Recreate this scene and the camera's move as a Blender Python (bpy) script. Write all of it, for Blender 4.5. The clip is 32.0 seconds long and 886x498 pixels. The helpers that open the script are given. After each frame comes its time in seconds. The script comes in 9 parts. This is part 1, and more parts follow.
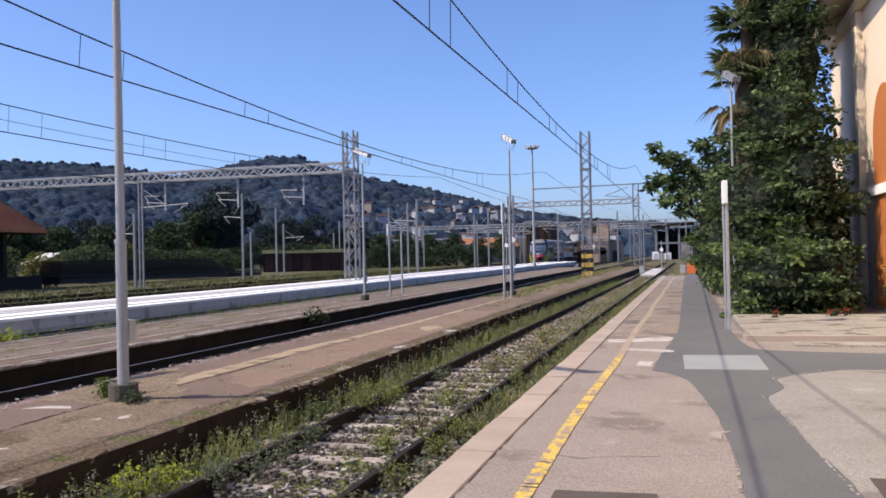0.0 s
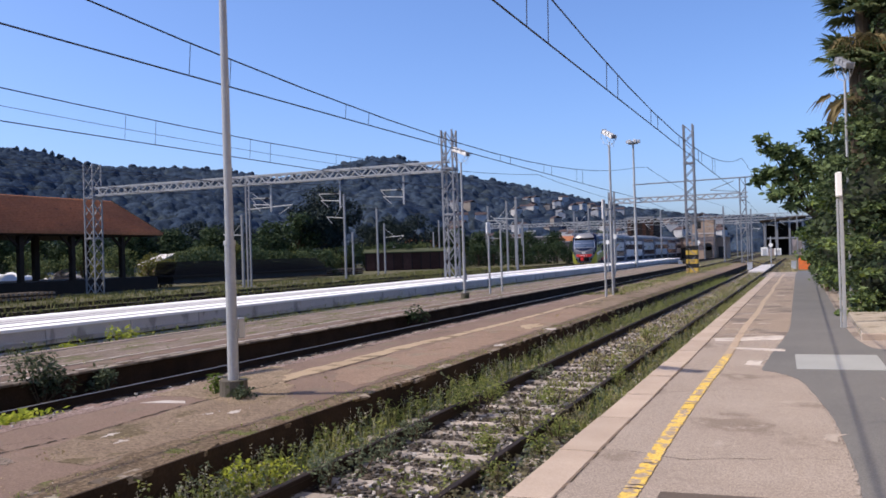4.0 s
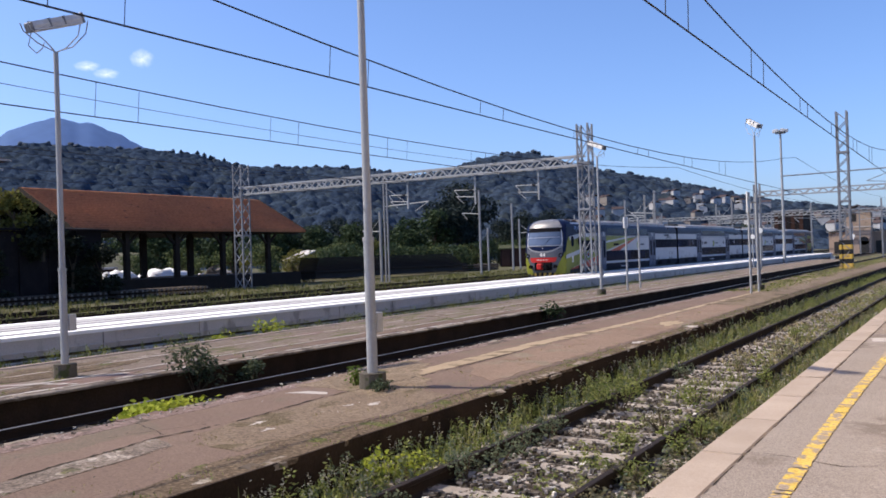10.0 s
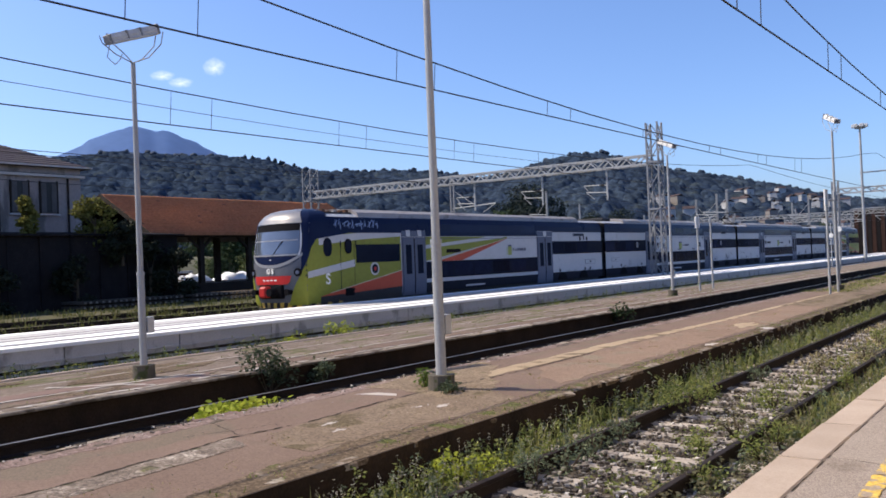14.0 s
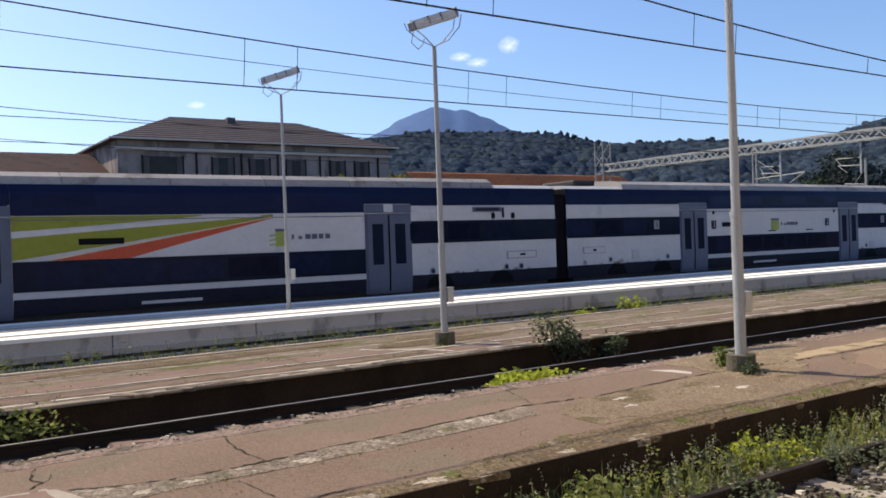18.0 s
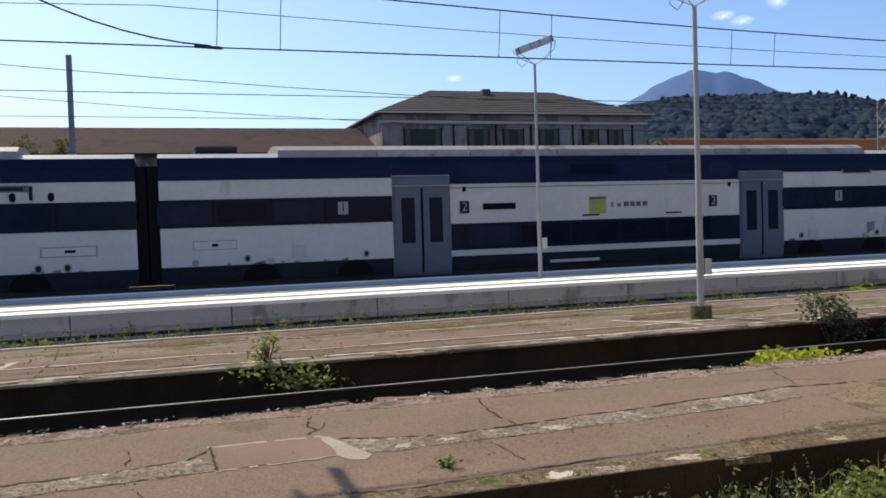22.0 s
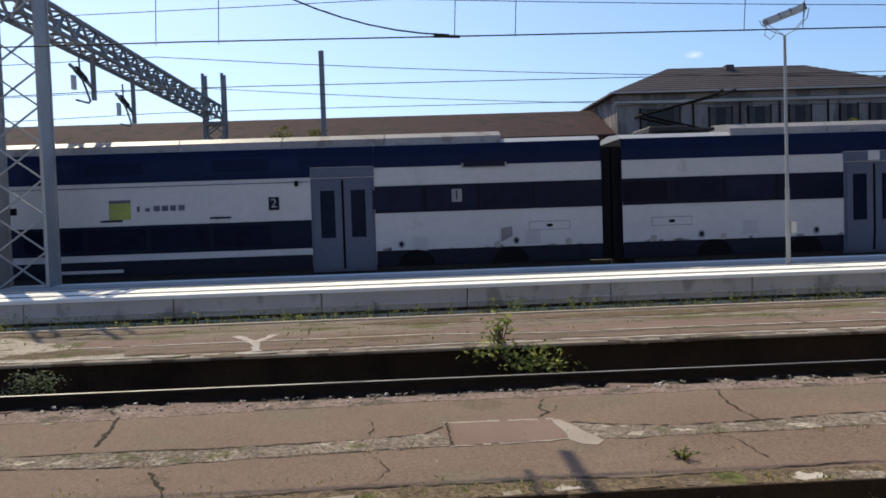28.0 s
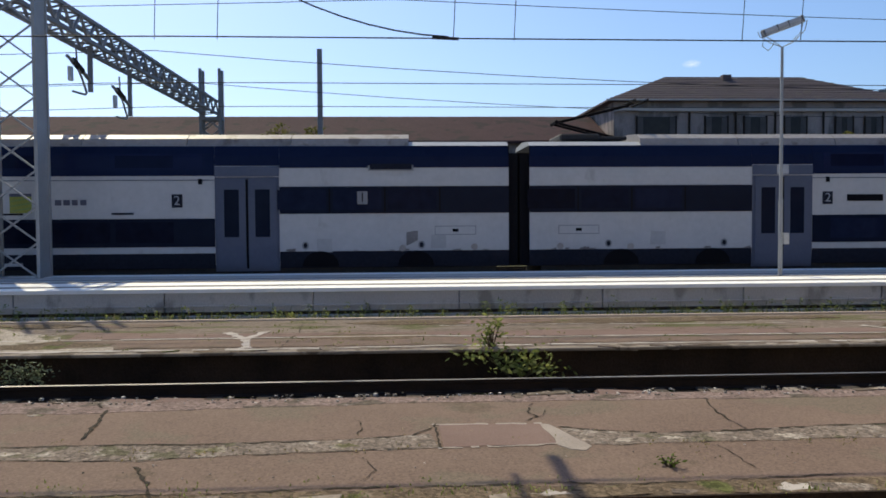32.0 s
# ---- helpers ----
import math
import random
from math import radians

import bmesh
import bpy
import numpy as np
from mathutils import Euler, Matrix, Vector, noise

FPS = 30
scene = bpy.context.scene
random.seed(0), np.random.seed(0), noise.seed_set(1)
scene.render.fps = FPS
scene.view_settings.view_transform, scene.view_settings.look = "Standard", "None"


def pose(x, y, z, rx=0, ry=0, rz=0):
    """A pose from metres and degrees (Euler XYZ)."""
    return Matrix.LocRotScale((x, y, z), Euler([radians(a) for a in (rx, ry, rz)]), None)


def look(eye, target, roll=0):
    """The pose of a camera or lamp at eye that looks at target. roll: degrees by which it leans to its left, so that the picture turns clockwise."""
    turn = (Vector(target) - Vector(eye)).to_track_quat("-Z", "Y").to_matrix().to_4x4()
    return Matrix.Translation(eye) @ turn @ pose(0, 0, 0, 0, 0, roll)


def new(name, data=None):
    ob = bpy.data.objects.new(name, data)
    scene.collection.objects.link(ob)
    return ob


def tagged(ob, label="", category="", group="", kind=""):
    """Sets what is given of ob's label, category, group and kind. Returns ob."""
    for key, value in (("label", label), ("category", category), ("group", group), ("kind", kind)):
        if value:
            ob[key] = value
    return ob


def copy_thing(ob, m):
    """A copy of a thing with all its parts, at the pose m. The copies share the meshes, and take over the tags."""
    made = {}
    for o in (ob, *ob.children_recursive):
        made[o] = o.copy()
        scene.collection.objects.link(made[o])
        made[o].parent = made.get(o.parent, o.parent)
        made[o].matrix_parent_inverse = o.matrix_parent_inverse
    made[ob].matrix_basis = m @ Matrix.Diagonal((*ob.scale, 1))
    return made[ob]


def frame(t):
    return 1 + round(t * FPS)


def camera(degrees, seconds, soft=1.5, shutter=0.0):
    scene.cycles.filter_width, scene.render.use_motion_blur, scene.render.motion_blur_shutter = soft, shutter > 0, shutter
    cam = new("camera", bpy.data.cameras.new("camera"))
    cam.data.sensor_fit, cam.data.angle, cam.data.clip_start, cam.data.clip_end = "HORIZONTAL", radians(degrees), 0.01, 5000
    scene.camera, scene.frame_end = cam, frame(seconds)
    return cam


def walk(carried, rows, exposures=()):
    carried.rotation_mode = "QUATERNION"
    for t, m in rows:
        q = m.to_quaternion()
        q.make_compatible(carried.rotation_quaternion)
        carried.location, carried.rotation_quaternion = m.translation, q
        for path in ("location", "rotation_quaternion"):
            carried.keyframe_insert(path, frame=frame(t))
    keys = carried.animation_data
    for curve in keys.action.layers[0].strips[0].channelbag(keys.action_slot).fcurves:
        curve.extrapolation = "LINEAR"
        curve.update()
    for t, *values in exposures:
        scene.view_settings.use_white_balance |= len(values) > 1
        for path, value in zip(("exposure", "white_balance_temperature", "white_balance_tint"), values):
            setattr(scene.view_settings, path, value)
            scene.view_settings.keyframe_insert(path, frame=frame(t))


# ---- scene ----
EYE = (0.0, 0.0, 1.66)
cam = camera(54.27, 32.0, soft=1.7)


def aim(turn, tilt, lean):
    """The standing camera: degrees left of the track's direction, degrees up, degrees of roll."""
    return pose(*EYE, 0, 0, turn) @ pose(0, 0, 0, 90 + tilt, 0, 0) @ pose(0, 0, 0, 0, 0, lean)


# seconds, turn, tilt, lean
TURNS = [
    (0.0, 16.13, 0.39, -1.24), (0.5, 17.79, 0.76, -0.84), (1.0, 19.01, 1.03, -1.06),
    (1.5, 20.34, 0.57, -0.97), (2.0, 21.24, 0.41, -1.15), (2.5, 20.98, 0.17, -1.51),
    (3.0, 21.12, 0.62, -1.76), (3.5, 22.17, 0.43, -1.77), (5.5, 23.18, 0.64, -1.75),
    (6.0, 23.36, 1.13, -1.75), (6.5, 23.65, 1.00, -1.70), (7.0, 23.49, 1.16, -1.97),
    (7.5, 24.24, 1.27, -2.01), (8.0, 25.19, 1.41, -2.14), (8.5, 26.41, 1.35, -2.33),
    (9.0, 27.26, 1.23, -2.30), (9.5, 28.88, 0.76, -2.25), (10.0, 31.65, 0.43, -1.89),
    (10.5, 31.73, 0.43, -1.94), (11.0, 31.42, 0.29, -1.77), (11.5, 32.29, 0.26, -1.84),
    (12.0, 33.54, 0.41, -2.03), (12.5, 33.78, 0.36, -1.85), (13.0, 33.73, 0.63, -2.08),
    (13.5, 34.38, 1.12, -2.43), (14.0, 36.12, 0.72, -2.30), (14.5, 40.86, 0.59, -2.18),
    (15.0, 44.81, 0.57, -2.29), (15.5, 45.31, 0.21, -1.99), (17.5, 53.08, 0.26, -1.58),
    (18.0, 55.35, -0.29, -2.10), (18.5, 58.17, -0.81, -2.27), (19.0, 62.59, -0.99, -2.23),
    (19.5, 65.31, -0.95, -2.14), (20.0, 67.90, -1.49, -2.01), (20.5, 68.89, -1.89, -1.93),
    (21.0, 70.34, -2.06, -1.99), (21.5, 72.20, -2.30, -2.25), (22.0, 71.99, -1.76, -1.81),
    (22.5, 72.80, -1.70, -2.08), (23.0, 73.44, -1.83, -1.90), (23.5, 73.80, -2.12, -1.85),
    (24.0, 74.24, -2.12, -1.99), (24.5, 75.06, -2.22, -1.93), (25.0, 76.19, -2.12, -2.26),
    (25.5, 78.39, -2.55, -2.11), (26.0, 82.58, -2.13, -1.36), (26.5, 84.94, -1.81, -1.54),
    (28.5, 87.75, -2.47, -1.99), (29.0, 88.11, -2.37, -2.13), (29.5, 88.35, -2.23, -2.25),
    (30.0, 88.47, -2.30, -2.46), (30.5, 88.77, -2.55, -2.41), (31.0, 87.80, -3.06, -1.48),
    (31.5, 85.92, -1.93, -1.07), (32.0, 86.93, -2.24, -0.35),
]
walk(cam, [(t, aim(a, b, c)) for t, a, b, c in TURNS],
     [(0, 0.25, 5600, 16), (10, 0.31, 5640, 14), (14, 0.35, 5750, 12), (18, 0.36, 6200, 7), (22, 0.25, 6130, 5), (25, 0.16, 6060, 3), (32, -0.03, 5940, 3)])

# ---- daylight ----
SUN_EL, SUN_ROT = radians(47.3), radians(242.0)
TO_SUN = Vector((math.sin(SUN_ROT) * math.cos(SUN_EL), math.cos(SUN_ROT) * math.cos(SUN_EL), math.sin(SUN_EL)))
world = bpy.data.worlds.new("sky")
scene.world = world
world.use_nodes = True
wn = world.node_tree
wn.nodes.clear()
sky = wn.nodes.new("ShaderNodeTexSky")
sky.sky_type, sky.sun_disc = "NISHITA", False
sky.altitude = 1200
sky.sun_elevation, sky.sun_rotation = SUN_EL, SUN_ROT
sky.air_density, sky.dust_density, sky.ozone_density = 1.0, 4.2, 5.0
bg = wn.nodes.new("ShaderNodeBackground")
bg.inputs["Strength"].default_value = 0.15
wo = wn.nodes.new("ShaderNodeOutputWorld")
gain = wn.nodes.new("ShaderNodeVectorMath")
gain.operation = "MULTIPLY"
gain.inputs[1].default_value = (0.985, 0.96, 0.99)
wn.links.new(sky.outputs[0], gain.inputs[0])
wn.links.new(gain.outputs[0], bg.inputs["Color"])
wn.links.new(bg.outputs[0], wo.inputs["Surface"])
lamp = bpy.data.lights.new("sun", "SUN")
lamp.energy, lamp.angle, lamp.color = 5.0, radians(0.53), (1.0, 0.81, 0.54)
sun = new("sun", lamp)
sun.matrix_world = look(TO_SUN * 50, (0, 0, 0))
scene.view_settings.exposure = 0.0

# ---- materials ----
def mat(name, base, rough=0.8, metal=0.0, second=None, scale=1.5, amount=0.5, fine=0.12, grain=40.0, bump=0.25, dist=0.01, spots=None, spot_scale=6.0, spot_at=0.62, stretch=(1, 1, 1), coat=0.0, spec=0.2, per_piece=0.0, speck=0.0, speck_scale=60.0, spots2=None, spot2_scale=0.6, spot2_at=0.6):
    """A surface with broad variation (base to second), fine grain, optional stains, and relief."""
    m = bpy.data.materials.new(name)
    m.use_nodes = True
    nt = m.node_tree
    N, L = nt.nodes, nt.links
    b = N["Principled BSDF"]
    co = N.new("ShaderNodeTexCoord")
    mp = N.new("ShaderNodeMapping")
    mp.inputs["Scale"].default_value = stretch
    L.new(co.outputs["Object"], mp.inputs["Vector"])
    vec = mp.outputs[0]
    info = N.new("ShaderNodeObjectInfo")
    n1 = N.new("ShaderNodeTexNoise")
    n1.inputs["Scale"].default_value, n1.inputs["Detail"].default_value, n1.inputs["Roughness"].default_value = scale, 6, 0.6
    L.new(vec, n1.inputs["Vector"])
    ramp = N.new("ShaderNodeValToRGB")
    ramp.color_ramp.elements[0].position, ramp.color_ramp.elements[1].position = 0.5 - amount * 0.35, 0.5 + amount * 0.35
    ramp.color_ramp.elements[0].color = (*base, 1)
    ramp.color_ramp.elements[1].color = (*(second or tuple(min(1, c * 1.3) for c in base)), 1)
    L.new(n1.outputs["Fac"], ramp.inputs["Fac"])
    col = ramp.outputs["Color"]
    if spots:
        n3 = N.new("ShaderNodeTexNoise")
        n3.inputs["Scale"].default_value, n3.inputs["Detail"].default_value = spot_scale, 5
        L.new(vec, n3.inputs["Vector"])
        r3 = N.new("ShaderNodeValToRGB")
        r3.color_ramp.elements[0].position, r3.color_ramp.elements[1].position = spot_at, spot_at + 0.06
        L.new(n3.outputs["Fac"], r3.inputs["Fac"])
        mx = N.new("ShaderNodeMix")
        mx.data_type = "RGBA"
        L.new(r3.outputs["Color"], mx.inputs["Factor"])
        L.new(col, mx.inputs["A"])
        mx.inputs["B"].default_value = (*spots, 1)
        col = mx.outputs["Result"]
    if spots2:
        n4 = N.new("ShaderNodeTexNoise")
        n4.inputs["Scale"].default_value, n4.inputs["Detail"].default_value, n4.inputs["Roughness"].default_value = spot2_scale, 8, 0.65
        L.new(vec, n4.inputs["Vector"])
        r4 = N.new("ShaderNodeValToRGB")
        r4.color_ramp.elements[0].position, r4.color_ramp.elements[1].position = spot2_at, spot2_at + 0.10
        L.new(n4.outputs["Fac"], r4.inputs["Fac"])
        mx4 = N.new("ShaderNodeMix")
        mx4.data_type = "RGBA"
        L.new(r4.outputs["Color"], mx4.inputs["Factor"])
        L.new(col, mx4.inputs["A"])
        mx4.inputs["B"].default_value = (*spots2, 1)
        col = mx4.outputs["Result"]
    n2 = N.new("ShaderNodeTexNoise")
    n2.inputs["Scale"].default_value, n2.inputs["Detail"].default_value = grain, 4
    L.new(vec, n2.inputs["Vector"])
    mr = N.new("ShaderNodeMapRange")
    mr.inputs["To Min"].default_value, mr.inputs["To Max"].default_value = 1 - fine * 2, 1 + fine * 2
    L.new(n2.outputs["Fac"], mr.inputs["Value"])
    val = mr.outputs[0]
    if speck:
        vo = N.new("ShaderNodeTexVoronoi")
        vo.inputs["Scale"].default_value = speck_scale
        L.new(vec, vo.inputs["Vector"])
        sp_ = N.new("ShaderNodeSeparateColor")
        L.new(vo.outputs["Color"], sp_.inputs[0])
        m3 = N.new("ShaderNodeMapRange")
        m3.inputs["To Min"].default_value, m3.inputs["To Max"].default_value = 1 - speck, 1 + speck
        L.new(sp_.outputs[0], m3.inputs["Value"])
        m4 = N.new("ShaderNodeMath")
        m4.operation = "MULTIPLY"
        L.new(val, m4.inputs[0])
        L.new(m3.outputs[0], m4.inputs[1])
        val = m4.outputs[0]
    if per_piece:
        m2 = N.new("ShaderNodeMapRange")
        m2.inputs["To Min"].default_value, m2.inputs["To Max"].default_value = 1 - per_piece, 1 + per_piece
        L.new(info.outputs["Random"], m2.inputs["Value"])
        mm = N.new("ShaderNodeMath")
        mm.operation = "MULTIPLY"
        L.new(val, mm.inputs[0])
        L.new(m2.outputs[0], mm.inputs[1])
        val = mm.outputs[0]
    mul = N.new("ShaderNodeVectorMath")
    mul.operation = "SCALE"
    L.new(col, mul.inputs[0])
    L.new(val, mul.inputs["Scale"])
    L.new(mul.outputs[0], b.inputs["Base Color"])
    b.inputs["Metallic"].default_value = metal
    rr = N.new("ShaderNodeMapRange")
    rr.inputs["To Min"].default_value, rr.inputs["To Max"].default_value = max(0.02, rough - 0.1), min(1, rough + 0.1)
    L.new(n1.outputs["Fac"], rr.inputs["Value"])
    L.new(rr.outputs[0], b.inputs["Roughness"])
    b.inputs["Specular IOR Level"].default_value = spec if rough < 0.9 else min(spec, 0.08)
    b.inputs["Diffuse Roughness"].default_value = 0.0 if rough < 0.9 else 0.15
    b.inputs["Coat Weight"].default_value = coat
    if bump:
        bp = N.new("ShaderNodeBump")
        bp.inputs["Strength"].default_value, bp.inputs["Distance"].default_value = bump, dist
        L.new(n2.outputs["Fac"], bp.inputs["Height"])
        L.new(bp.outputs[0], b.inputs["Normal"])
    return m


def leafy(name, dark, light, trans=0.25, scale=0.9):
    """Leaves: colour varies from leaf to leaf, and a little light comes through."""
    m = bpy.data.materials.new(name)
    m.use_nodes = True
    N, L = m.node_tree.nodes, m.node_tree.links
    b = N["Principled BSDF"]
    g = N.new("ShaderNodeNewGeometry")
    r = N.new("ShaderNodeValToRGB")
    r.color_ramp.elements[0].color, r.color_ramp.elements[1].color = (*dark, 1), (*light, 1)
    L.new(g.outputs["Random Per Island"], r.inputs["Fac"])
    co = N.new("ShaderNodeTexCoord")
    n = N.new("ShaderNodeTexNoise")
    n.inputs["Scale"].default_value = scale
    L.new(co.outputs["Object"], n.inputs["Vector"])
    mr = N.new("ShaderNodeMapRange")
    mr.inputs["To Min"].default_value, mr.inputs["To Max"].default_value = 0.55, 1.45
    L.new(n.outputs["Fac"], mr.inputs["Value"])
    mul = N.new("ShaderNodeVectorMath")
    mul.operation = "SCALE"
    L.new(r.outputs["Color"], mul.inputs[0])
    L.new(mr.outputs[0], mul.inputs["Scale"])
    L.new(mul.outputs[0], b.inputs["Base Color"])
    b.inputs["Roughness"].default_value = 0.7
    b.inputs["Specular IOR Level"].default_value = 0.15
    t = N.new("ShaderNodeBsdfTranslucent")
    L.new(mul.outputs[0], t.inputs["Color"])
    mix = N.new("ShaderNodeMixShader")
    mix.inputs[0].default_value = trans
    L.new(b.outputs[0], mix.inputs[1])
    L.new(t.outputs[0], mix.inputs[2])
    L.new(mix.outputs[0], N["Material Output"].inputs["Surface"])
    return m


def pebbles(name, dark, light):
    """Stones that differ from one to the next, mostly dark with some pale ones."""
    m = bpy.data.materials.new(name)
    m.use_nodes = True
    N, L = m.node_tree.nodes, m.node_tree.links
    g = N.new("ShaderNodeNewGeometry")
    r = N.new("ShaderNodeValToRGB")
    r.color_ramp.elements[0].color, r.color_ramp.elements[1].color = (*dark, 1), (*light, 1)
    e = r.color_ramp.elements.new(0.68)
    e.color = (*(a * 0.66 + b * 0.34 for a, b in zip(dark, light)), 1)
    L.new(g.outputs["Random Per Island"], r.inputs["Fac"])
    co = N.new("ShaderNodeTexCoord")
    n = N.new("ShaderNodeTexNoise")
    n.inputs["Scale"].default_value = 70
    L.new(co.outputs["Object"], n.inputs["Vector"])
    mr = N.new("ShaderNodeMapRange")
    mr.inputs["To Min"].default_value, mr.inputs["To Max"].default_value = 0.6, 1.4
    L.new(n.outputs["Fac"], mr.inputs["Value"])
    mul = N.new("ShaderNodeVectorMath")
    mul.operation = "SCALE"
    L.new(r.outputs["Color"], mul.inputs[0])
    L.new(mr.outputs[0], mul.inputs["Scale"])
    L.new(mul.outputs[0], N["Principled BSDF"].inputs["Base Color"])
    N["Principled BSDF"].inputs["Roughness"].default_value = 0.9
    return m


M = {}
M["platform_pink"] = mat("reddish_asphalt", (0.146, 0.103, 0.080), 0.9, 0, (0.212, 0.156, 0.122), 0.6, 0.9, 0.16, 45, 0.3, 0.006, spots=(0.168, 0.133, 0.100), spot_scale=1.1, spot_at=0.56, speck=0.15, speck_scale=60, spots2=(0.105, 0.085, 0.058), spot2_scale=0.8, spot2_at=0.61)
M["platform_near"] = mat("worn_aggregate_concrete", (0.240, 0.200, 0.168), 0.9, 0, (0.312, 0.268, 0.230), 0.7, 0.9, 0.2, 90, 0.6, 0.008, speck=0.27, speck_scale=105, spots=(0.195, 0.160, 0.133), spot_scale=0.8, spot_at=0.57, spots2=(0.34, 0.295, 0.255), spot2_scale=1.6, spot2_at=0.6)
M["platform_old"] = mat("old_platform_concrete", (0.146, 0.114, 0.091), 0.92, 0, (0.228, 0.186, 0.150), 0.8, 0.8, 0.18, 45, 0.5, 0.012, spots=(0.12, 0.115, 0.055), spot_scale=1.5, spot_at=0.56, speck=0.3, speck_scale=32, spots2=(0.31, 0.265, 0.22), spot2_scale=1.3, spot2_at=0.62, stretch=(1.6, 0.5, 1))
M["coping"] = mat("coping_stone", (0.30, 0.238, 0.185), 0.85, 0, (0.42, 0.348, 0.285), 1.2, 0.8, 0.12, 70, 0.35, 0.008, per_piece=0.08)
M["groove"] = mat("dark_guide_line", (0.17, 0.16, 0.15), 0.8, 0, (0.22, 0.21, 0.20), 1.5, 0.8, 0.1, 40, 0.2, 0.004)
M["kerb_worn"] = mat("worn_kerb", (0.20, 0.165, 0.13), 0.9, 0, (0.36, 0.31, 0.25), 1.6, 0.9, 0.2, 40, 0.5, 0.01, spots=(0.13, 0.105, 0.08), spot_scale=2.5, spot_at=0.5)
M["concrete"] = mat("grey_concrete", (0.42, 0.40, 0.39), 0.85, 0, (0.53, 0.505, 0.485), 0.9, 0.9, 0.14, 40, 0.35, 0.008, per_piece=0.07, spots=(0.30, 0.285, 0.27), spot_scale=1.4, spot_at=0.56, stretch=(1, 1, 0.5))
# Near-black: stain plus the shade of the platform faces, put into the colour.
M["concrete_dark"] = mat("stain_shade_concrete", (0.014, 0.011, 0.009), 0.9, 0, (0.055, 0.038, 0.026), 1.2, 0.8, 0.2, 30, 0.6, 0.02)
M["white_paving"] = mat("pale_new_paving", (0.86, 0.85, 0.83), 0.7, 0, (0.92, 0.91, 0.89), 0.6, 0.6, 0.05, 40, 0.15, 0.004)
M["paving_grey"] = mat("pale_grey_paving", (0.46, 0.445, 0.43), 0.75, 0, (0.54, 0.525, 0.51), 0.7, 0.6, 0.06, 40, 0.15, 0.004)
M["asphalt"] = mat("grey_asphalt", (0.115, 0.113, 0.112), 0.9, 0, (0.15, 0.147, 0.142), 0.6, 0.7, 0.12, 120, 0.4, 0.004, speck=0.12, speck_scale=90)
M["ballast_bed"] = mat("ballast_bed", (0.045, 0.036, 0.028), 0.95, 0, (0.12, 0.10, 0.08), 4.0, 0.9, 0.35, 28, 1.0, 0.04, spots=(0.10, 0.12, 0.035), spot_scale=1.6, spot_at=0.58)
M["stone"] = pebbles("ballast_stone", (0.05, 0.042, 0.035), (0.62, 0.58, 0.53))
M["sleeper"] = mat("weathered_sleeper", (0.25, 0.215, 0.18), 0.9, 0, (0.42, 0.375, 0.325), 2.5, 0.9, 0.2, 40, 0.5, 0.01, stretch=(1, 4, 1), per_piece=0.15)
M["sleeper_dark"] = mat("oily_sleeper", (0.06, 0.05, 0.042), 0.9, 0, (0.10, 0.085, 0.07), 2.5, 0.9, 0.2, 40, 0.5, 0.01, stretch=(1, 4, 1), per_piece=0.15)
M["yellow_faint"] = mat("faded_yellow_paint", (0.34, 0.265, 0.195), 0.85, 0, (0.40, 0.315, 0.225), 2, 0.8, 0.15, 60, 0.3, 0.004, spots=(0.30, 0.24, 0.18), spot_scale=9, spot_at=0.52)
M["rail_rust"] = mat("rusted_rail", (0.014, 0.011, 0.010), 0.8, 0.1, (0.034, 0.024, 0.019), 3.0, 0.8, 0.2, 60, 0.3, 0.004)
M["rail_top"] = mat("worn_rail_head", (0.17, 0.155, 0.14), 0.48, 0.8, (0.30, 0.285, 0.27), 2.0, 0.6, 0.08, 30, 0.05, 0.002)
M["ground"] = mat("rough_ground", (0.115, 0.098, 0.065), 0.95, 0, (0.095, 0.100, 0.042), 0.12, 0.9, 0.3, 3.0, 0.8, 0.05, spots=(0.19, 0.165, 0.12), spot_scale=0.35, spot_at=0.60)
M["galv"] = mat("galvanised_steel", (0.30, 0.31, 0.32), 0.6, 0.2, (0.38, 0.39, 0.40), 1.5, 0.8, 0.07, 25, 0.08, 0.003)
M["galv_dark"] = mat("dull_lattice_steel", (0.17, 0.18, 0.20), 0.65, 0.2, (0.25, 0.26, 0.28), 1.2, 0.8, 0.1, 20, 0.1, 0.003)
M["wire"] = mat("dark_copper_wire", (0.035, 0.035, 0.04), 0.6, 0.3)
M["yellow"] = mat("worn_yellow_paint", (0.52, 0.35, 0.06), 0.8, 0, (0.64, 0.46, 0.12), 2, 0.8, 0.15, 60, 0.3, 0.004, spots=(0.30, 0.24, 0.18), spot_scale=9, spot_at=0.50, speck=0.2, speck_scale=50)
M["paint_yellow"] = mat("warning_yellow_paint", (0.50, 0.34, 0.05), 0.7, 0, (0.58, 0.41, 0.09), 2, 0.8, 0.2, 20, 0.2, 0.004, spots=(0.25, 0.19, 0.10), spot_scale=4, spot_at=0.56)
M["paint_black"] = mat("black_paint", (0.02, 0.02, 0.02), 0.6)
M["white_paint"] = mat("white_paint", (0.72, 0.72, 0.70), 0.6, 0, (0.8, 0.8, 0.78), 2, 0.6, 0.05, 40, 0.1, 0.003)
M["sign_grey"] = mat("grey_sign_metal", (0.42, 0.43, 0.44), 0.5, 0.3)

# ---- building tools ----
def mesh_of(name, bm, material):
    me = bpy.data.meshes.new(name)
    bm.to_mesh(me)
    bm.free()
    for m in (material if isinstance(material, (list, tuple)) else [material]):
        me.materials.append(m)
    return me


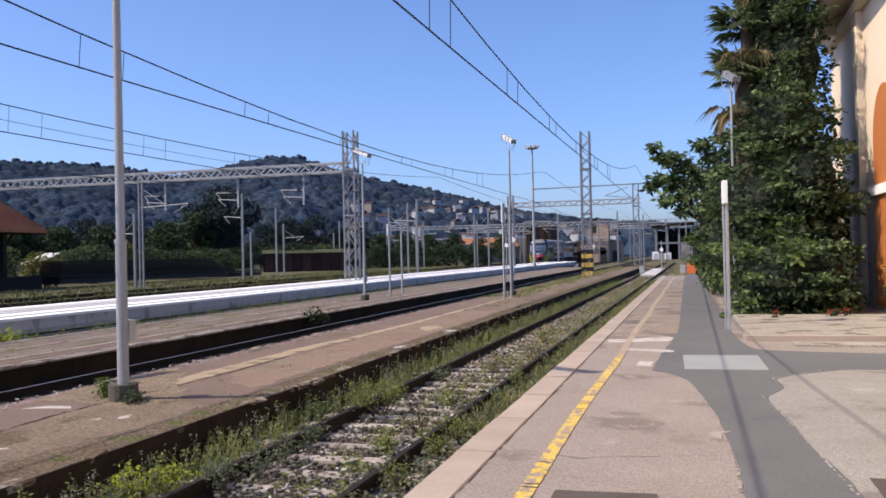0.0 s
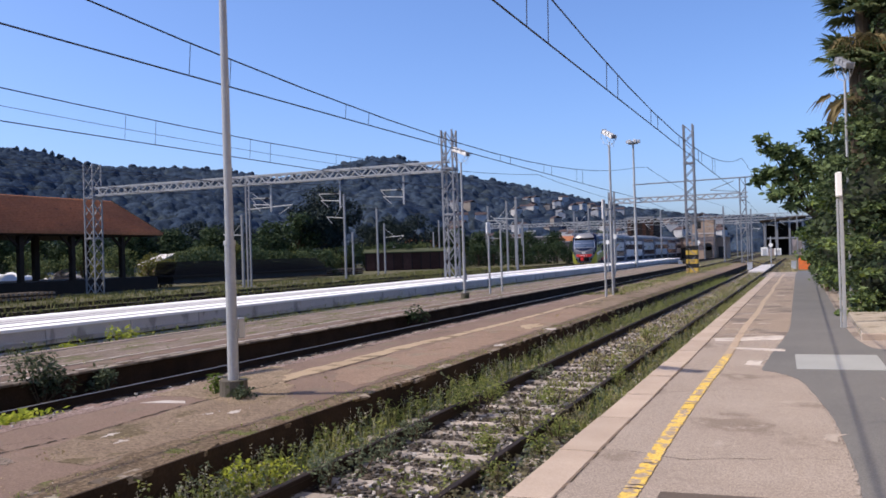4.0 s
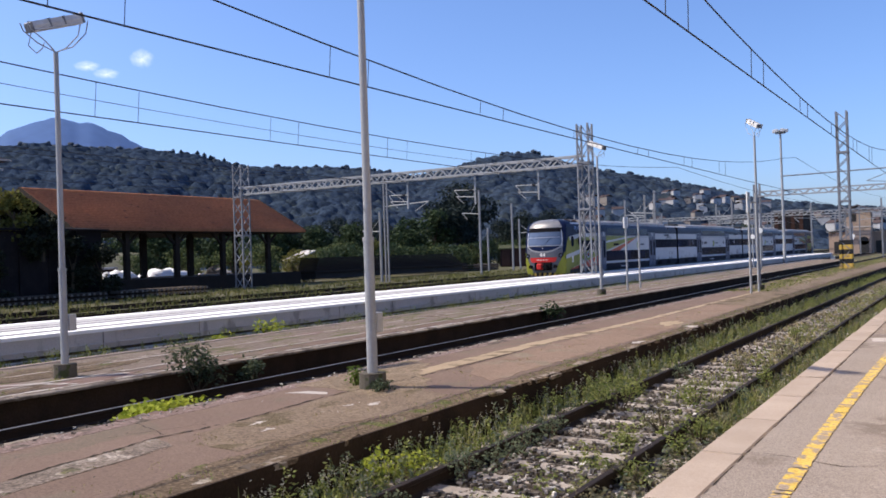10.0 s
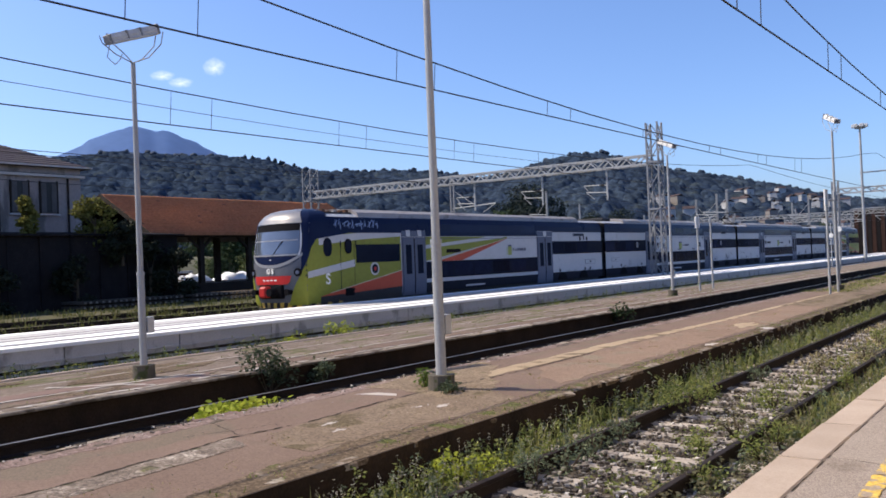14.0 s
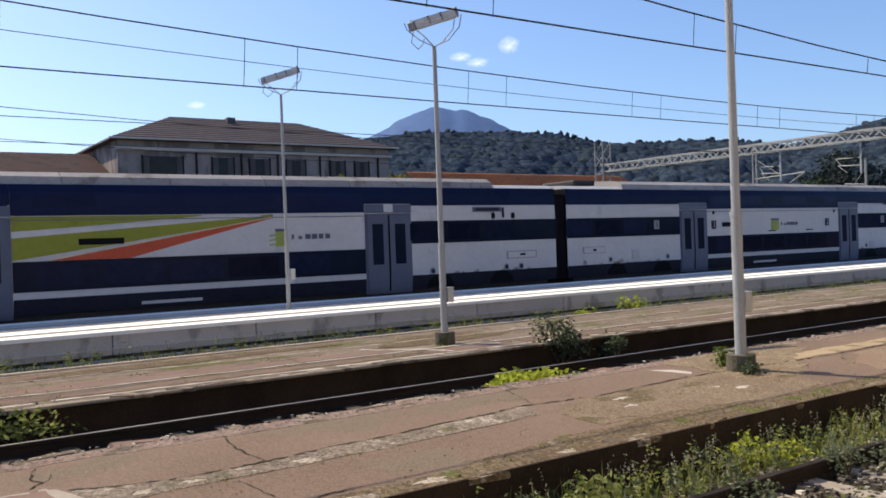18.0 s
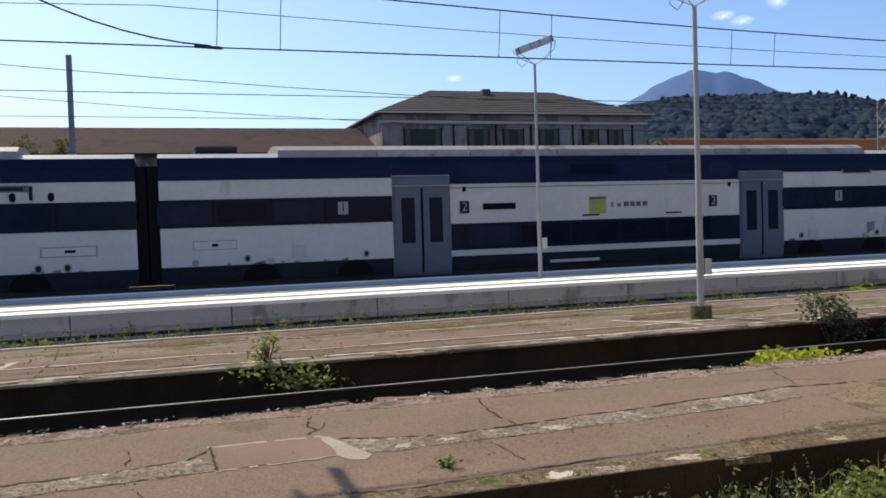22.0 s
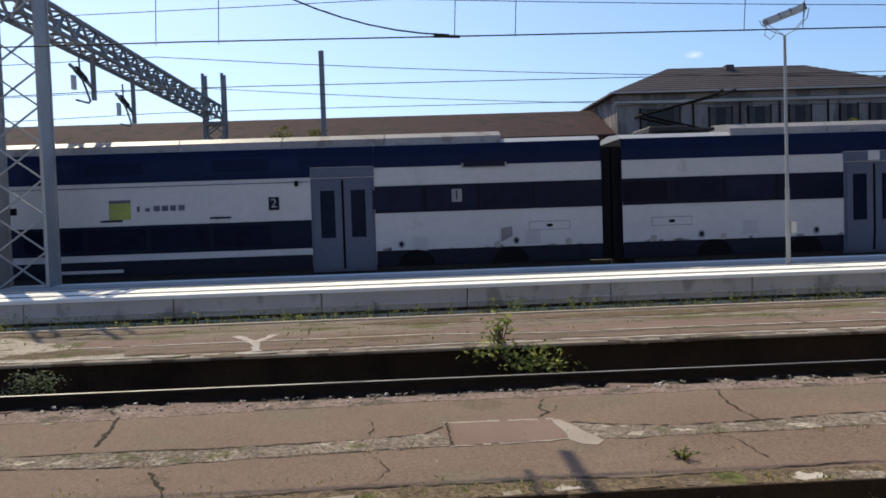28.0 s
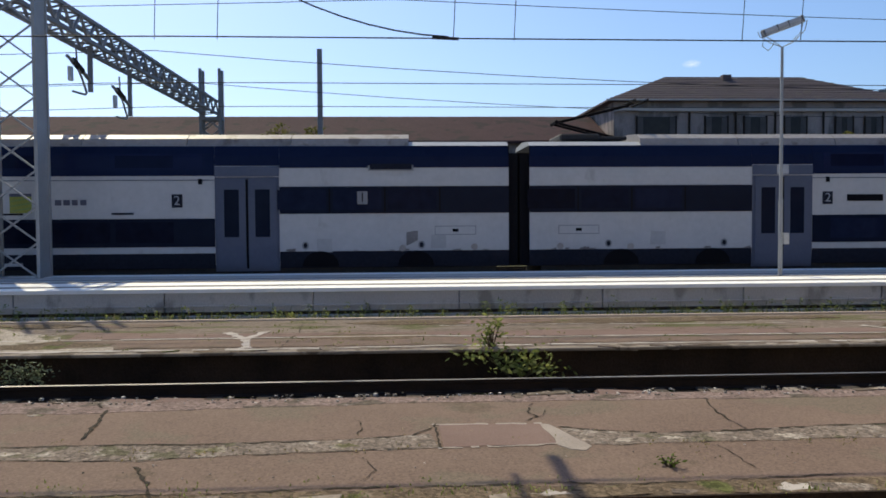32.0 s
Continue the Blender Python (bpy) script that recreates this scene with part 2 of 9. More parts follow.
def part(name, bm, material, parent=None, label=""):
    """Links a bmesh as one mesh object under a thing or a part; a pair of them (two sides) as two objects."""
    if isinstance(bm, tuple):
        ps = parent if isinstance(parent, tuple) else (parent, parent)
        return tuple(part(name, b, material, q, label) for b, q in zip(bm, ps))
    ob = new(name, mesh_of(name, bm, material))
    ob.parent = parent
    return tagged(ob, label)


def thing(name, label, category, group="", kind="", at=None):
    """An empty at a thing's base that will hold its parts."""
    ob = tagged(new(name), label, category, group, kind)
    if at is not None:
        ob.matrix_basis = at
    return ob


def box(bm, x0, x1, y0, y1, z0, z1, bev=0.0):
    m = Matrix.LocRotScale(((x0 + x1) / 2, (y0 + y1) / 2, (z0 + z1) / 2), None, (abs(x1 - x0), abs(y1 - y0), abs(z1 - z0)))
    r = bmesh.ops.create_cube(bm, size=1, matrix=m)
    if bev:
        ed = list({e for v in r["verts"] for e in v.link_edges})
        bmesh.ops.bevel(bm, geom=ed, offset=bev, segments=1, affect="EDGES")
    return bm


def bx(*a, bev=0.0):
    return box(bmesh.new(), *a, bev=bev)


def rod(bm, p, q, r, r2=None, seg=8):
    """A round bar from p to q."""
    p, q = Vector(p), Vector(q)
    d = q - p
    m = Matrix.Translation((p + q) / 2) @ d.to_track_quat("Z", "Y").to_matrix().to_4x4()
    bmesh.ops.create_cone(bm, cap_ends=True, segments=seg, radius1=r, radius2=r if r2 is None else r2, depth=d.length, matrix=m)
    return bm


def bar(bm, p, q, w, h=None):
    """A square bar from p to q."""
    p, q = Vector(p), Vector(q)
    d = q - p
    m = Matrix.Translation((p + q) / 2) @ d.to_track_quat("Z", "Y").to_matrix().to_4x4() @ Matrix.Diagonal((w, h or w, d.length, 1))
    bmesh.ops.create_cube(bm, size=1, matrix=m)
    return bm


def along_y(bm, profile, y0, y1, close=True, mi=0):
    """Pulls a profile of (x, z) from y0 to y1."""
    a = [bm.verts.new((x, y0, z)) for x, z in profile]
    b = [bm.verts.new((x, y1, z)) for x, z in profile]
    n = len(profile)
    fs = []
    for i in range(n if close else n - 1):
        j = (i + 1) % n
        fs.append(bm.faces.new((a[i], a[j], b[j], b[i])))
    if close:
        fs += [bm.faces.new(a[::-1]), bm.faces.new(b)]
    for f in fs:
        f.material_index = mi
    bmesh.ops.recalc_face_normals(bm, faces=fs)
    return bm


def raw(name, verts, faces, material, parent=None, label="", smooth=False):
    """Links a mesh of arrays as one object."""
    me = bpy.data.meshes.new(name)
    me.from_pydata([tuple(v) for v in verts], [], [tuple(f) for f in faces])
    me.materials.append(material)
    if smooth:
        me.polygons.foreach_set("use_smooth", [True] * len(me.polygons))
    ob = new(name, me)
    ob.parent = parent
    return tagged(ob, label)


def shaded(ob):
    ob.data.polygons.foreach_set("use_smooth", [True] * len(ob.data.polygons))
    return ob

# ---- ground, platforms, tracks ----
RAIL = -0.363
P1_EDGE, P1_END = -1.956, 57.5


def ground_sheet():
    xs = np.concatenate([np.linspace(-3000, -120, 12), np.linspace(-100, 40, 57), np.linspace(60, 3000, 10)])
    ys = np.concatenate([np.linspace(-3000, -80, 10), np.linspace(-60, 260, 80), np.linspace(300, 3000, 12)])
    v, f = [], []
    for y in ys:
        for x in xs:
            far = max(0, -x - 90) + max(0, y - 250)
            v.append((x, y, -0.62 + 0.05 * noise.noise((x * 0.3, y * 0.3, 0)) - min(3.0, far * 0.004)))
    nx = len(xs)
    for j in range(len(ys) - 1):
        for i in range(nx - 1):
            f.append((j * nx + i, j * nx + i + 1, (j + 1) * nx + i + 1, (j + 1) * nx + i))
    ob = raw("ground", v, f, M["ground"], smooth=True)
    tagged(ob, "rough earth, gravel and dry grass of the yard", "ground", kind="structure")


ground_sheet()


def slab(name, label, x0, x1, y0, y1, z0, z1, material, kind="structure", category="platform"):
    return tagged(part(name, bx(x0, x1, y0, y1, z0, z1), material), label, category, kind=kind)


# the platform underfoot: aggregate surface, pale coping, dark face
p1 = slab("platform_near", "worn aggregate platform with cracks beside the weedy track", P1_EDGE + 0.34, 60, -40, P1_END, -0.7, 0.0, M["platform_near"])
for i in range(67):
    y = -40 + i * 1.47
    part("coping_stone", bx(P1_EDGE, P1_EDGE + 0.335, y, min(y + 1.462, P1_END), -0.22, 0.004 + 0.004 * (i % 3), bev=0.012), M["coping"], p1)
part("face_wall", bx(P1_EDGE + 0.06, P1_EDGE + 0.33, -40, P1_END, -0.7, -0.225), M["concrete_dark"], p1, "face below the coping, darkened by stain and painted shade")

# the low island platform with the lamp pole
p2 = tagged(part("platform_island", along_y(bmesh.new(), [(-5.33, -0.13), (-5.33, -0.7), (-8.3, -0.7), (-8.3, -0.09), (-6.8, -0.085)], -40, 96), M["platform_pink"]), "low island platform of cracked reddish asphalt", "platform", kind="structure")
part("edge_strip", along_y(bmesh.new(), [(-5.30, -0.12), (-5.30, -0.68), (-5.325, -0.68), (-5.325, -0.12)], -40, 96), M["concrete_dark"], p2, "edge wall darkened by stain and painted shade")
# the narrow old platform
p3 = tagged(part("platform_old", along_y(bmesh.new(), [(-11.5, -0.126), (-11.5, -0.7), (-14.85, -0.7), (-14.85, -0.126)], -40, 102), M["platform_old"]), "narrow old concrete platform with grass in its joints", "platform", kind="structure")
part("edge_wall", bx(-11.49, -11.47, -40, 102, -0.68, -0.16), M["concrete_dark"], p3, "edge wall darkened by stain and painted shade")
part("back_kerb", bx(-15.0, -14.853, -40, 102, -0.65, -0.10, bev=0.015), M["coping"], p3, "pale stone kerb")
part("near_kerb", bx(-11.53, -11.36, -40, 102, -0.16, -0.118, bev=0.01), M["kerb_worn"], p3, "worn pale edge strip")

# the rebuilt platform: panel wall, pale bands
p4 = slab("platform_new", "rebuilt platform with pale paving and white bands", -22.6, -18.05, -45, 138, -0.7, 0.17, M["paving_grey"])
for x0, x1 in ((-18.5, -17.86), (-19.75, -18.9), (-22.55, -21.9)):
    part("white_band", bx(x0, x1, -45, 138, 0.10, 0.178), M["white_paving"], p4, "white paving band")
for x0, x1 in ((-18.78, -18.52), (-18.9, -18.82), (-20.15, -19.78), (-20.9, -20.75)):
    part("guide_groove", bx(x0, x1, -45, 138, 0.10, 0.1745), M["groove"], p4, "dark grey guide line")
for i in range(60):
    y = -44.0 + i * 3.02
    part("wall_panel", bx(-18.05, -17.9, y, y + 3.0, -0.30, 0.16, bev=0.012), M["concrete"], p4)
part("wall_ledge", bx(-17.905, -17.86, -45, 138, -0.20, -0.165), M["concrete"], p4, "narrow drip ledge")
# Dark strip set in the joint stands for its shade.
part("wall_shadow_gap", bx(-18.0, -17.93, -45, 138, -0.38, -0.30), M["concrete_dark"], p4, "dark strip filling the joint, its shade in the colour")
part("wall_footing", bx(-18.05, -17.78, -45, 138, -0.7, -0.37), M["concrete"], p4, "grey concrete footing")


def rail_profile(x):
    t = RAIL
    return [(x - 0.036, t), (x + 0.036, t), (x + 0.036, t - 0.035), (x + 0.009, t - 0.05), (x + 0.009, t - 0.13), (x + 0.07, t - 0.155), (x - 0.07, t - 0.155), (x - 0.009, t - 0.13), (x - 0.009, t - 0.05), (x - 0.036, t - 0.035)]


def track(name, label, xc, y0, y1, sleepers=(0, 0), z=0.0, shiny=False, bed=True):
    tr = thing(name, label, "railway track", "railway tracks", at=pose(xc, 0, z))
    for s in (-0.75, 0.75):
        r = part("rail", along_y(bmesh.new(), rail_profile(s), y0, y1), M["rail_rust"], tr, "rusted steel rail")
        part("rail_head", bx(s - 0.03, s + 0.03, y0, y1, RAIL, RAIL + 0.004), M["rail_top"] if shiny else M["rail_rust"], tr)
    if bed:
        part("ballast_bed", along_y(bmesh.new(), [(-1.55, -0.7), (-1.3, -0.535), (1.3, -0.535), (1.55, -0.7)], y0, y1), M["ballast_bed"], tr)
    me = mesh_of("sleeper", bx(-1.25, 1.25, -0.105, 0.105, -0.68, -0.505, bev=0.012), M["sleeper"] if xc > -5 else M["sleeper_dark"])
    n = int((sleepers[1] - sleepers[0]) / 0.6)
    for i in range(n):
        ob = new("sleeper", me)
        ob.parent = tr
        ob.matrix_basis = pose(random.uniform(-0.04, 0.04), sleepers[0] + i * 0.6, random.uniform(-0.01, 0.012), 0, random.uniform(-0.5, 0.5), random.uniform(-1.2, 1.2))
    return tr


track("railway_track", "rusty weed-grown siding track on pale ballast", -3.664, -40, 150, (2, 75))
track("railway_track", "track between two low platforms with a bare shiny rail", -9.8, -40, 330, (-10, 30), shiny=True)
track("railway_track", "track in the trough before the new platform", -16.4, -40, 330, (-12, 20))
track("railway_track", "running track beyond the new platform", -24.3, -60, 400, (20, 50), shiny=True)
for k, xc in enumerate((-29.5, -34.5, -39.5)):
    track("railway_track", "yard track among grass beyond the station", xc, -60, 330, (20, 80), z=-0.1, shiny=k == 0)

# ---- the double-deck train ----
M["t_white"] = mat("train_white", (0.40, 0.41, 0.44), 0.45, 0, (0.47, 0.48, 0.505), 0.7, 0.8, 0.05, 8, 0.03, 0.003, spots=(0.36, 0.36, 0.38), spot_scale=1.3, spot_at=0.66)
M["t_blue"] = mat("train_navy", (0.008, 0.013, 0.042), 0.3, 0, (0.011, 0.018, 0.052), 0.7, 0.8, 0.06, 10, 0.03, 0.003, spec=0.04)
M["t_pane"] = mat("tinted_pane", (0.006, 0.009, 0.024), 0.08, 0, (0.012, 0.016, 0.036), 0.9, 0.9, 0.2, 4.0, 0.0, spec=0.03, per_piece=0.55)
M["t_uppane"] = mat("tinted_upper_pane", (0.008, 0.0115, 0.036), 0.12, 0, (0.012, 0.017, 0.05), 0.9, 0.9, 0.1, 4.0, 0.0, spec=0.05, per_piece=0.35)
M["t_grey"] = mat("train_door_grey", (0.072, 0.088, 0.140), 0.45, 0, (0.098, 0.115, 0.168), 1.0, 0.8, 0.05, 10, 0.03, 0.003)
M["t_rusty"] = mat("rusty_roof_gear", (0.10, 0.055, 0.035), 0.8, 0.2, (0.16, 0.09, 0.06), 2, 0.9, 0.2, 20, 0.3, 0.01)
M["t_dark"] = mat("train_underframe", (0.025, 0.026, 0.03), 0.7, 0.1, (0.05, 0.05, 0.052), 1.5, 0.9, 0.2, 15, 0.2, 0.01)
M["t_skirt"] = mat("train_skirt", (0.010, 0.012, 0.022), 0.75, 0, (0.020, 0.022, 0.034), 1.0, 0.9, 0.2, 12, 0.05, 0.005, spec=0.1)
M["t_glass"] = mat("train_glass", (0.008, 0.011, 0.024), 0.12, 0, (0.013, 0.018, 0.034), 0.8, 0.7, 0.05, 3.0, 0.0, spec=0.03)
M["t_upglass"] = mat("train_upper_glass", (0.010, 0.014, 0.045), 0.15, 0, (0.014, 0.02, 0.06), 0.8, 0.7, 0.05, 3.0, 0.0, spec=0.06)
M["t_silver"] = mat("train_roof_silver", (0.25, 0.235, 0.23), 0.5, 0.0, (0.33, 0.31, 0.30), 0.8, 0.9, 0.12, 9, 0.08, 0.004, spots=(0.20, 0.175, 0.16), spot_scale=1.5, spot_at=0.58, spots2=(0.24, 0.17, 0.13), spot2_scale=0.9, spot2_at=0.62, per_piece=0.16)
M["t_lime"] = mat("train_lime", (0.165, 0.185, 0.022), 0.42, 0, (0.220, 0.240, 0.036), 0.7, 0.9, 0.08, 8, 0.03, 0.003, spots=(0.17, 0.175, 0.03), spot_scale=1.1, spot_at=0.6)
M["t_orange"] = mat("train_orange_red", (0.37, 0.060, 0.030), 0.45, 0, (0.41, 0.078, 0.038), 0.9, 0.8, 0.08, 8, 0.03, 0.003, spots=(0.30, 0.06, 0.03), spot_scale=1.4, spot_at=0.6)
M["t_red"] = mat("train_bumper_red", (0.36, 0.024, 0.022), 0.4)
M["t_scrawl_pale"] = mat("pale_edge_paint", (0.45, 0.40, 0.30), 0.5)
M["t_cowl"] = mat("polished_cowl", (0.20, 0.20, 0.205), 0.34, 0.3, (0.31, 0.30, 0.30), 0.8, 0.7, 0.05, 9, 0.03, 0.003)
M["t_mask"] = mat("train_cab_grey", (0.085, 0.092, 0.115), 0.4, 0, (0.12, 0.128, 0.15), 0.8, 0.7, 0.05, 8, 0.02, 0.003)
M["t_black"] = mat("black_rubber", (0.007, 0.007, 0.009), 0.8, spec=0.05)
M["t_logo"] = mat("logo_yellow_green", (0.25, 0.27, 0.06), 0.5)
M["t_leaf"] = mat("logo_pale_green", (0.20, 0.26, 0.09), 0.5)
M["t_print"] = mat("grey_blue_print", (0.075, 0.08, 0.115), 0.6)
M["t_numeral"] = mat("greyed_numeral", (0.27, 0.28, 0.31), 0.6)
M["t_plate"] = mat("greyed_plate", (0.20, 0.205, 0.23), 0.6)
M["t_hatch"] = mat("greyish_white_hatch", (0.34, 0.345, 0.37), 0.5, 0, (0.40, 0.405, 0.43), 0.9, 0.8, 0.06, 8, 0.03, 0.003)
M["t_stain"] = mat("dark_oily_stain", (0.13, 0.125, 0.13), 0.8, 0, (0.24, 0.235, 0.24), 4, 0.9, 0.2, 30, 0.0)
M["t_bow"] = mat("pale_grey_bow", (0.20, 0.21, 0.235), 0.4, 0, (0.25, 0.26, 0.28))
M["screen"] = mat("windscreen", (0.125, 0.15, 0.195), 0.08, 0.5, (0.16, 0.19, 0.24), 0.6, 0.6, 0.05, 3.0, 0.0)
HALF = 1.45
TRAIN = []


def side_x(z):
    """The body's half width at a height."""
    p = [(0.1, HALF - 0.06), (0.73, HALF), (2.6, HALF), (3.25, HALF - 0.04), (3.5, HALF - 0.12), (3.9, HALF - 0.5)]
    return float(np.interp(z, [a for a, b in p], [b for a, b in p]))


def panel(y0, y1, z0, z1, out, thick=0.02):
    """Skin panels that follow the car's two sides between two heights."""
    zs = [z0 + (z1 - z0) * i / 4 for i in range(5)]
    return tuple(along_y(bmesh.new(), [(s * (side_x(z) + out), z) for z in zs] + [(s * (side_x(z) + out - thick), z) for z in reversed(zs)], y0, y1) for s in (1, -1))


def wedge(y0, y1, za0, za1, zb0, zb1, out, sides=(1, -1)):
    """Flat sloping stripes on the sides: heights za0..za1 at y0, zb0..zb1 at y1."""
    made = []
    for s in sides:
        bm = bmesh.new()
        n = 8
        rows = []
        for i in range(n + 1):
            u = i / n
            y = y0 + (y1 - y0) * u
            lo, hi = za0 + (zb0 - za0) * u, za1 + (zb1 - za1) * u
            rows.append([bm.verts.new((s * (side_x(z) + o), y, z)) for z, o in ((lo, out), (hi, out), (hi, out - 0.01), (lo, out - 0.01))])
        for a, b in zip(rows, rows[1:]):
            for k in range(4):
                bm.faces.new((a[k], a[(k + 1) % 4], b[(k + 1) % 4], b[k]))
        bm.faces.new(rows[0])
        bm.faces.new(rows[-1][::-1])
        bmesh.ops.recalc_face_normals(bm, faces=bm.faces)
        made.append(bm)
    return tuple(made)


def sign(char, y, z, parent, dark=True, size=0.34):
    """A class number plate on each side."""
    for s in (1, -1):
        x = s * (HALF + 0.012)
        pl = part("number_plate", bx(x - 0.016, x + 0.016, y - 0.135, y + 0.135, z - 0.17, z + 0.17, bev=0.004), M["t_skirt"] if dark else M["t_plate"], parent)
        cu = bpy.data.curves.new("numeral", "FONT")
        cu.body, cu.size, cu.align_x, cu.align_y, cu.extrude = char, size, "CENTER", "CENTER", 0.002
        cu.materials.append(M["t_numeral"] if dark else M["t_black"])
        ob = new("numeral", cu)
        ob.parent = pl
        ob.matrix_basis = pose(s * (HALF + 0.032), y, z, 90, 0, 90 if s > 0 else -90)


def double_door(car, y):
    """A recessed pair of grey leaves with narrow windows, under a grey header."""
    dr = part("door", panel(y - 0.83, y + 0.83, 0.22, 2.68, 0.004), M["t_grey"], car, "grey double sliding door")
    part("door_header", panel(y - 0.83, y + 0.83, 2.70, 2.96, 0.03), M["t_grey"], dr, "projecting grey header")
    for s in (-1, 1):
        part("leaf", panel(y + s * 0.40 - 0.365, y + s * 0.40 + 0.365, 0.30, 2.62, 0.03), M["t_grey"], dr)
        part("door_window", panel(y + s * 0.40 - 0.19, y + s * 0.40 + 0.19, 1.12, 2.36, 0.036), M["t_glass"], dr, "narrow dark door window")
    part("door_seal", panel(y - 0.03, y + 0.03, 0.30, 2.62, 0.034), M["t_black"], dr)


def bogie(car, y, arches=True):
    bg_ = part("bogie", bx(-1.15, 1.15, y - 1.7, y + 1.7, 0.0, 0.42, bev=0.05), M["t_dark"], car, "dark bogie frame")
    for dy in (-1.25, 1.25):
        bm = bmesh.new()
        for s in (-1, 1):
            rod(bm, (s * 0.70, y + dy, 0.08), (s * 0.83, y + dy, 0.08), 0.44, seg=20)
        rod(bm, (-0.8, y + dy, 0.08), (0.8, y + dy, 0.08), 0.09)
        part("wheelset", bm, M["t_dark"], bg_)
        for s in (-1, 1) if arches else ():
            bm = bmesh.new()
            ring = [(dy + 0.48 * math.cos(a), 0.34 + 0.40 * math.sin(a)) for a in np.linspace(0, math.pi, 9)]
            a_ = [bm.verts.new((s * (HALF + 0.012), y + a, b)) for a, b in ring]
            b_ = [bm.verts.new((s * (HALF - 0.03), y + a, b)) for a, b in ring]
            bm.faces.new(a_)
            for i in range(len(a_)):
                j = (i + 1) % len(a_)
                bm.faces.new((a_[i], a_[j], b_[j], b_[i]))
            bmesh.ops.recalc_face_normals(bm, faces=bm.faces)
            part("wheel_arch", bm, M["t_black"], bg_, "black wheel cutout")


def coach(first, length, ends=(True, True), silver=True):
    """One car: origin on the rail axis at its front end, y to the rear."""
    car = thing("train_car", "navy and white double-deck train car", "train car", "cars of the train")
    d1, d2 = 7.15, length - 7.15
    f0 = 0.28 if not first else 2.2
    # inner shell
    prof = [(-HALF + 0.06, 0.35), (HALF - 0.06, 0.35), (HALF - 0.01, 0.73), (HALF - 0.01, 2.7), (HALF - 0.05, 3.25), (HALF - 0.13, 3.5), (HALF - 0.35, 3.62), (0, 3.68)]
    prof = prof + [(-x, z) for x, z in prof[::-1][1:-1]]
    part("body", along_y(bmesh.new(), prof, f0, length - 0.28), M["t_white"], car, "white body shell")
    segs = [(f0, d1 - 0.84, "end"), (d1 + 0.84, d2 - 0.84, "mid"), (d2 + 0.84, length - 0.28, "end")]
    if first:
        d1 = 7.4
        segs = [(d1 + 0.84, d2 - 0.84, "mid"), (d2 + 0.84, length - 0.28, "end")]
    for a, b, k in segs:
        if k == "end":
            part("navy_band", panel(a, b, 2.92, 3.5, 0.006), M["t_blue"], car, "glossy navy upper band")
            part("window_band", panel(a, b, 1.72, 2.43, 0.010), M["t_glass"], car, "dark ribbon window")
            part("skirt", panel(a, b, 0.3, 0.73, 0.004), M["t_skirt"], car)
            for w in np.arange(a + 1.3, b - 0.5, 1.45):
                part("window_bar", panel(w - 0.02, w + 0.02, 1.74, 2.41, 0.013), M["t_black"], car)
                part("window", panel(w - 1.36, w - 0.09, 1.82, 2.34, 0.013), M["t_pane"], car)
        else:
            part("navy_band", panel(a, b, 2.72, 3.5, 0.006), M["t_blue"], car, "glossy navy upper band")
            up = part("upper_window_band", panel(a + 0.3, b - 0.3, 2.88, 3.30, 0.010), M["t_upglass"], car, "dark upper-deck ribbon window")
            lo = part("lower_window_band", panel(a, b, 0.87, 1.61, 0.010), M["t_glass"], car, "dark lower-deck ribbon window")
            part("skirt", panel(a, b, 0.3, 0.70, 0.004), M["t_skirt"], car)
            for w in np.arange(a + 0.5, b - 1.3, 1.62):
                part("window", panel(w, w + 1.48, 0.98, 1.52, 0.013), M["t_pane"], lo)
                part("window", panel(w, w + 1.48, 2.93, 3.25, 0.013), M["t_uppane"], up)
            part("step_box", panel(a + 3.0, a + 4.6, 0.40, 0.48, 0.02), M["t_white"], car, "pale stencilled strip")
            part("gutter", panel(a, b, 2.60, 2.62, 0.012), M["t_grey"], car)
    # silver roof with panel joints
    r0, r1 = (3.3, length - 2.9) if not first else (4.05, length - 2.9)
    ys = list(np.arange(r0, r1 - 0.5, 2.7)) + [r1]
    for a, b in zip(ys, ys[1:]):
        pr = [(HALF - 0.14, 3.5), (HALF - 0.22, 3.70), (HALF - 0.5, 3.83), (0, 3.90)]
        pr = pr + [(-x, z) for x, z in pr[::-1][1:]] + [(0, 3.5)]
        part("roof_panel", along_y(bmesh.new(), pr, a, b - 0.02), M["t_silver"], car)
    for y in (d1, d2):
        part("navy_band", panel(y - 0.835, y + 0.835, 2.98, 3.5, 0.005), M["t_blue"], car, "glossy navy upper band")
    # End walls are coloured black in place of shade between the cars.
    part("end_wall", bx(-HALF + 0.03, HALF - 0.03, length - 0.285, length - 0.27, 0.3, 3.5), M["t_black"], car, "end wall coloured black for the dark gap")
    if not first:
        part("end_wall", bx(-HALF + 0.03, HALF - 0.03, 0.27, 0.285, 0.3, 3.5), M["t_black"], car, "end wall coloured black for the dark gap")
    double_door(car, d1)
    double_door(car, d2)
    for y in ((4.0,) if not first else (4.2,)) + (length - 4.0,):
        bogie(car, y, not (first and y < 10))
    part("underframe", bx(-1.3, 1.3, 0.6 if not first else 1.4, length - 0.6, -0.15, 0.34), M["t_dark"], car, "dark equipment boxes under the floor")
    # gangway and end details
    # Bellows are made wide so that black fills the gap.
    part("gangway", bx(-1.34, 1.34, length - 0.30, length + 0.02, 0.3, 3.3), M["t_black"], car, "black rubber gangway bellows")
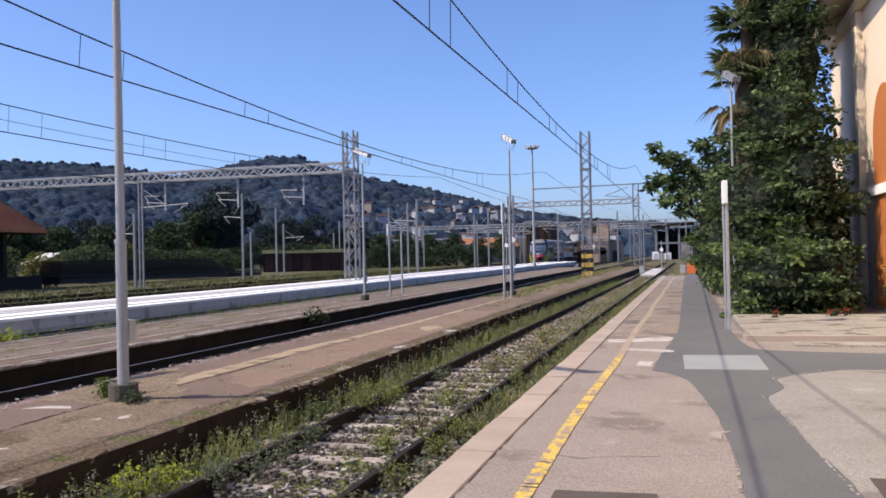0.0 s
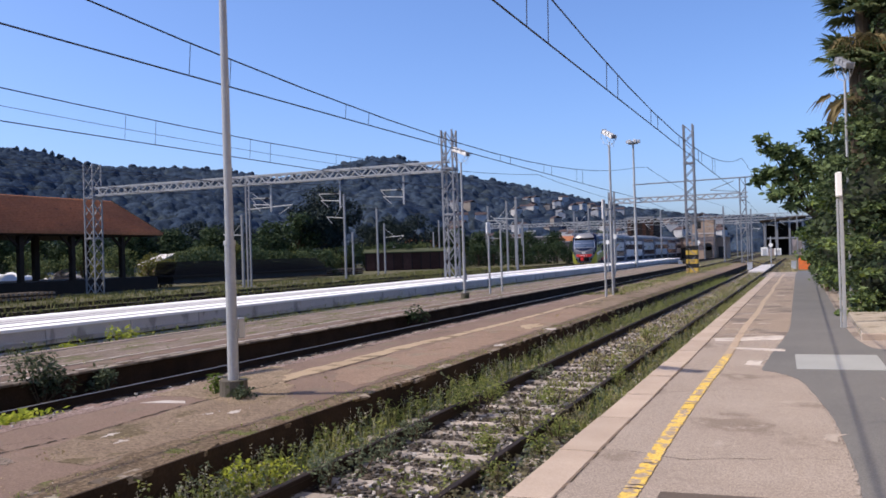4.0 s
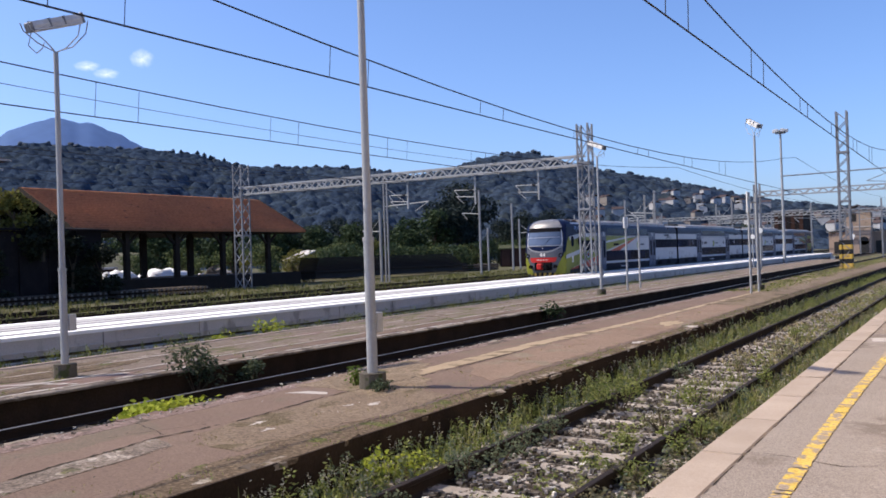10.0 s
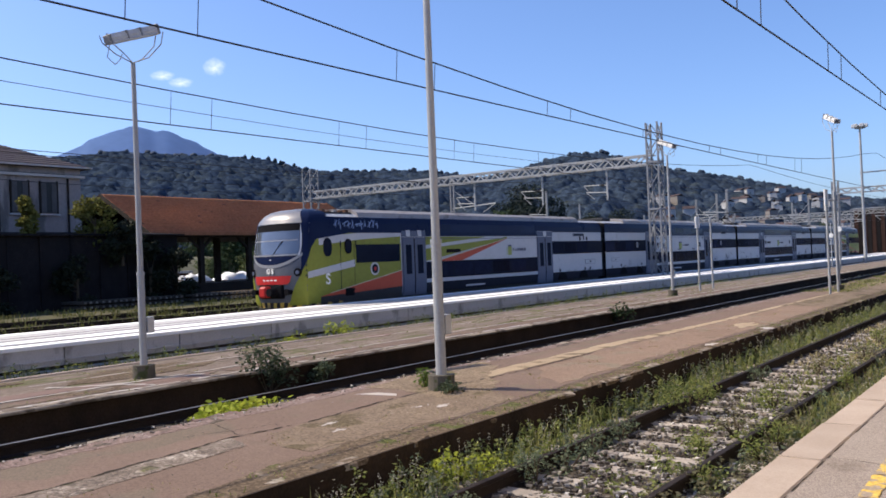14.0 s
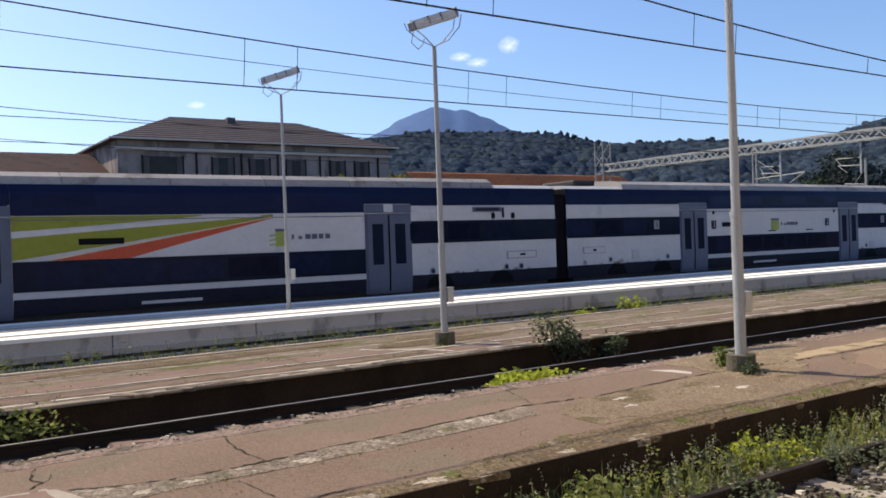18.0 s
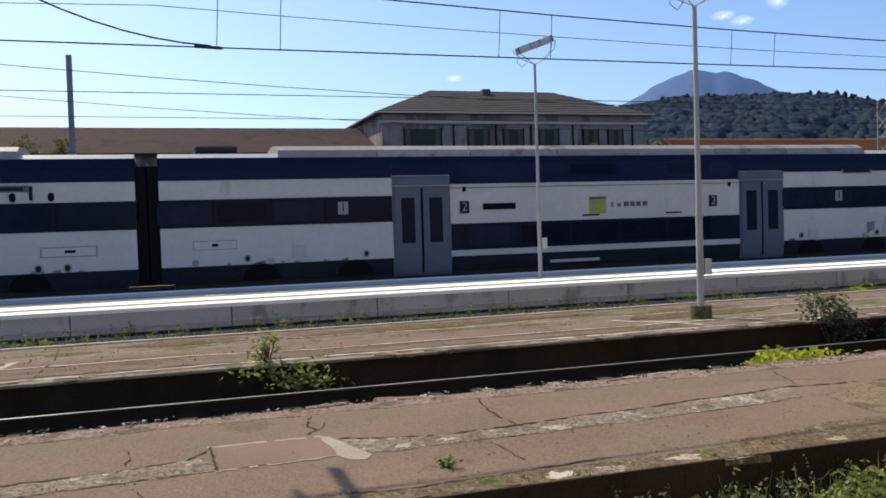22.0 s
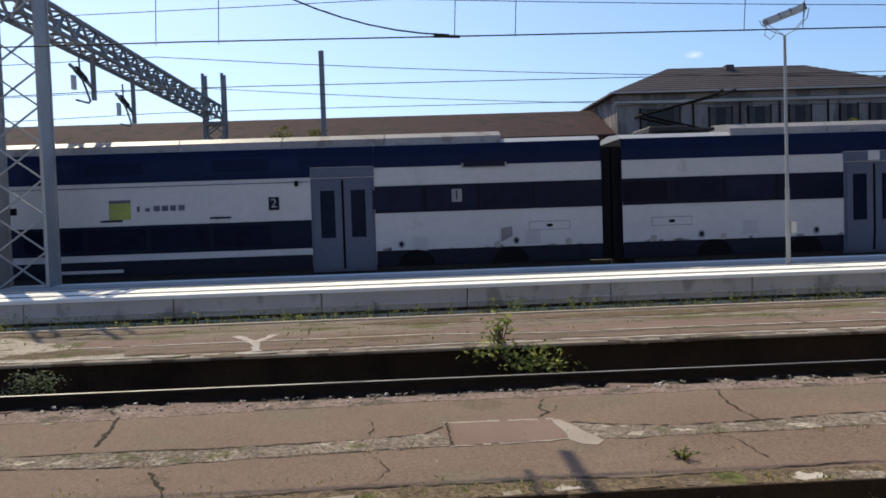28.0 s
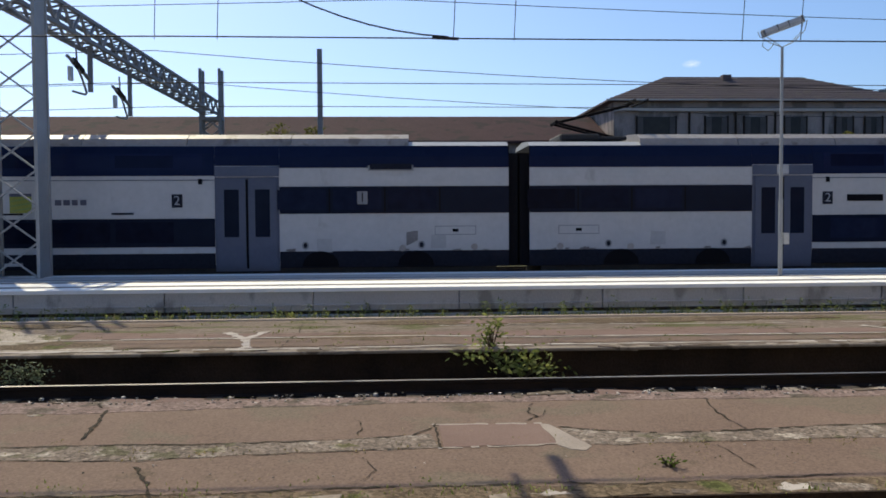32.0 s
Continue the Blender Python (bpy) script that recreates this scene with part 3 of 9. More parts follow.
    if not first:
        part("gangway", bx(-1.34, 1.34, -0.02, 0.30, 0.3, 3.3), M["t_black"], car, "black rubber gangway bellows")
    return car, d1, d2


def logo_rest(car, c, out):
    """The emblem's dark cap and leaf-like sweeps, with plain bars beside it."""
    part("logo_cap", panel(c - 0.55, c, 2.2, 2.28, out), M["t_print"], car)
    for k in range(3):
        part("logo_sweep", wedge(c - 0.54, c - 0.01, 1.80 + k * 0.13, 1.84 + k * 0.13, 1.88 + k * 0.13, 1.93 + k * 0.13, out + 0.004), M["t_leaf"], car)
    for k in range(6):
        a = c + 0.16 + k * 0.215
        part("logo_bar", panel(a, a + (0.07, 0.11, 0.16, 0.16, 0.14, 0.15)[k], 1.97, 2.11 if k != 1 else 2.06, 0.008), M["t_print"], car)


def end_wear(car, d2, length, seed):
    """Fittings, drips and scuffs on the low parts of a car's rear end."""
    r = random.Random(seed)
    part("roof_grille_box", panel(length - 3.9, length - 2.7, 2.70, 2.86, 0.03), M["t_grey"], car, "grey grille box under the navy band")
    part("grille_slot", panel(length - 3.8, length - 2.8, 2.74, 2.82, 0.036), M["t_skirt"], car)
    part("down_pipe", panel(length - 2.68, length - 2.60, 2.50, 2.84, 0.04), M["t_skirt"], car)
    for y, z in ((d2 + 4.1, 2.58), (length - 2.2, 2.58)):
        part("lamp_cap", capsule(y, 0.07, z - 0.12, z + 0.1, 0.02), M["t_black"], car)
    part("service_door", panel(length - 2.5, length - 1.2, 1.10, 1.36, 0.007), M["t_bow"], car)
    part("service_field", panel(length - 2.46, length - 1.24, 1.13, 1.33, 0.011), M["t_white"], car)
    part("service_slot", panel(length - 1.95, length - 1.70, 1.20, 1.27, 0.015), M["t_black"], car)
    for k in range(9):
        y = d2 + 1.2 + (length - d2 - 2.0) * r.random()
        part("stain", wedge(y, y + r.uniform(0.05, 0.22), 0.735, 0.74 + r.uniform(0.01, 0.05), 0.735, 0.74 + r.uniform(0.01, 0.07), 0.008), M["t_stain"], car)
    for y in (d2 + 1.6, d2 + 4.6, length - 1.9):
        part("hatch_ring", capsule(y, 0.10, 0.72, 0.95, 0.012), M["t_bow"], car)
        part("hatch_core", capsule(y, 0.06, 0.76, 0.91, 0.018), M["t_skirt"], car)


def dress(car, length, d1, d2, number_one):
    """Numbers, plain logo shapes and small fittings of a middle car."""
    sign("2", d1 + 1.25, 2.07, car)
    sign("2", d2 - 1.8, 2.07, car)
    if number_one:
        sign("1", d1 - 2.2, 2.13, car, dark=False)
        sign("1", d2 + 3.0, 2.13, car, dark=False)
    c = (d1 + d2) / 2 + 0.1
    part("logo_square", panel(c - 0.55, c, 1.78, 2.2, 0.008), M["t_logo"], car, "yellow-green square emblem")
    logo_rest(car, c, 0.008)
    part("display", panel(d1 + 1.8, d1 + 2.8, 1.98, 2.16, 0.01), M["t_black"], car, "dark destination display")
    for y, z in ((d1 - 3.4, 1.0), (d2 + 2.0, 0.86), (d2 + 5.0, 0.95)):
        part("hatch", panel(y - 0.2, y + 0.2, z - 0.16, z + 0.2, 0.006), M["t_hatch"], car)
    for y, z in ((1.1, 0.82), (3.0, 0.80), (length - 1.2, 0.82), (length - 3.1, 0.80)):
        for s in (1, -1):
            part("round_cap", rod(bmesh.new(), (s * HALF, y, z), (s * (HALF + 0.02), y, z), 0.09, seg=12), M["t_silver"], car)
    for y in (1.6, length - 1.7):
        part("equipment_panel", panel(y - 0.55, y + 0.55, 1.14, 1.38, 0.006), M["t_bow"], car)
        part("equipment_field", panel(y - 0.53, y + 0.53, 1.16, 1.36, 0.009), M["t_white"], car)
        part("equipment_latch", panel(y - 0.08, y + 0.08, 1.22, 1.30, 0.012), M["t_black"], car)
    for y in (d1 + 1.25, d2 - 1.2):
        part("door_button", panel(y - 0.05, y + 0.05, 2.5, 2.64, 0.02), M["t_black"], car)
    for y in (d1 + 5.2, d1 + 8.0):
        part("stencil", panel(y - 0.28, y + 0.28, 1.72, 1.77, 0.008), M["t_skirt"], car)
    part("roof_unit", bx(-0.9, 0.9, 1.2, 2.3, 3.66, 3.86, bev=0.05), M["t_dark"], car)
    part("vent", panel(length - 4.0, length - 2.8, 2.84, 2.98, 0.03), M["t_bow"], car, "grey-framed vent in the navy band")
    part("vent_slot", panel(length - 3.95, length - 2.85, 2.87, 3.02, 0.034), M["t_skirt"], car)
    r = random.Random(int(length * 10 + number_one))
    for k in range(16):
        y = r.uniform(0.6, d1 - 1.0) if k % 2 else r.uniform(d2 + 1.0, length - 0.6)
        part("stain", wedge(y, y + r.uniform(0.05, 0.25), 0.735, 0.74 + r.uniform(0.01, 0.05), 0.735, 0.74 + r.uniform(0.01, 0.09), 0.008), M["t_stain"], car)
    for y in (2.4, d1 - 1.6, d2 + 1.5, length - 2.6):
        part("hatch_ring", capsule(y, 0.09, 0.78, 0.99, 0.012), M["t_bow"], car)
        part("hatch_core", capsule(y, 0.05, 0.82, 0.95, 0.018), M["t_skirt"], car)
    part("hand_mark", wedge(length - 3.0, length - 2.7, 0.86, 1.22, 1.0, 1.26, 0.009), M["t_stain"], car)


NOSE_Z = [-0.1, 0.25, 0.6, 1.0, 1.4, 1.75, 2.05, 2.4, 2.75, 3.0, 3.25, 3.45, 3.6, 3.72, 3.80, 3.84]
NOSE_Y = [0.75, 0.62, 0.54, 0.50, 0.50, 0.51, 0.55, 0.60, 0.66, 0.71, 0.77, 0.86, 0.99, 1.17, 1.45, 1.9]
NOSE_W = [1.25, 1.38, 1.42, 1.45, 1.45, 1.45, 1.45, 1.45, 1.44, 1.427, 1.41, 1.346, 1.22, 1.04, 0.78, 0.4]
NOSE_B = [0.35, 0.40, 0.44, 0.46, 0.46, 0.46, 0.46, 0.46, 0.46, 0.46, 0.45, 0.44, 0.42, 0.4, 0.38, 0.35]


def nose_at(v, z, out=0.0):
    """A point on the bowed front, v from -1 to 1 across it."""
    y, w, b = (float(np.interp(z, NOSE_Z, q)) for q in (NOSE_Y, NOSE_W, NOSE_B))
    return ((w + out * abs(v) ** 3) * v, y + b * abs(v) ** 2.6 - out * (1 - 0.8 * abs(v) ** 3), z)


def nose_x(y, z):
    """Half width of the nose at a distance behind its tip and a height."""
    y0, w, b = (float(np.interp(z, NOSE_Z, q)) for q in (NOSE_Y, NOSE_W, NOSE_B))
    return w if y >= y0 + b else w * (max(0.0, y - y0) / b) ** (1 / 2.6)


def skin(corners, out, nu=14, nv=5):
    """A patch of the front between two edges: corners (z, v0, v1) from low to high."""
    bm = bmesh.new()
    zs = [c[0] for c in corners]
    rows = []
    for z in np.linspace(zs[0], zs[-1], nv):
        a, b = (float(np.interp(z, zs, [c[k] for c in corners])) for k in (1, 2))
        rows.append([bm.verts.new(nose_at(v, z, out)) for v in np.linspace(a, b, nu)])
    for a, b in zip(rows, rows[1:]):
        for i in range(nu - 1):
            bm.faces.new((a[i], a[i + 1], b[i + 1], b[i])).smooth = True
    return bm


def smile(z_mid, z_end, w, out, v1=0.86):
    """A curved stripe that rises to both corners of the front."""
    bm = bmesh.new()
    rows = []
    for v in np.linspace(-v1, v1, 25):
        z = z_mid + (z_end - z_mid) * abs(v / v1) ** 2.5
        rows.append([bm.verts.new(nose_at(v, z + d, out)) for d in (0, w)])
    for a, b in zip(rows, rows[1:]):
        bm.faces.new((a[0], b[0], b[1], a[1])).smooth = True
    return bm


def flank(front, y1, z0, z1, out, nz=14, ny=30):
    """Side panels with a slanting front edge: front holds (z, y)."""
    made = []
    for s in (1, -1):
        bm = bmesh.new()
        rows = []
        for z in np.linspace(z0, z1, nz):
            a = float(np.interp(z, [p[0] for p in front], [p[1] for p in front]))
            rows.append([bm.verts.new((s * (min(nose_x(y, z), side_x(z)) + out), y - out, z)) for y in [a + (y1 - a) * (k / ny) ** 2.2 for k in range(ny + 1)]])
        for a, b in zip(rows, rows[1:]):
            for i in range(ny):
                bm.faces.new((a[i], a[i + 1], b[i + 1], b[i])).smooth = True
        bmesh.ops.recalc_face_normals(bm, faces=bm.faces)
        made.append(bm)
    return tuple(made)


def capsule(y, r, z0, z1, out):
    """An upright panel with round ends on each side of the car."""
    made = []
    for s in (1, -1):
        ring = [(y + r * math.cos(a), z1 - r + r * math.sin(a)) for a in np.linspace(0, math.pi, 8)] + [(y + r * math.cos(a), z0 + r + r * math.sin(a)) for a in np.linspace(math.pi, 2 * math.pi, 8)]
        bm = bmesh.new()
        a_ = [bm.verts.new((s * (side_x(b) + out), a, b)) for a, b in ring]
        b_ = [bm.verts.new((s * (side_x(b) + out - 0.04), a, b)) for a, b in ring]
        bm.faces.new(a_)
        for i in range(len(a_)):
            j = (i + 1) % len(a_)
            bm.faces.new((a_[i], a_[j], b_[j], b_[i]))
        bmesh.ops.recalc_face_normals(bm, faces=bm.faces)
        made.append(bm)
    return tuple(made)


def letters(text, material, parent, m, size):
    cu = bpy.data.curves.new("lettering", "FONT")
    cu.body, cu.size, cu.align_x, cu.align_y, cu.extrude, cu.offset = text, size, "CENTER", "CENTER", 0.003, 0.012
    cu.materials.append(material)
    ob = new("lettering", cu)
    ob.parent = parent
    ob.matrix_basis = m
    return ob


def cab(car):
    """The bowed and raked nose of the leading car."""
    bm = bmesh.new()
    rows = []
    for z in NOSE_Z:
        f = [nose_at(v, z) for v in [math.copysign(1 - (1 - abs(q)) ** 1.6, q) for q in np.linspace(-1, 1, 61)]]
        rows.append([bm.verts.new((f[0][0], 2.3, z))] + [bm.verts.new(q) for q in f] + [bm.verts.new((f[-1][0], 2.3, z))])
    for a, b in zip(rows, rows[1:]):
        for i in range(len(a) - 1):
            bm.faces.new((a[i], a[i + 1], b[i + 1], b[i])).smooth = True
    bm.faces.new(rows[0][::-1])
    bm.faces.new(rows[-1])
    bmesh.ops.recalc_face_normals(bm, faces=bm.faces)
    for q in bm.faces:
        q.material_index = int(q.calc_center_median().z > 3.3)
    nose = part("cab_nose", bm, [M["t_mask"], M["t_blue"]], car, "raked dark blue-grey cab nose")
    part("windscreen", skin([(2.06, -0.80, 0.80), (2.3, -0.84, 0.84), (2.97, -0.82, 0.82)], 0.02, nv=8), M["screen"], nose, "large raked windscreen")
    part("sun_band", skin([(2.98, -0.85, 0.85), (3.24, -0.80, 0.80)], 0.012), M["t_black"], nose, "black band above the windscreen")
    part("navy_bow", skin([(1.72, -0.35, 0.35), (1.80, -0.72, 0.72), (1.92, -0.84, 0.84), (2.05, -0.87, 0.87)], 0.012, nu=20), M["t_blue"], nose)
    part("pale_bow", smile(1.60, 2.04, 0.115, 0.018, 0.9), M["t_bow"], nose, "pale curved stripe")
    for s in (-1, 1):
        part("screen_edge", skin([(2.06, s * 0.80, s * 0.84), (2.3, s * 0.84, s * 0.875), (3.2, s * 0.81, s * 0.845)], 0.018, nu=3, nv=8), M["t_white"], nose, "pale edge of the windscreen")
    part("roof_cowl", skin([(3.26, -0.84, 0.84), (3.45, -0.80, 0.80), (3.66, -0.78, 0.78), (3.84, -0.8, 0.8)], 0.02, nu=24, nv=14), M["t_cowl"], nose, "shiny silver roof cowl")
    part("red_panel", skin([(1.0, -0.55, 0.55), (1.06, -0.62, 0.62), (1.30, -0.66, 0.66)], 0.05), M["t_red"], nose, "red front panel")
    part("red_panel_lip", skin([(0.985, -0.60, 0.60), (1.0, -0.60, 0.60)], 0.08), M["t_red"], nose)
    for k in range(4):
        part("plate_bar", skin([(1.12, -0.26 + k * 0.14, -0.17 + k * 0.14), (1.17, -0.26 + k * 0.14, -0.17 + k * 0.14)], 0.056, nu=3, nv=2), M["white_paint"], nose)
    part("coupler", bx(-0.34, 0.06, 0.16, 0.9, 0.50, 0.92, bev=0.07), M["t_red"], nose, "red coupler head")
    part("coupler_cone", rod(bmesh.new(), (0.26, 0.9, 0.70), (0.26, 0.14, 0.70), 0.22, 0.15, seg=14), M["t_black"], nose, "black coupler cone")
    part("coupler_housing", bx(-0.62, 0.62, 0.44, 1.0, 0.46, 0.98, bev=0.05), M["t_black"], nose)
    for s in (-1, 1):
        bf_ = part("buffer", rod(bmesh.new(), (s * 0.88, 1.0, 0.70), (s * 0.88, 0.46, 0.70), 0.09, seg=12), M["t_black"], nose, "dark round buffer")
        part("plate", rod(bmesh.new(), (s * 0.88, 0.47, 0.70), (s * 0.88, 0.42, 0.70), 0.12, seg=16), M["t_black"], bf_)
        x, y, z = nose_at(s * 0.80, 1.42, 0.0)
        hl = part("headlight", rod(bmesh.new(), (x, y + 0.1, z), (x + s * 0.03, y - 0.04, z), 0.15, seg=18), M["t_black"], nose, "round dark headlight housing")
        part("lens", rod(bmesh.new(), (x + s * 0.03, y - 0.035, z), (x + s * 0.034, y - 0.05, z), 0.075, seg=14), M["t_grey"], hl)
    for k in range(14):
        v0, v1 = -0.9 + k * 1.8 / 14, -0.9 + (k + 1) * 1.8 / 14
        part("plough_stripe", skin([(0.1, v0 - 0.05, v1 - 0.05), (0.30, v0, v1)], 0.012, nu=3, nv=2), M["paint_yellow"] if k % 2 else M["paint_black"], nose)
    x, y, z = nose_at(0.0, 1.50, 0.02)
    letters("G S", M["white_paint"], nose, pose(0, y - 0.01, 1.47, 90, 0, 0), 0.25)
    for k in range(4):
        part("small_print", skin([(1.335, -0.1 + k * 0.06, -0.06 + k * 0.06), (1.355, -0.1 + k * 0.06, -0.06 + k * 0.06)], 0.012, nu=3, nv=2), M["t_white"], nose)
    part("screen_sill", skin([(2.04, -0.79, 0.79), (2.10, -0.81, 0.81)], 0.03, nv=3), M["t_cowl"], nose, "bright sill of the windscreen")
    part("sun_blind", skin([(2.60, -0.78, 0.78), (2.64, -0.78, 0.78)], 0.024, nv=2), M["t_bow"], nose, "edge of a lowered blind")
    part("bow_badge", skin([(1.88, -0.03, 0.03), (1.93, -0.03, 0.03)], 0.02, nu=3, nv=2), M["t_white"], nose)
    part("wiper", bar(bmesh.new(), (0.1, 0.52, 2.06), (0.55, 0.63, 2.6), 0.02), M["t_black"], nose)
    # lime sides with slanting front, pale and orange stripes
    FR = [(0.25, 0.70), (0.7, 0.68), (1.0, 0.72), (1.6, 0.90), (2.3, 1.22), (2.86, 1.70)]
    part("lime_side", flank(FR, 6.5, 0.45, 2.86, 0.016), M["t_lime"], car, "lime green side panel")
    part("lime_corner", flank(FR, 1.7, 0.2, 0.45, 0.016, 6), M["t_lime"], car)
    part("navy_band", flank([(2.86, 0.98), (3.2, 1.02), (3.5, 1.2)], 8.2, 2.865, 3.5, 0.012), M["t_blue"], car, "glossy navy upper band with scrawl")
    part("navy_sweep", flank([(1.2, 0.80), (1.9, 0.86), (2.86, 0.95)], 1.8, 1.2, 2.87, 0.008), M["t_blue"], car, "navy sweep along the cab corner")
    part("pale_stripe", wedge(1.0, 3.6, 1.18, 1.42, 1.55, 1.82, 0.022), M["t_white"], car)
    part("pale_top_stripe", wedge(1.62, 3.9, 2.40, 2.72, 2.60, 2.86, 0.022), M["t_white"], car)
    part("pale_top_stripe", wedge(3.9, 6.5, 2.60, 2.86, 2.72, 2.865, 0.022), M["t_white"], car)
    part("navy_cheek", wedge(1.2, 3.2, 2.60, 2.90, 2.84, 2.90, 0.026), M["t_blue"], car)
    for k in range(6):
        part("plough_stripe", wedge(1.15 + k * 0.3, 1.35 + k * 0.3, 0.06, 0.24, 0.06, 0.24, 0.03), M["paint_yellow"] if k % 2 else M["paint_black"], car)
    part("orange_wedge", wedge(1.7, 6.5, 0.46, 0.48, 0.62, 1.30, 0.022), M["t_orange"], car, "orange wedge")
    part("pale_edge", wedge(2.2, 6.5, 0.565, 0.59, 1.29, 1.32, 0.024), M["t_scrawl_pale"], car)
    part("cab_window", capsule(2.07, 0.19, 2.0, 2.64, 0.040), M["t_glass"], car, "rounded cab side window")
    part("cab_window_frame", capsule(2.07, 0.23, 1.96, 2.68, 0.030), M["t_skirt"], car)
    part("crew_door", panel(2.78, 3.56, 0.6, 2.44, 0.019), M["t_lime"], car, "lime crew door")
    part("crew_frame", capsule(3.22, 0.21, 2.04, 2.64, 0.034), M["t_black"], car)
    part("crew_window", capsule(3.22, 0.16, 2.09, 2.59, 0.042), M["t_glass"], car, "oval window of the crew door")
    for y in (2.76, 3.64):
        part("handrail", panel(y - 0.02, y + 0.02, 2.28, 2.56, 0.06), M["t_skirt"], car)
    for y in (2.78, 3.56):
        part("door_gap", panel(y - 0.008, y + 0.008, 0.6, 2.44, 0.024), M["t_skirt"], car)
    part("window_band", panel(3.68, 6.4, 1.68, 2.40, 0.030), M["t_glass"], car, "dark ribbon window")
    part("skirt", panel(1.7, 6.5, 0.05, 0.46, 0.004), M["t_dark"], car, "dark underframe")
    part("skirt_wedge", wedge(1.7, 6.5, 0.40, 0.462, 0.40, 0.635, 0.023), M["t_dark"], car)
    part("step_box", panel(3.0, 3.5, 0.42, 0.72, 0.04), M["t_black"], car)
    for s in (1, -1):
        bm = bmesh.new()
        rod(bm, (s * HALF, 4.78, 1.42), (s * (HALF + 0.022), 4.78, 1.42), 0.27, seg=20)
        em_ = part("emblem", bm, M["t_white"], car, "round white emblem")
        part("emblem_core", rod(bmesh.new(), (s * HALF, 4.78, 1.42), (s * (HALF + 0.03), 4.78, 1.42), 0.19, seg=20), M["t_skirt"], em_)
        part("emblem_dot", rod(bmesh.new(), (s * HALF, 4.78, 1.42), (s * (HALF + 0.036), 4.78, 1.42), 0.08, seg=14), M["t_red"], em_)
        letters("S", M["white_paint"], car, pose(s * (HALF + 0.025), 2.05, 1.1, 90, 0, 90 * s), 0.56)
        for k in range(3):
            y = 1.75 + k * 0.2
            part("marking", bx(s * HALF - 0.02, s * (HALF + 0.014), y, y + 0.15, 1.86, 1.92), M["t_skirt"], car)
    # dark gratings and gear on the roof behind the cowl
    part("roof_grating", bx(-1.05, 1.05, 1.9, 4.0, 3.56, 3.70, bev=0.04), M["t_dark"], car, "dark roof grating")
    for k in range(6):
        y = 2.0 + k * 0.33
        part("grating_bar", bx(-1.0, 1.0, y, y + 0.16, 3.70, 3.76 + 0.05 * (k % 2)), M["t_rusty"] if k % 3 else M["t_silver"], car)


def scrawl(car, y0, z0, w, h, n, material):
    """Loose painted strokes on the side, no words."""
    r = random.Random(5)
    for i in range(n):
        a = y0 + w * i / n
        k = i % 3
        za, zb = z0 + h * r.uniform(0.1, 0.5), z0 + h * r.uniform(0.5, 1.0)
        part("paint_stroke", wedge(a, a + w / n * (1.0, 0.5, 1.4)[k], za, za + 0.05, zb, zb + 0.05, 0.018, sides=(1,)), material, car)
        part("paint_stroke", panel_one(a + w / n * 0.4, a + w / n * 0.55, z0 + h * r.uniform(0, 0.3), z0 + h * r.uniform(0.6, 1.0), 0.019), material, car)


def panel_one(y0, y1, z0, z1, out):
    return panel(y0, y1, z0, z1, out)[0]


M["t_scrawl"] = mat("pale_blue_spray_paint", (0.16, 0.22, 0.36), 0.7)


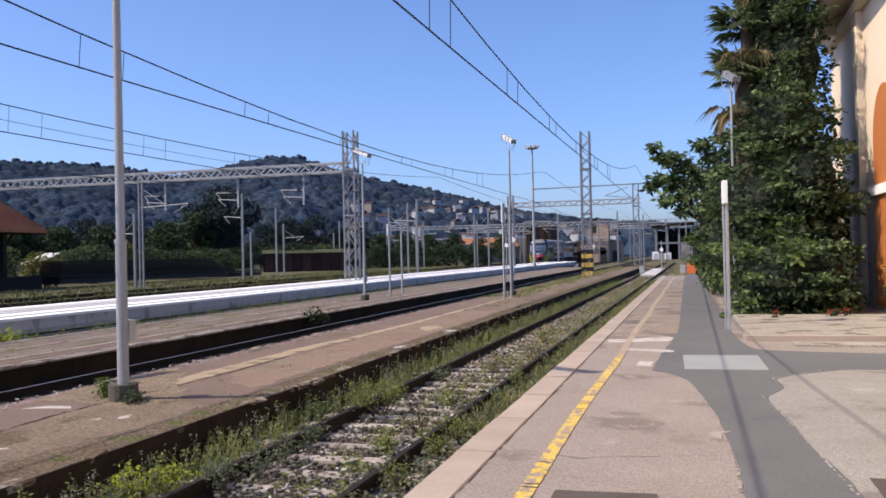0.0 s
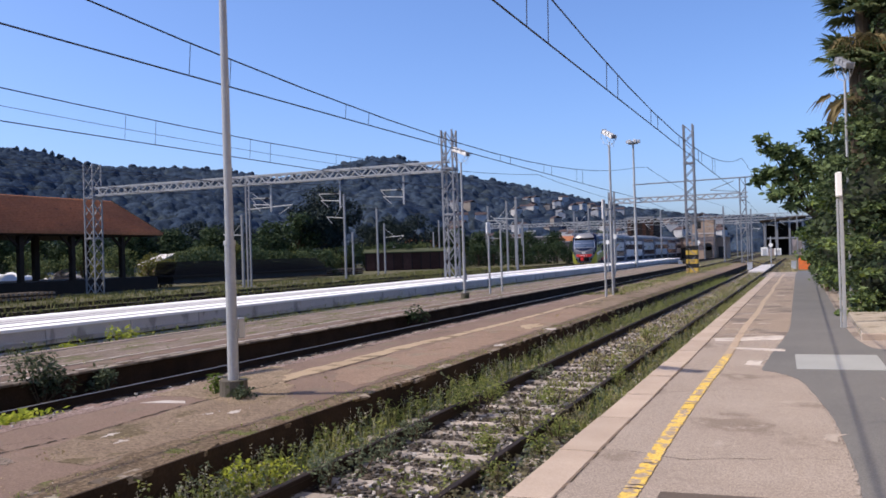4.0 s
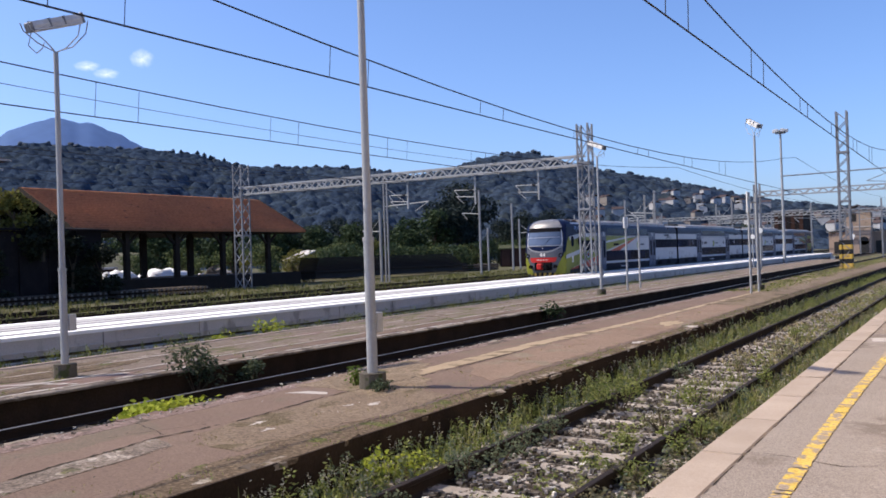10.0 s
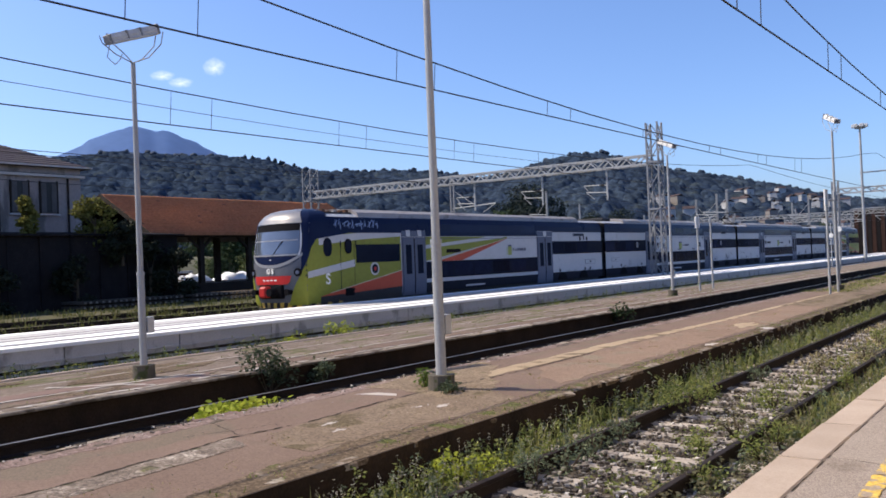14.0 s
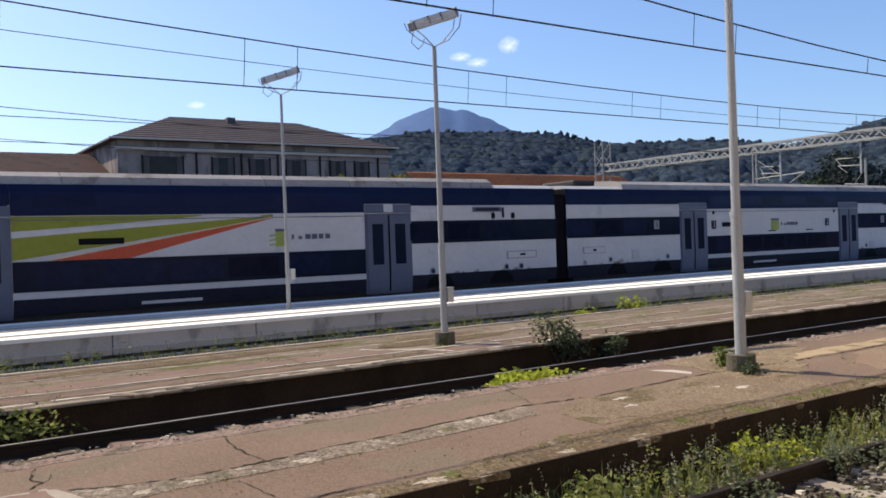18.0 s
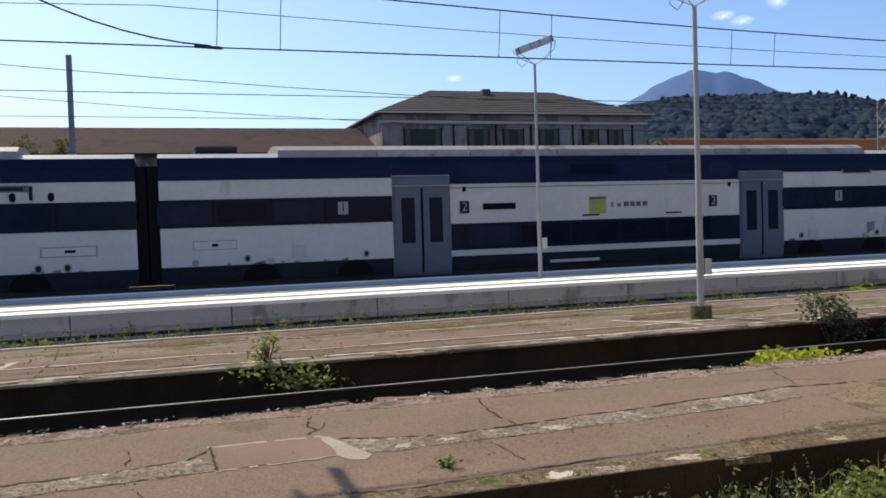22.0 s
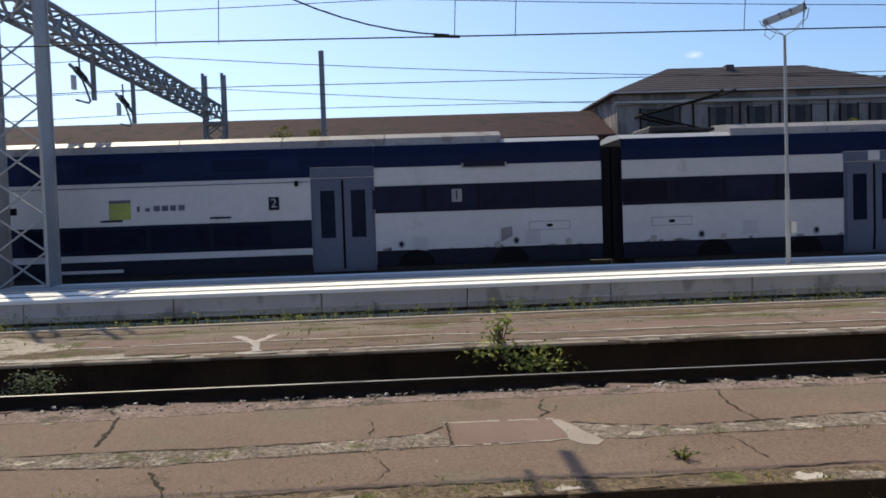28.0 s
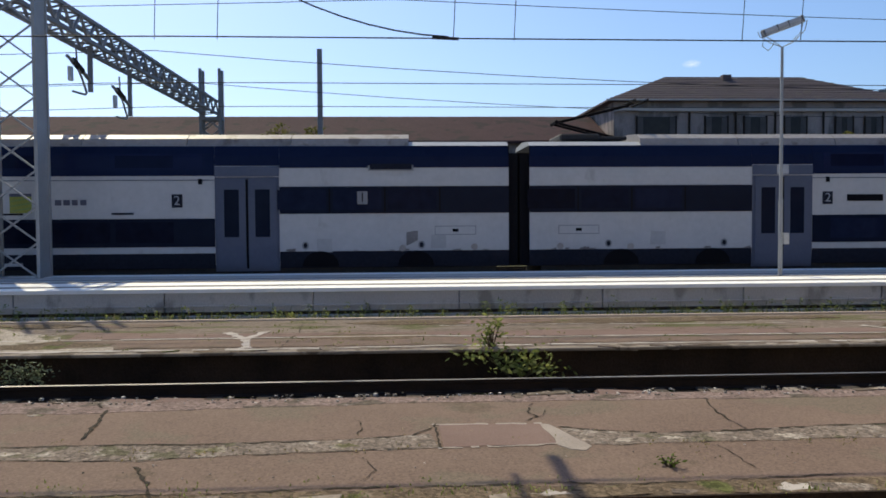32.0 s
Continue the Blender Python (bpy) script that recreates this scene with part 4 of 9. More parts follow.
LENGTHS = (25.9, 25.5, 25.5, 25.5)
back = 0.0
for k, ln in enumerate(LENGTHS):
    car, d1, d2 = coach(k == 0, ln)
    if k == 0:
        cab(car)
        tagged(car, "leading train car with lime and orange sides and raked grey nose")
        scrawl(car, 2.5, 3.0, 2.7, 0.38, 11, M["t_scrawl"])
        a, b = d1 + 0.84, d2 - 0.84
        part("lime_top", wedge(a, 12.9, 2.33, 2.70, 2.67, 2.70, 0.009), M["t_lime"], car, "lime sweep")
        part("pale_stripe", wedge(a, 14.6, 2.18, 2.34, 2.64, 2.70, 0.0115), M["t_white"], car)
        part("lime_stripe", wedge(a, 14.95, 1.64, 2.18, 2.59, 2.70, 0.010), M["t_lime"], car, "lime sweep")
        part("orange_stripe", wedge(9.1, 11.0, 1.615, 1.62, 1.615, 1.94, 0.0135), M["t_orange"], car, "orange sweep")
        part("orange_stripe", wedge(11.0, 14.9, 1.615, 1.94, 2.58, 2.60, 0.0140), M["t_orange"], car, "orange sweep")
        part("pale_edge", wedge(9.1, 14.9, 1.62, 1.65, 2.60, 2.62, 0.0150), M["t_scrawl_pale"], car)
        part("white_field", wedge(11.0, 15.0, 1.615, 1.62, 1.62, 2.60, 0.0125), M["t_white"], car)
        part("display", panel(9.75, 10.85, 1.98, 2.14, 0.018), M["t_black"], car)
        part("logo_square", panel(14.8, 15.35, 1.78, 2.2, 0.012), M["t_logo"], car, "yellow-green square emblem")
        logo_rest(car, 15.35, 0.012)
        end_wear(car, d2, ln, 3)
        for dy in (-0.4, 0.4):
            part("door_sticker", panel(d1 + dy - 0.13, d1 + dy + 0.13, 2.72, 2.98, 0.04), M["t_white"], car)
        part("door_sticker", panel(d2 - 0.16, d2 + 0.16, 2.72, 2.98, 0.04), M["t_white"], car)
    else:
        dress(car, ln, d1, d2, k == 1)
        if k == 2:
            part("door_sticker", panel(d1 - 0.16, d1 + 0.16, 2.72, 2.98, 0.04), M["t_white"], car)
    if k == 3:
        # the trailing cab end carries the same sweeps, mirrored
        tagged(car, "trailing train car with lime and orange sweeps at its end")
        part("lime_stripe", wedge(d1 + 3.5, d2 - 0.84, 2.62, 2.68, 1.64, 2.12, 0.0125), M["t_lime"], car, "lime sweep")
        part("lime_top", wedge(d1 + 6.5, d2 - 0.84, 2.66, 2.70, 2.30, 2.70, 0.0115), M["t_lime"], car, "lime sweep")
        part("orange_stripe", wedge(d1 + 3.6, d2 - 1.9, 2.44, 2.52, 1.615, 1.85, 0.0140), M["t_orange"], car, "orange sweep")
        part("lime_side", panel(d2 + 0.84, ln - 0.3, 0.5, 1.70, 0.012), M["t_lime"], car, "lime cab side")
        part("lime_side", panel(d2 + 0.84, ln - 0.3, 2.44, 2.90, 0.012), M["t_lime"], car, "lime cab side")
        part("orange_wedge", wedge(d2 + 0.9, ln - 0.4, 0.62, 1.30, 0.46, 0.48, 0.0145), M["t_orange"], car, "orange wedge")
    TRAIN.append((car, back))
    car.matrix_basis = pose(-24.3, back, 0)
    back += ln


def pantograph(car, y, rise):
    pg = part("pantograph", bx(-0.7, 0.7, y - 0.6, y + 0.9, 3.70, 3.80, bev=0.03), M["t_dark"], car, "folding pantograph")
    bm = bmesh.new()
    for s in (-0.25, 0.25):
        rod(bm, (s, y + 0.7, 3.8), (s, y - 1.0, 3.8 + rise * 0.45), 0.035, seg=6)
        rod(bm, (s * 0.6, y - 1.0, 3.8 + rise * 0.45), (s, y + 1.2, 3.8 + rise), 0.03, seg=6)
    rod(bm, (-0.4, y - 1.0, 3.8 + rise * 0.45), (0.4, y - 1.0, 3.8 + rise * 0.45), 0.05)
    part("arm", bm, M["t_black"], pg)
    bm = bmesh.new()
    for dy in (0, 0.35):
        rod(bm, (-0.8, y + 1.1 + dy, 3.84 + rise), (0.8, y + 1.1 + dy, 3.84 + rise), 0.03)
    part("contact_strip", bm, M["t_black"], pg)


pantograph(TRAIN[2][0], 2.2, 0.95)

# ---- masts, gantries, wires, lamps ----
def lattice_tower(at, height, wx, wy, label, r=0.05, material="galv_dark", panels=None, plated=False, bare=0.0):
    """A lattice tower: four corner angles, braces on all sides."""
    tw = thing("lattice_tower", label, "catenary tower", "catenary towers", at=at)
    bm = bmesh.new()
    for sx in (-1, 1):
        for sy in (-1, 1):
            part("leg", bar(bmesh.new(), (sx * wx / 2, sy * wy / 2, -0.1), (sx * wx / 2, sy * wy / 2, height), r * 2), M[material], tw)
    if plated:
        for sy in (-1, 1):
            part("web_plate", bx(-wx / 2, wx / 2, sy * wy / 2 - 0.012, sy * wy / 2 + 0.012, -0.1, height - 1.9), M[material], tw, "flat steel web")
    n = panels or int(height / 1.0)
    for i in range(n):
        a, b = (height - bare) * i / n, (height - bare) * (i + 1) / n
        for s in ((1,) if plated else (-1, 1)):
            part("brace", bar(bmesh.new(), (s * wx / 2, -wy / 2, a), (s * wx / 2, wy / 2, b), r), M[material], tw)
            part("brace", bar(bmesh.new(), (s * wx / 2, wy / 2, a), (s * wx / 2, -wy / 2, b), r), M[material], tw)
            if plated:
                continue
            part("brace", bar(bmesh.new(), (-wx / 2, s * wy / 2, a if i % 2 else b), (wx / 2, s * wy / 2, b if i % 2 else a), r), M[material], tw)
    for z in (height * 0.74,) if plated else (height * 0.43, height * 0.74):
        bm = bmesh.new()
        for s in (-1, 1):
            bar(bm, (s * (wx / 2 + 0.02), -wy / 2, z), (s * (wx / 2 + 0.02), wy / 2, z), r * 2.2)
            bar(bm, (-wx / 2, s * (wy / 2 + 0.02), z), (wx / 2, s * (wy / 2 + 0.02), z), r * 2.2)
        part("collar", bm, M[material], tw)
    return tw


def beam(y, x0, x1, z0, z1, label, material="galv"):
    """A square truss spanning the tracks."""
    g = thing("gantry_beam", label, "gantry beam", "gantry beams")
    w = 0.35
    bm = bmesh.new()
    for s in (-1, 1):
        for z in (z0, z1):
            bar(bm, (x0, y + s * w, z), (x1, y + s * w, z), 0.11)
    part("chord", bm, M[material], g, "pale steel chords")
    bm = bmesh.new()
    n = int(abs(x1 - x0) / 1.25)
    for i in range(n):
        a, b, c = x0 + (x1 - x0) * i / n, x0 + (x1 - x0) * (i + 0.5) / n, x0 + (x1 - x0) * (i + 1) / n
        for s in (-1, 1):
            bar(bm, (a, y + s * w, z0), (b, y + s * w, z1), 0.075)
            bar(bm, (b, y + s * w, z1), (c, y + s * w, z0), 0.075)
        for z in (z0, z1):
            bar(bm, (a, y - w, z), (b, y + w, z), 0.05)
            bar(bm, (b, y + w, z), (c, y - w, z), 0.05)
    part("web", bm, M[material], g, "zigzag steel web")
    return g


def dropper_arm(x, y, z_top, z_c, reach, label="registration arm hanging from a gantry"):
    """A hanging post with an insulated arm that holds the contact wire."""
    a = thing("registration_arm", label, "catenary arm", "catenary arms", at=pose(x, y, 0))
    part("post", bar(bmesh.new(), (0, 0, z_top), (0, 0, z_c - 0.1), 0.10), M["galv"], a)
    bm = bmesh.new()
    rod(bm, (0, 0, z_c + 0.9), (reach, 0, z_c + 0.95), 0.035)
    rod(bm, (reach, 0, z_c + 0.95), (reach * 0.8, 0, z_c + 0.55), 0.03)
    part("tube", bm, M["galv"], a)
    bm = bmesh.new()
    rod(bm, (0, 0, z_c + 0.4), (reach * 0.9, 0, z_c + 0.5), 0.035)
    rod(bm, (reach * 0.9, 0, z_c + 0.5), (reach * 0.55, 0, z_c), 0.025)
    part("steady", bm, M["galv"], a)
    bm = bmesh.new()
    for k in range(5):
        rod(bm, (reach * 0.12 + k * 0.06 * math.copysign(1, reach), 0, z_c + 0.9), (reach * 0.12 + (k * 0.06 + 0.03) * math.copysign(1, reach), 0, z_c + 0.9), 0.08)
    part("insulator", bm, M["t_dark"], a)
    return a


def cantilever(x, y, z_top, zc):
    """A hanging post with a bent bracket tube, its insulator, a curved steady arm and a hanging plate."""
    a = thing("registration_arm", "bent catenary bracket hanging from the dark truss", "catenary arm", "catenary arms", at=pose(x, y, 0))
    part("post", bar(bmesh.new(), (0, 0, z_top), (0, 0, zc - 0.1), 0.13), M["galv_dark"], a)
    bm = bmesh.new()
    rod(bm, (0, 0, zc + 0.25), (1.15, 0, zc + 0.56), 0.06)
    rod(bm, (1.15, 0, zc + 0.56), (1.95, 0, zc + 0.70), 0.05)
    part("bracket_tube", bm, M["galv_dark"], a)
    bm = bmesh.new()
    for k in range(5):
        rod(bm, (0.75 + k * 0.16, 0, zc + 0.455 + k * 0.043), (0.83 + k * 0.16, 0, zc + 0.476 + k * 0.043), 0.10)
    part("insulator", bm, M["t_dark"], a)
    part("hanger", rod(bmesh.new(), (1.15, 0, zc + 0.56), (1.2, 0, zc + 1.15), 0.03), M["galv_dark"], a)
    bm = bmesh.new()
    pts = [(1.1, 0, zc + 0.5), (0.75, 0, zc + 0.22), (0.36, 0, zc - 0.17), (0.5, 0, zc - 0.25), (1.55, 0, zc - 0.29)]
    for q, w in zip(pts, pts[1:]):
        rod(bm, q, w, 0.035, seg=6)
    part("steady", bm, M["galv_dark"], a)
    part("hanging_plate", bx(1.6, 1.8, -0.05, 0.05, zc, zc + 0.42), M["sign_grey"], a)
    return a


GY, CY = 52.9, -9.7
lattice_tower(pose(-21.5, GY, 0.17), 9.75, 0.75, 0.75, "tall lattice steel tower standing on the new platform")
lattice_tower(pose(-52.3, GY, -0.6), 10.4, 0.9, 0.9, "lattice steel tower beside the shed roof")
beam(GY, -21.6, -52.2, 7.28, 7.85, "long pale truss beam across the yard tracks")
lattice_tower(pose(-22.0, CY + 0.35, 0.17), 9.75, 0.7, 1.2, "broad lattice steel tower on the platform edge", r=0.04, material="galv", panels=11, plated=True)
lattice_tower(pose(-46.5, CY, -0.6), 10.0, 0.7, 1.0, "far lattice tower beyond the train", r=0.07, bare=2.4)
# Backlit darkness is put into this beam by a darker steel colour.
beam(CY, -22.0, -46.5, 7.05, 7.7, "truss beam coloured dark for being seen against the light", material="galv_dark")
for x, rc in ((-24.9, -1.7), (-29.8, -1.7), (-35.5, -1.7)):
    dropper_arm(x, GY, 7.28, 5.3, rc)
for x, zc in ((-28.3, 5.75), (-32.4, 5.45)):
    cantilever(x, CY, 7.05, zc)
st = lattice_tower(pose(-7.3, 62.6, -0.1), 10.4, 0.62, 0.62, "lattice tower with yellow and black striped base", panels=17)
for i in range(6):
    z = 0.05 + i * 0.31
    for sx in (-0.31, 0.31):
        for sy in (-0.31, 0.31):
            part("warning_stripe", bx(sx - 0.075, sx + 0.075, sy - 0.075, sy + 0.075, z, z + 0.308), M["paint_yellow"] if i % 2 == 0 else M["paint_black"], st)
    for sy in (-0.31, 0.31):
        part("warning_board", bx(-0.24, 0.24, sy - 0.02, sy + 0.02, z, z + 0.308), M["paint_yellow"] if i % 2 == 0 else M["paint_black"], st)


def cable(pts, r, parent):
    """One wire through the points, as a round curve."""
    cu = bpy.data.curves.new("cable", "CURVE")
    cu.dimensions, cu.bevel_depth, cu.bevel_resolution = "3D", r, 1
    sp = cu.splines.new("POLY")
    sp.points.add(len(pts) - 1)
    for q, p in zip(sp.points, pts):
        q.co = (*p, 1)
    cu.materials.append(M["wire"])
    ob = new("cable", cu)
    ob.parent = parent


def wire_line(name, label, x, z_low, y_low, curve, y0, y1, r, drops=None):
    """A wire along the track that hangs in long bows, with droppers to the wire below it."""
    w = thing(name, label, "overhead wire", "overhead wires")
    ys = list(np.arange(y0, y1 + 0.1, 4.0))
    span = 66.0

    def height(y):
        u = (y - y_low + span / 2) % span - span / 2
        if abs(y - y_low) > span / 2:
            return z_low + curve * span * span / 4 - 0.0005 * (span * span / 4 - u * u)
        return z_low + curve * u * u

    cable([(x, y, height(y)) for y in ys], r, w)
    if drops:
        for y in np.arange(drops[1], drops[2], drops[3]):
            for dy in (0.0, 1.15):
                part("dropper", rod(bmesh.new(), (x, y + dy, drops[0]), (x, y + dy + 0.06, height(y + dy)), 0.008, seg=4), M["wire"], w)
    return w


for x, zc, zm, ylow, cv in ((-3.664, 4.97, 5.32, 28, 0.0021), (-9.8, 4.92, 5.13, 26, 0.0020), (-16.4, 4.95, 5.6, 23, 0.0012)):
    wire_line("contact_wire", "taut dark contact wire over a track", x, zc, 26, 0.00006, -40, 190, 0.014)
    wire_line("messenger_wire", "sagging messenger wire with droppers", x, zm, ylow, cv, -40, 190, 0.014, (zc, -32.2, 40, 5.55))
wire_line("messenger_wire", "thin high wire along the running track", -24.3, 6.95, 33, 0.00065, -40, 190, 0.011)
wire_line("contact_wire", "taut dark contact wire over the running track", -24.3, 5.3, 26, 0.00006, -40, 190, 0.012)
wire_line("messenger_wire", "sagging messenger wire over a yard track", -29.5, 5.85, 25, 0.00124, -60, 160, 0.013)
wire_line("contact_wire", "taut contact wire over a yard track", -29.5, 5.3, 26, 0.00006, -60, 160, 0.012)
wire_line("messenger_wire", "sagging messenger wire over a yard track", -34.5, 5.5, 25, 0.0013, -60, 160, 0.013)
cw = thing("anchor_wire", "slack anchor wire joining the contact wire", "overhead wire", "overhead wires")
cable([(-16.4, 1.0 - 0.5 * k, 5.02 + 0.02 * k + 0.018 * k * k) for k in range(11)], 0.016, cw)
part("clamp", rod(bmesh.new(), (-16.4, 0.7, 5.0), (-16.4, 1.2, 4.98), 0.03), M["wire"], cw)


# Unseen bars above the view, placed to cast the island's shadow streaks.
si = thing("section_insulator", "unseen cross bars over the track, added to cast dark streaks", "insulator")
part("cross_bar", rod(bmesh.new(), (-10.35, -1.08, 5.0), (-9.0, -1.08, 5.0), 0.05, seg=10), M["galv_dark"], si)
part("cross_bar", rod(bmesh.new(), (-10.0, -1.42, 5.0), (-9.0, -1.42, 5.0), 0.025, seg=8), M["galv_dark"], si)
part("runner", rod(bmesh.new(), (-9.8, -1.7, 4.96), (-9.8, -0.8, 4.96), 0.02, seg=8), M["galv_dark"], si)


M["lamp_white"] = mat("grimy_lamp_diffuser", (0.42, 0.42, 0.41), 0.35, 0, (0.62, 0.62, 0.60), 3.0, 0.9, 0.1, 20, 0.05, 0.003)
M["base_drum"] = mat("grimy_concrete_drum", (0.085, 0.075, 0.06), 0.9, 0, (0.13, 0.12, 0.095), 3.0, 0.9, 0.2, 40, 0.5, 0.01, spots=(0.06, 0.07, 0.03), spot_scale=5, spot_at=0.55)


def lamp_post(at, height, label, r=0.065, base=True, head_turn=0, housing="lamp_white"):
    """A steel lamp post: pole, collar, base block, floodlight box in a wire cradle."""
    lp = thing("platform_lamp", label, "lamp post", "platform lamps", at=at)
    z0 = 0.0
    if base:
        bm = bmesh.new()
        rod(bm, (0, 0, -0.05), (0, 0, 0.22), 0.185, 0.18, seg=18)
        part("base_block", bm, M["base_drum"], lp, "mossy concrete base")
        z0 = 0.18
    part("pole", rod(bmesh.new(), (0, 0, z0), (0, 0, height * 0.33), r * 0.95, r * 0.92, seg=14), M["galv"], lp)
    part("pole", rod(bmesh.new(), (0, 0, height * 0.33), (0, 0, height), r * 0.76, r * 0.60, seg=14), M["galv"], lp)
    part("collar", rod(bmesh.new(), (0, 0, height * 0.325), (0, 0, height * 0.335), r * 1.05, seg=14), M["galv"], lp)
    part("junction_box", bx(-0.05, 0.05, r, r + 0.14, 0.75, 1.02, bev=0.01), M["sign_grey"], lp)
    h = Matrix.Rotation(radians(head_turn), 4, "Z")
    bm = bmesh.new()
    along_y(bm, [(-0.09, height + 0.44), (0.09, height + 0.44), (0.09, height + 0.49), (0.055, height + 0.565), (-0.055, height + 0.565), (-0.09, height + 0.49)], -0.47, 0.47)
    tilt = h @ Matrix.Translation((0, 0, height + 0.49)) @ Matrix.Rotation(radians(20), 4, "X") @ Matrix.Translation((0, 0, -height - 0.49))
    bmesh.ops.transform(bm, matrix=tilt, verts=bm.verts)
    hd = part("lamp_head", bm, M[housing], lp, "slanted lamp housing")
    for y0, y1, za, zb, w in ((-0.51, -0.468, 0.40, 0.56, 0.105), (0.468, 0.52, 0.40, 0.58, 0.105), (-0.47, 0.47, 0.395, 0.437, 0.105)):
        bm = bx(-w, w, y0, y1, height + za, height + zb, bev=0.015)
        bmesh.ops.transform(bm, matrix=tilt, verts=bm.verts)
        part("end_cap" if y1 - y0 < 0.2 else "diffuser", bm, M["galv_dark"] if y1 - y0 < 0.2 else M[housing], hd)
    for y in (-0.16, 0.12):
        bm = bx(-0.098, 0.098, y, y + 0.025, height + 0.43, height + 0.572)
        bmesh.ops.transform(bm, matrix=tilt, verts=bm.verts)
        part("strap", bm, M["galv_dark"], hd)
    for s in (-1, 1):
        pts = [(0, 0, height), (0, s * 0.25, height + 0.12), (0, s * 0.50, height + 0.33 + s * 0.06), (0, s * 0.55, height + 0.50 + s * 0.12)]
        for dx in (-0.1, 0.1):
            bm = bmesh.new()
            for p, q in zip(pts, pts[1:]):
                rod(bm, h @ Vector((p[0] + dx * (p is not pts[0]), p[1], p[2])), h @ Vector((q[0] + dx, q[1], q[2])), 0.010, seg=5)
            part("cradle_tube", bm, M["galv"], lp, "bent tube of the cradle")
    # a slack supply cable that hangs below the head
    pts = [h @ Vector((0.0, -0.46 + 0.03 * math.sin(k), height + 0.42 - 0.10 * k)) for k in range(5)] + [h @ Vector((0.0, -0.34, height - 0.08)), h @ Vector((0.0, -0.24, height + 0.02)), h @ Vector((0.0, -0.2, height + 0.12))]
    bm = bmesh.new()
    for q, w in zip(pts, pts[1:]):
        rod(bm, q, w, 0.008, seg=4)
    part("supply_cable", bm, M["galv"], lp, "slack cable below the head")
    return lp


lamp_post(pose(-6.95, 9.37, -0.1), 6.1, "tall galvanised lamp pole in a mossy concrete block", r=0.075, head_turn=78)
lamp_post(pose(-7.2, 35.0, -0.1), 6.0, "galvanised platform lamp with a slanted head", head_turn=36)
lamp_post(pose(-12.75, 8.78, -0.126), 5.33, "galvanised lamp with a white tube housing on the old platform", head_turn=0)
lamp_post(pose(-12.9, 33.0, -0.126), 5.55, "galvanised lamp with a white tube housing on the old platform", head_turn=60)
lamp_post(pose(-20.1, 9.12, 0.17), 5.4, "slim lamp on the new platform", base=False, r=0.055, head_turn=0)
mast = thing("catenary_mast", "dark steel mast between the yard tracks", "mast", "masts", at=pose(-36, -3.1, -0.6))
part("column", bar(bmesh.new(), (0, 0, 0), (0, 0, 9.1), 0.2), M["galv_dark"], mast)

# ---- buildings ----
M["plaster"] = mat("stained_plaster", (0.25, 0.212, 0.208), 0.9, 0, (0.385, 0.335, 0.322), 0.55, 0.9, 0.14, 12, 0.2, 0.02, spots=(0.18, 0.16, 0.155), spot_scale=0.6, spot_at=0.52, stretch=(1, 1, 0.35), spots2=(0.42, 0.37, 0.34), spot2_scale=0.9, spot2_at=0.6)
M["plaster_pale"] = mat("pale_stained_plaster", (0.44, 0.40, 0.39), 0.9, 0, (0.56, 0.52, 0.50), 0.8, 0.8, 0.12, 12, 0.2, 0.01)
M["plaster_warm"] = mat("cream_plaster", (0.70, 0.58, 0.42), 0.88, 0, (0.76, 0.65, 0.49), 0.5, 0.8, 0.05, 20, 0.15, 0.01)
M["tile_red"] = mat("red_roof_tiles", (0.165, 0.080, 0.048), 0.85, 0, (0.56, 0.225, 0.092), 0.13, 0.9, 0.25, 7, 0.6, 0.04, spots=(0.22, 0.10, 0.06), spot_scale=1.4, spot_at=0.66, stretch=(1, 0.6, 1), spots2=(0.46, 0.20, 0.09), spot2_scale=1.6, spot2_at=0.62)
M["tile_faded"] = mat("faded_red_brown_tiles", (0.044, 0.025, 0.028), 0.9, 0, (0.072, 0.043, 0.047), 0.5, 0.9, 0.2, 9, 0.5, 0.03, spots=(0.036, 0.029, 0.029), spot_scale=0.8, spot_at=0.56)
M["tile_brown"] = mat("brown_roof_tiles", (0.086, 0.070, 0.076), 0.88, 0, (0.130, 0.108, 0.114), 0.6, 0.9, 0.22, 9, 0.5, 0.03, spots=(0.115, 0.098, 0.092), spot_scale=1.2, spot_at=0.56)
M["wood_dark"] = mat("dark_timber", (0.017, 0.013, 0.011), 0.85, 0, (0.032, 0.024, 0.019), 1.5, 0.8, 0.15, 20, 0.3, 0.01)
M["shutter_grey"] = mat("grey_louvred_shutter", (0.075, 0.068, 0.068), 0.8, 0, (0.12, 0.11, 0.11), 1.5, 0.8, 0.2, 14, 0.2, 0.01)
M["shutter"] = mat("dark_window", (0.02, 0.02, 0.022), 0.4, 0, (0.05, 0.048, 0.045), 1.2, 0.9, 0.1, 12, 0.1, 0.01)
M["orange_frame"] = mat("orange_brown_wood", (0.42, 0.14, 0.03), 0.6, 0, (0.50, 0.18, 0.05), 1.5, 0.8, 0.1, 25, 0.2, 0.006)
M["trim_white"] = mat("white_stone_trim", (0.68, 0.66, 0.62), 0.8)


